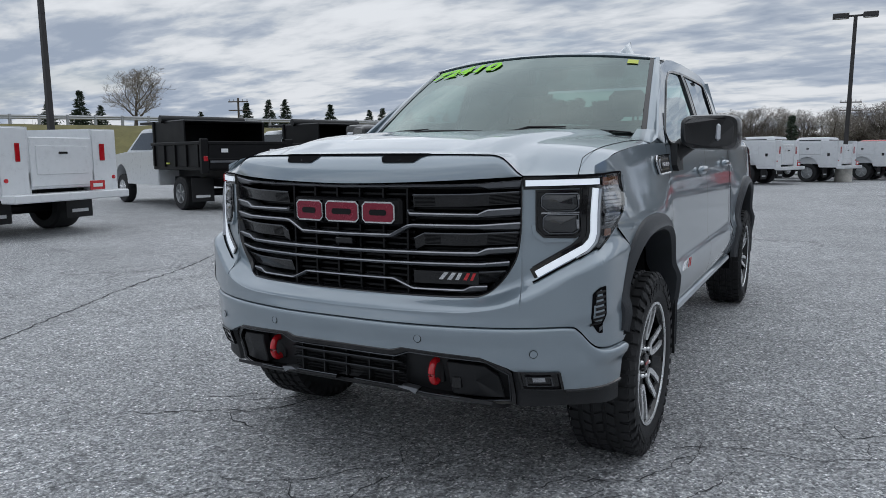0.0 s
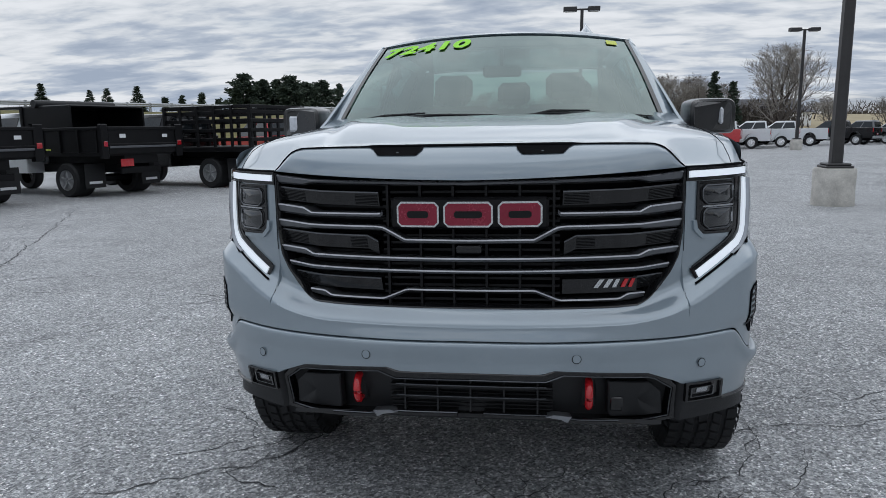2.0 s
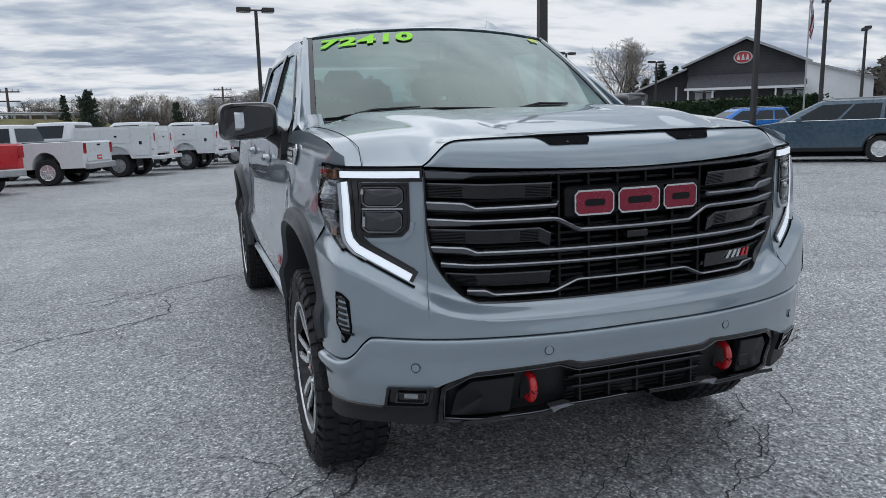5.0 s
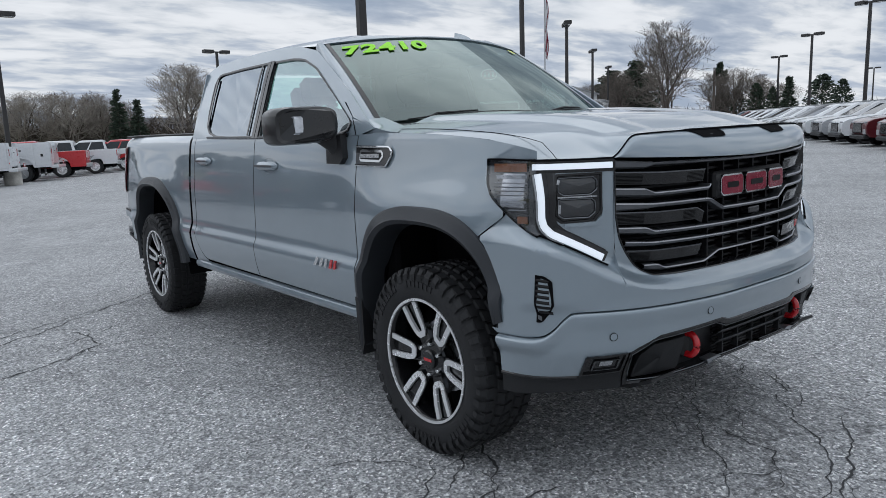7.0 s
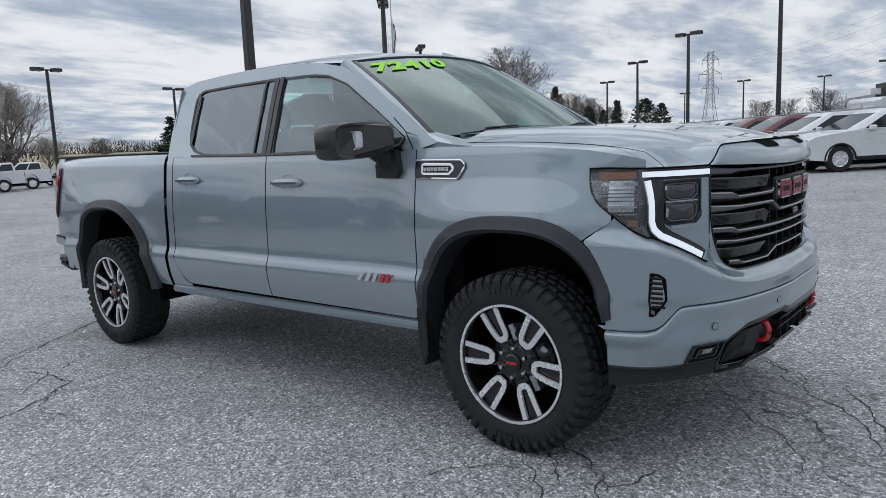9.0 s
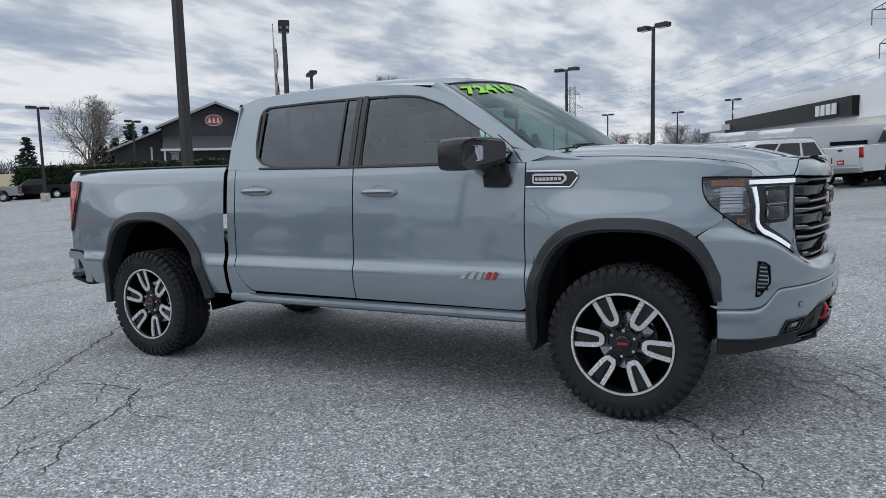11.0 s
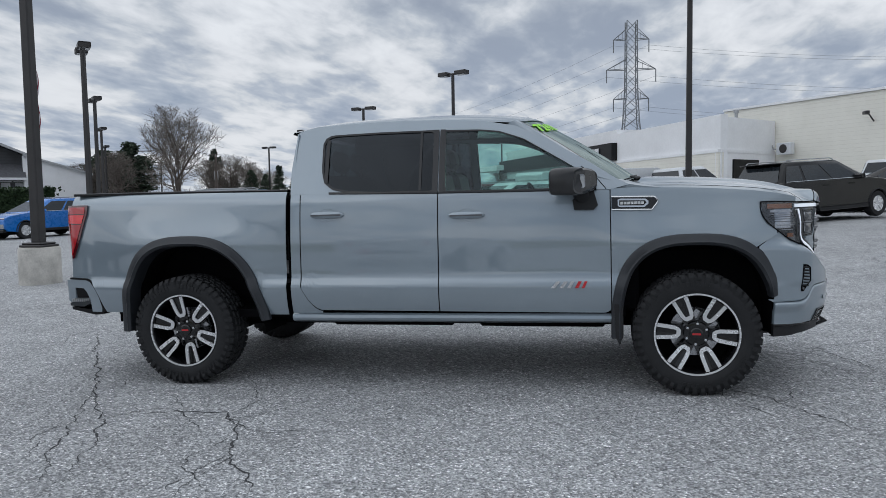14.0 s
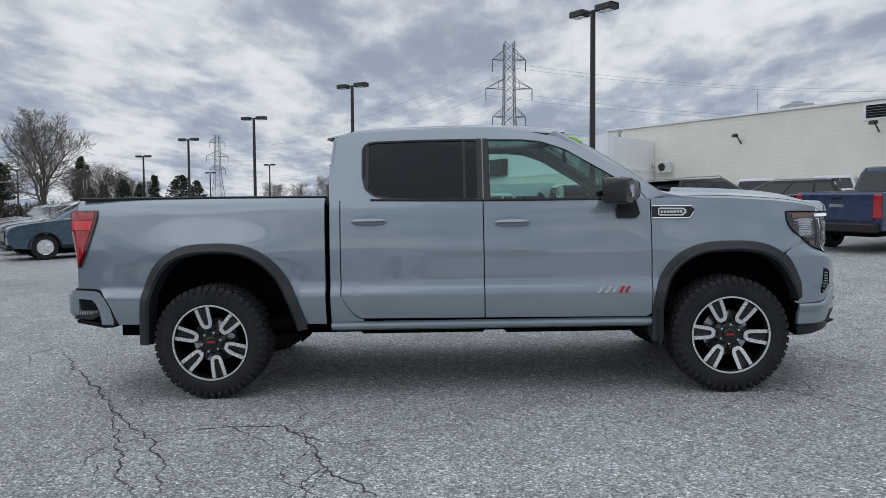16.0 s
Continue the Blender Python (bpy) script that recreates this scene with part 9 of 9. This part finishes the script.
# named single trees
bare_tree(*from_eye(-0.4, -3.2, 31.6, 97), 11.6, 0.86, 3, label="large bare tree with pale spreading limbs", mat="twig_pale")
bare_tree(53, 37.2, 10.0, 0.90, 11, label="large dark bare tree with a broad crown")
bare_tree(*from_eye(0.2, -3.2, 16.9, 80), 9.9, 0.78, 21, mat="twig_pale", label="dense rounded bare tree with upright limbs", upright=0.40, kids=(10, 6, 5, 4))
bare_tree(*from_eye(1.7, -3.2, -51, 78), 6.2, 1.0, 31, label="bare tree standing on the grass bank", mat="twig_pale", z=2.4)
# the treeline behind the service trucks, lower to one end
for i, (azd, dist, top) in enumerate(((-11, 92, 4.4), (-9.8, 96, 4.8), (-8.0, 90, 4.6), (-6.2, 94, 4.8), (-4.4, 90, 5.0), (-2.6, 92, 5.0), (-1.0, 96, 4.8), (0.8, 90, 4.8), (2.4, 94, 5.2), (4.0, 92, 5.6), (5.4, 96, 6.4),
                                   (6.8, 90, 6.6), (8.2, 94, 6.8), (9.4, 88, 6.4), (10.6, 94, 6.7), (11.6, 90, 6.2), (12.8, 94, 6.0), (20.0, 105, 4.2), (23.5, 110, 4.0))):
    x, y = from_eye(0, -3, azd, dist)
    bare_tree(x, y, up_to(x, y, top), 0.95, 40 + i, mat=("twig", "twig_pale")[i % 2])
for i, (azd, dist, top) in enumerate(((51.2, 84, 7.0), (49.6, 92, 6.0), (52.6, 96, 6.4), (58.2, 92, 6.6), (59.2, 88, 6.8), (60.9, 94, 6.4), (62.0, 96, 5.6))):
    x, y = from_eye(-2.8, -2.5, azd, dist)
    bare_tree(x, y, up_to(x, y, top), 1.0, 70 + i)
for i, (azd, dist, top) in enumerate(((50.5, 95, 6.2), (74, 170, 7.5), (76, 160, 7), (78.5, 150, 8), (80, 170, 7.5), (82.5, 150, 7.5), (84, 140, 6.8), (86.5, 150, 8), (88.5, 160, 7.5), (91, 150, 7.0))):
    x, y = from_eye(-5, 0, azd, dist)
    bare_tree(x, y, top, 1.0, 80 + i)
# pines and spruces
PINE = "broad dark pine in a row behind the trucks"
for i, (azd, top, w, sh) in enumerate(((-22.4, 6.7, 6.6, "pine"), (-21.1, 6.1, 6.2, "pine"), (-19.9, 6.3, 6.6, "pine"), (-18.9, 6.5, 6.4, "pine"), (-17.8, 5.9, 6.0, "pine"), (-16.6, 6.2, 6.4, "pine"), (-15.3, 5.8, 3.6, "spruce"),
                                    (-25.4, 4.9, 3.2, "spruce"), (-24.3, 4.2, 3.0, "spruce"), (-26.8, 4.5, 3.0, "spruce"), (-28, 4.4, 3.0, "spruce"), (-8.8, 4.8, 2.6, "spruce"), (-7.4, 5.1, 3.2, "pine"), (-1.5, 4.0, 3.0, "spruce"))):
    x, y = from_eye(-0.4, -3.2, azd, 83 + (i % 3) * 2)
    conifer(x, y, up_to(x, y, top), w, 99 + i, PINE if sh == "pine" else "dark green conifer with layered branches", sh)
for i, (azd, top, w) in enumerate(((14.4, 6.7, 3.8), (15.7, 5.6, 3.4))):
    x, y = from_eye(-2.8, -2.5, azd, 86)
    conifer(x, y, up_to(x, y, top), w, 120 + i)
for i, (azd, dist, h, w) in enumerate(((-54.5, 88, 5.6, 3.4), (-56.5, 92, 4.2, 3.0), (-53.2, 95, 4.0, 3.0), (-43.2, 90, 4.4, 3.2), (-41.6, 92, 5.0, 3.0), (-40.4, 88, 4.8, 3.0), (-37, 90, 4.2, 3.0), (-34, 95, 3.6, 2.6), (-46.5, 90, 3.0, 2.4), (-31, 90, 4.0, 3.0), (-33, 86, 3.4, 2.6))):
    conifer(*from_eye(1.7, -3.2, azd, dist), h * 0.8, w * 0.85, 130 + i, z=2.4)
for i, (azd, top, w) in enumerate(((30.9, 6.3, 5.0), (35.3, 7.0, 4.6), (37.2, 7.9, 5.4), (38.2, 7.6, 3.8), (36.2, 6.2, 4.0))):
    x, y = from_eye(-4.7, -1.0, azd, 100)
    conifer(x, y, up_to(x, y, top), w, 150 + i, "dark spruce beyond the hedge")
for i, (x, y, top, w, sh) in enumerate(((77.6, 46.4, 7.9, 2.6, "pine"), (77.9, 45.6, 4.3, 2.2, "column"), (75.2, 42.6, 4.5, 1.9, "column"), (73.3, 39.5, 5.0, 2.2, "column"), (73.5, 37.8, 4.5, 1.7, "column"),
                                        (73.8, 36.2, 5.6, 3.0, "spruce"), (80.6, 35.9, 5.8, 3.8, "column"), (84.0, 35.2, 5.3, 2.6, "column"), (72.7, 54.7, 8.6, 7.4, "pine"), (70.6, 57.0, 7.6, 6.4, "pine"))):
    SURVEYED.add(conifer(x, y, up_to(x, y, top), w, 170 + i, "bushy evergreen at the edge of the lot", sh).name)

# brown undergrowth and far woods, and the clipped hedge
def thicket(name, line, width, height, n, mat, label, category, size, seed, clip=False, base=0.0):
    rnd = random.Random(seed)
    mb = Mesh()
    pts = path_points(line, 300)
    for i in range(n):
        x, y = pts[rnd.randrange(len(pts))]
        u, w = rnd.uniform(-1, 1), rnd.random()
        px, py = x + rnd.uniform(-1, 1) * width, y + u * width
        if clip:
            if rnd.random() < 0.7:
                t = rnd.choice((-1, 1)) * width * rnd.uniform(0.9, 1.05)
                px, py = x + t * 0.8, y + t * 0.55
            z = min(height * w, height) + rnd.uniform(-0.06, 0.10)
            s = size * rnd.uniform(0.5, 1.3)
            c = Vector((px, py, land_z(px, py) + base + z))
            a = Vector((rnd.uniform(-1, 1), rnd.uniform(-1, 1), rnd.uniform(-1, 1))).normalized()
            b = a.cross(Vector((rnd.uniform(-1, 1), rnd.uniform(-1, 1), rnd.uniform(-1, 1)))).normalized()
            mb.face([c - a * s, c + b * s * 0.6, c + a * s, c - b * s * 0.6])
        else:
            # a slender stem that leans, thinner towards its tip
            tall = height * (0.72 + 0.55 * noise.noise((px * 0.11, py * 0.11, seed)) + 0.25 * noise.noise((px * 0.5, py * 0.5, seed)))
            z = tall * w ** 1.4
            s = size * rnd.uniform(0.6, 1.5)
            c = Vector((px, py, land_z(px, py) + base + z))
            d = Vector((rnd.gauss(0, 0.55), rnd.gauss(0, 0.55), 1)).normalized() * s
            sd = d.cross(Vector((rnd.uniform(-1, 1), rnd.uniform(-1, 1), 0.1))).normalized() * size * lerp(0.24, 0.07, w)
            mb.face([c - sd, c + sd, c + d])
    return tagged(part(name, mb, M[mat], smooth=0), label, category, kind="stuff")


thicket("undergrowth", [from_eye(0, -3, a, 97) for a in (2, 8, 12, 16.4)], 4.0, 5.6, 22000, "brush", "brown leafless undergrowth behind the lot", "undergrowth", 0.8, 7)
thicket("undergrowth", [from_eye(0, -3, a, 99) for a in (-16, -9, -3, 3)], 4.0, 4.6, 24000, "brush", "brown leafless undergrowth behind the lot", "undergrowth", 0.8, 6)
thicket("far_woods", [from_eye(0, -3, a, 150) for a in (-75, -55, -40, -25, -10, 2)], 5.0, 5.0, 12000, "brush", "far band of brown winter woods", "woods", 1.1, 8, base=1.0)
thicket("far_woods", [from_eye(0, -3, a, 240) for a in (2, 10, 20, 30, 40)], 5.0, 5.5, 7000, "brush", "far band of brown winter woods", "woods", 1.4, 11, base=1.5)
thicket("far_woods", [from_eye(-5, 0, a, 190) for a in (40, 50, 60, 75, 92, 110)], 5.0, 4.0, 10000, "brush", "far band of brown winter woods", "woods", 1.0, 9)
thicket("shrubs", [from_eye(-5, 0, a, 84) for a in (51, 55, 58, 62)], 2.0, 2.6, 4000, "brush", "brown shrubs at the edge of the lot", "shrubs", 0.6, 10)
HEDGE = [(36.3, 70.0), (44.0, 59.2), (51.5, 48.7)]
thicket("hedge", HEDGE, 1.0, 3.1, 16000, "hedge", "tall clipped dark green hedge", "hedge", 0.16, 12, clip=True)
strip("hedge_core", HEDGE, ((0.85, -0.2), (0.85, 2.9), (0.5, 3.05), (-0.5, 3.05), (-0.85, 2.9), (-0.85, -0.2)), "hedge", "dense inner growth of the clipped hedge", "hedge")

# ---- pylons, wires, utility poles, flag ----
def pylon(x, y, height, yaw, label):
    z0 = land_z(x, y)
    p = thing("pylon", label, "pylon", "transmission pylons", at=pose(x, y, z0, 0, 0, yaw))
    k = height / 33.0
    half = soft_table((0, 3.2), (14, 1.35), (20, 1.05), (33, 0.95))
    for sx in (-1, 1):
        for sy in (-1, 1):
            part("leg", Mesh().tube([(sx * half(z) * k, sy * half(z) * k, z * k) for z in (0, 7, 14, 20, 26, 33)], 0.10 * k, 5), M["steel_far"], p)
    br = Mesh()
    zs = [0, 4, 7.5, 10.5, 13, 15, 17, 19, 21, 23, 25, 27, 29, 31, 33]
    for a, b in zip(zs, zs[1:]):
        ha, hb = half(a) * k, half(b) * k
        for s in (-1, 1):
            br.tube([(s * ha, -ha, a * k), (s * hb, hb, b * k)], 0.05 * k, 4).tube([(s * ha, ha, a * k), (s * hb, -hb, b * k)], 0.05 * k, 4)
            br.tube([(-ha, s * ha, a * k), (hb, s * hb, b * k)], 0.05 * k, 4).tube([(ha, s * ha, a * k), (-hb, s * hb, b * k)], 0.05 * k, 4)
    part("bracing", br, M["steel_far"], p)["kind"] = "stuff"
    for z, w in ((18.5, 3.3), (24.0, 4.6), (29.6, 3.3)):
        arm = Mesh()
        h = half(z) * k
        for s in (-1, 1):
            for sy in (-1, 1):
                arm.tube([(s * h, sy * h, z * k), (s * w * k, 0, z * k)], 0.07 * k, 4).tube([(s * h, sy * h, (z + 1.9) * k), (s * w * k, 0, z * k)], 0.06 * k, 4)
            for f in (0.3, 0.6):
                arm.tube([(lerp(s * h, s * w * k, f), 0, z * k), (lerp(s * h, s * w * k, f), 0, (z + 1.9 * (1 - f)) * k)], 0.04 * k, 4)
            arm.tube([(s * w * k, 0, z * k), (s * w * k, 0, (z - 2.4) * k)], 0.10 * k, 5)
        part("cross_arm", arm, M["steel_far"], p)["kind"] = "stuff"
    return p


PY = [(138.0, -6.2, 33.0, 98), (296, 107, 33, 128), (150, -150, 33, 5)]
for x, y, h, yaw in PY:
    pylon(x, y, h, yaw, "tall lattice steel power pylon")
wires = Mesh()
def tip(i, z, w):
    x, y, h, yaw = PY[i]
    a = radians(yaw)
    return Vector((x + w * math.cos(a), y + w * math.sin(a), land_z(x, y) + z))
for i, j in ((0, 1), (0, 2)):
    for z, w in ((16.9, 3.3), (22.7, 4.6), (28.5, 3.3)):
        for s in (-1, 1):
            a, b = tip(i, z, s * w), tip(j, z, s * w)
            wires.tube([a.lerp(b, f) - Vector((0, 0, 4 * 5.0 * f * (1 - f))) for f in steps(0, 1, 14)], 0.020, 4)
tagged(part("power_lines", wires, M["steel_far"]), "thin sagging power lines between pylons", "power lines", kind="stuff")


def utility_pole(x, y, h, yaw):
    z0 = land_z(x, y)
    p = thing("utility_pole", "weathered wooden utility pole with cross-arms", "utility pole", "utility poles beyond the lot", at=pose(x, y, z0, 0, 0, yaw))
    part("shaft", Mesh().tube([(0, 0, -0.3), (0, 0, h)], [0.16, 0.11], 8), M["bark"], p)
    for z in (h - 0.4, h - 1.3):
        part("cross_arm", Mesh().box(-1.1, 1.1, -0.06, 0.06, z - 0.06, z + 0.06, 0.01), M["bark"], p)
    for xx in (-1.0, -0.5, 0.5, 1.0):
        part("insulator", Mesh().tube([(xx, 0, h - 0.34), (xx, 0, h - 0.14)], 0.045, 6), M["galv"], p)
    part("transformer", Mesh().tube([(0.28, 0, h - 2.7), (0.28, 0, h - 1.8)], 0.20, 10), M["galv"], p)


for azd, dist, h, yaw, e in ((-43.8, 82, 7.4, 20, (1.7, -3.2)), (-12.1, 84, 6.8, 0, (-0.4, -3.2)), (0.6, 95, 7.2, 10, (1.7, -3.2)), (61.5, 80, 6.2, 30, (-6, 1.5)), (87.8, 120, 7.0, 60, (-4.7, -1))):
    utility_pole(*from_eye(*e, azd, dist), h, yaw)

fx, fy = from_eye(-5.4, -0.2, 48.4, 72)
fp = thing("flag_pole", "white flag pole with a furled striped flag hanging slack", "flag pole", at=pose(fx, fy, land_z(fx, fy)))
part("mast", Mesh().tube([(0, 0, 0), (0, 0, 15.2)], [0.08, 0.045], 10).lathe([(0, 15.4), (0.09, 15.3), (0.0, 15.2)], 10, "z"), M["galv"], fp)
rows = []
for z in steps(8.4, 13.6, 20):
    rows.append([(0.06 + w * (0.34 + 0.12 * math.sin(z * 2.1)), 0.10 * math.sin(w * 9 + z * 1.7), z - w * 0.9) for w in steps(0, 1, 8)])
fl = part("flag", Mesh().grid(rows), M["sign_white"], fp, "slack striped flag", thick=0.01)
for k in range(4):
    w0 = 0.10 + 0.22 * k
    r2 = [[(0.06 + w * (0.34 + 0.12 * math.sin(z * 2.1)), 0.10 * math.sin(w * 9 + z * 1.7) - 0.03, z - w * 0.9) for w in (w0, w0 + 0.09)] for z in steps(8.4, 13.6 if k > 1 else 11.0, 20)]
    part("stripe", Mesh().grid(r2), M["badge_red"], fl, thick=0.03)

# ---- the far side of the lot lies a little further round than the plan's axes ----
bpy.context.view_layer.update()
for ob in list(scene.objects):
    if ob.parent or ob.type not in ("MESH", "EMPTY") or ob.name in SURVEYED or ob.name.split(".")[0] in ("ground", "pickup_truck", "pavement_crack"):
        continue
    pts = [o.matrix_world @ Vector(c) for o in [ob, *ob.children_recursive] if o.type == "MESH" for c in o.bound_box]
    if not pts:
        continue
    mid = sum(pts, Vector()) / len(pts)
    if math.hypot(mid.x + 3, mid.y) < 14:
        continue
    bearing = math.degrees(math.atan2(mid.x + 4.2, mid.y + 0.5))
    turn = 0.42 * smooth_step(26, 42, bearing) - 0.14 * smooth_step(92, 102, bearing)
    if 0 < bearing < 140 and turn > 0:
        about = Matrix.Translation((-4.2, -0.5, 0)) @ Matrix.Rotation(radians(-turn), 4, "Z") @ Matrix.Translation((4.2, 0.5, 0))
        ob.matrix_world = about @ ob.matrix_world
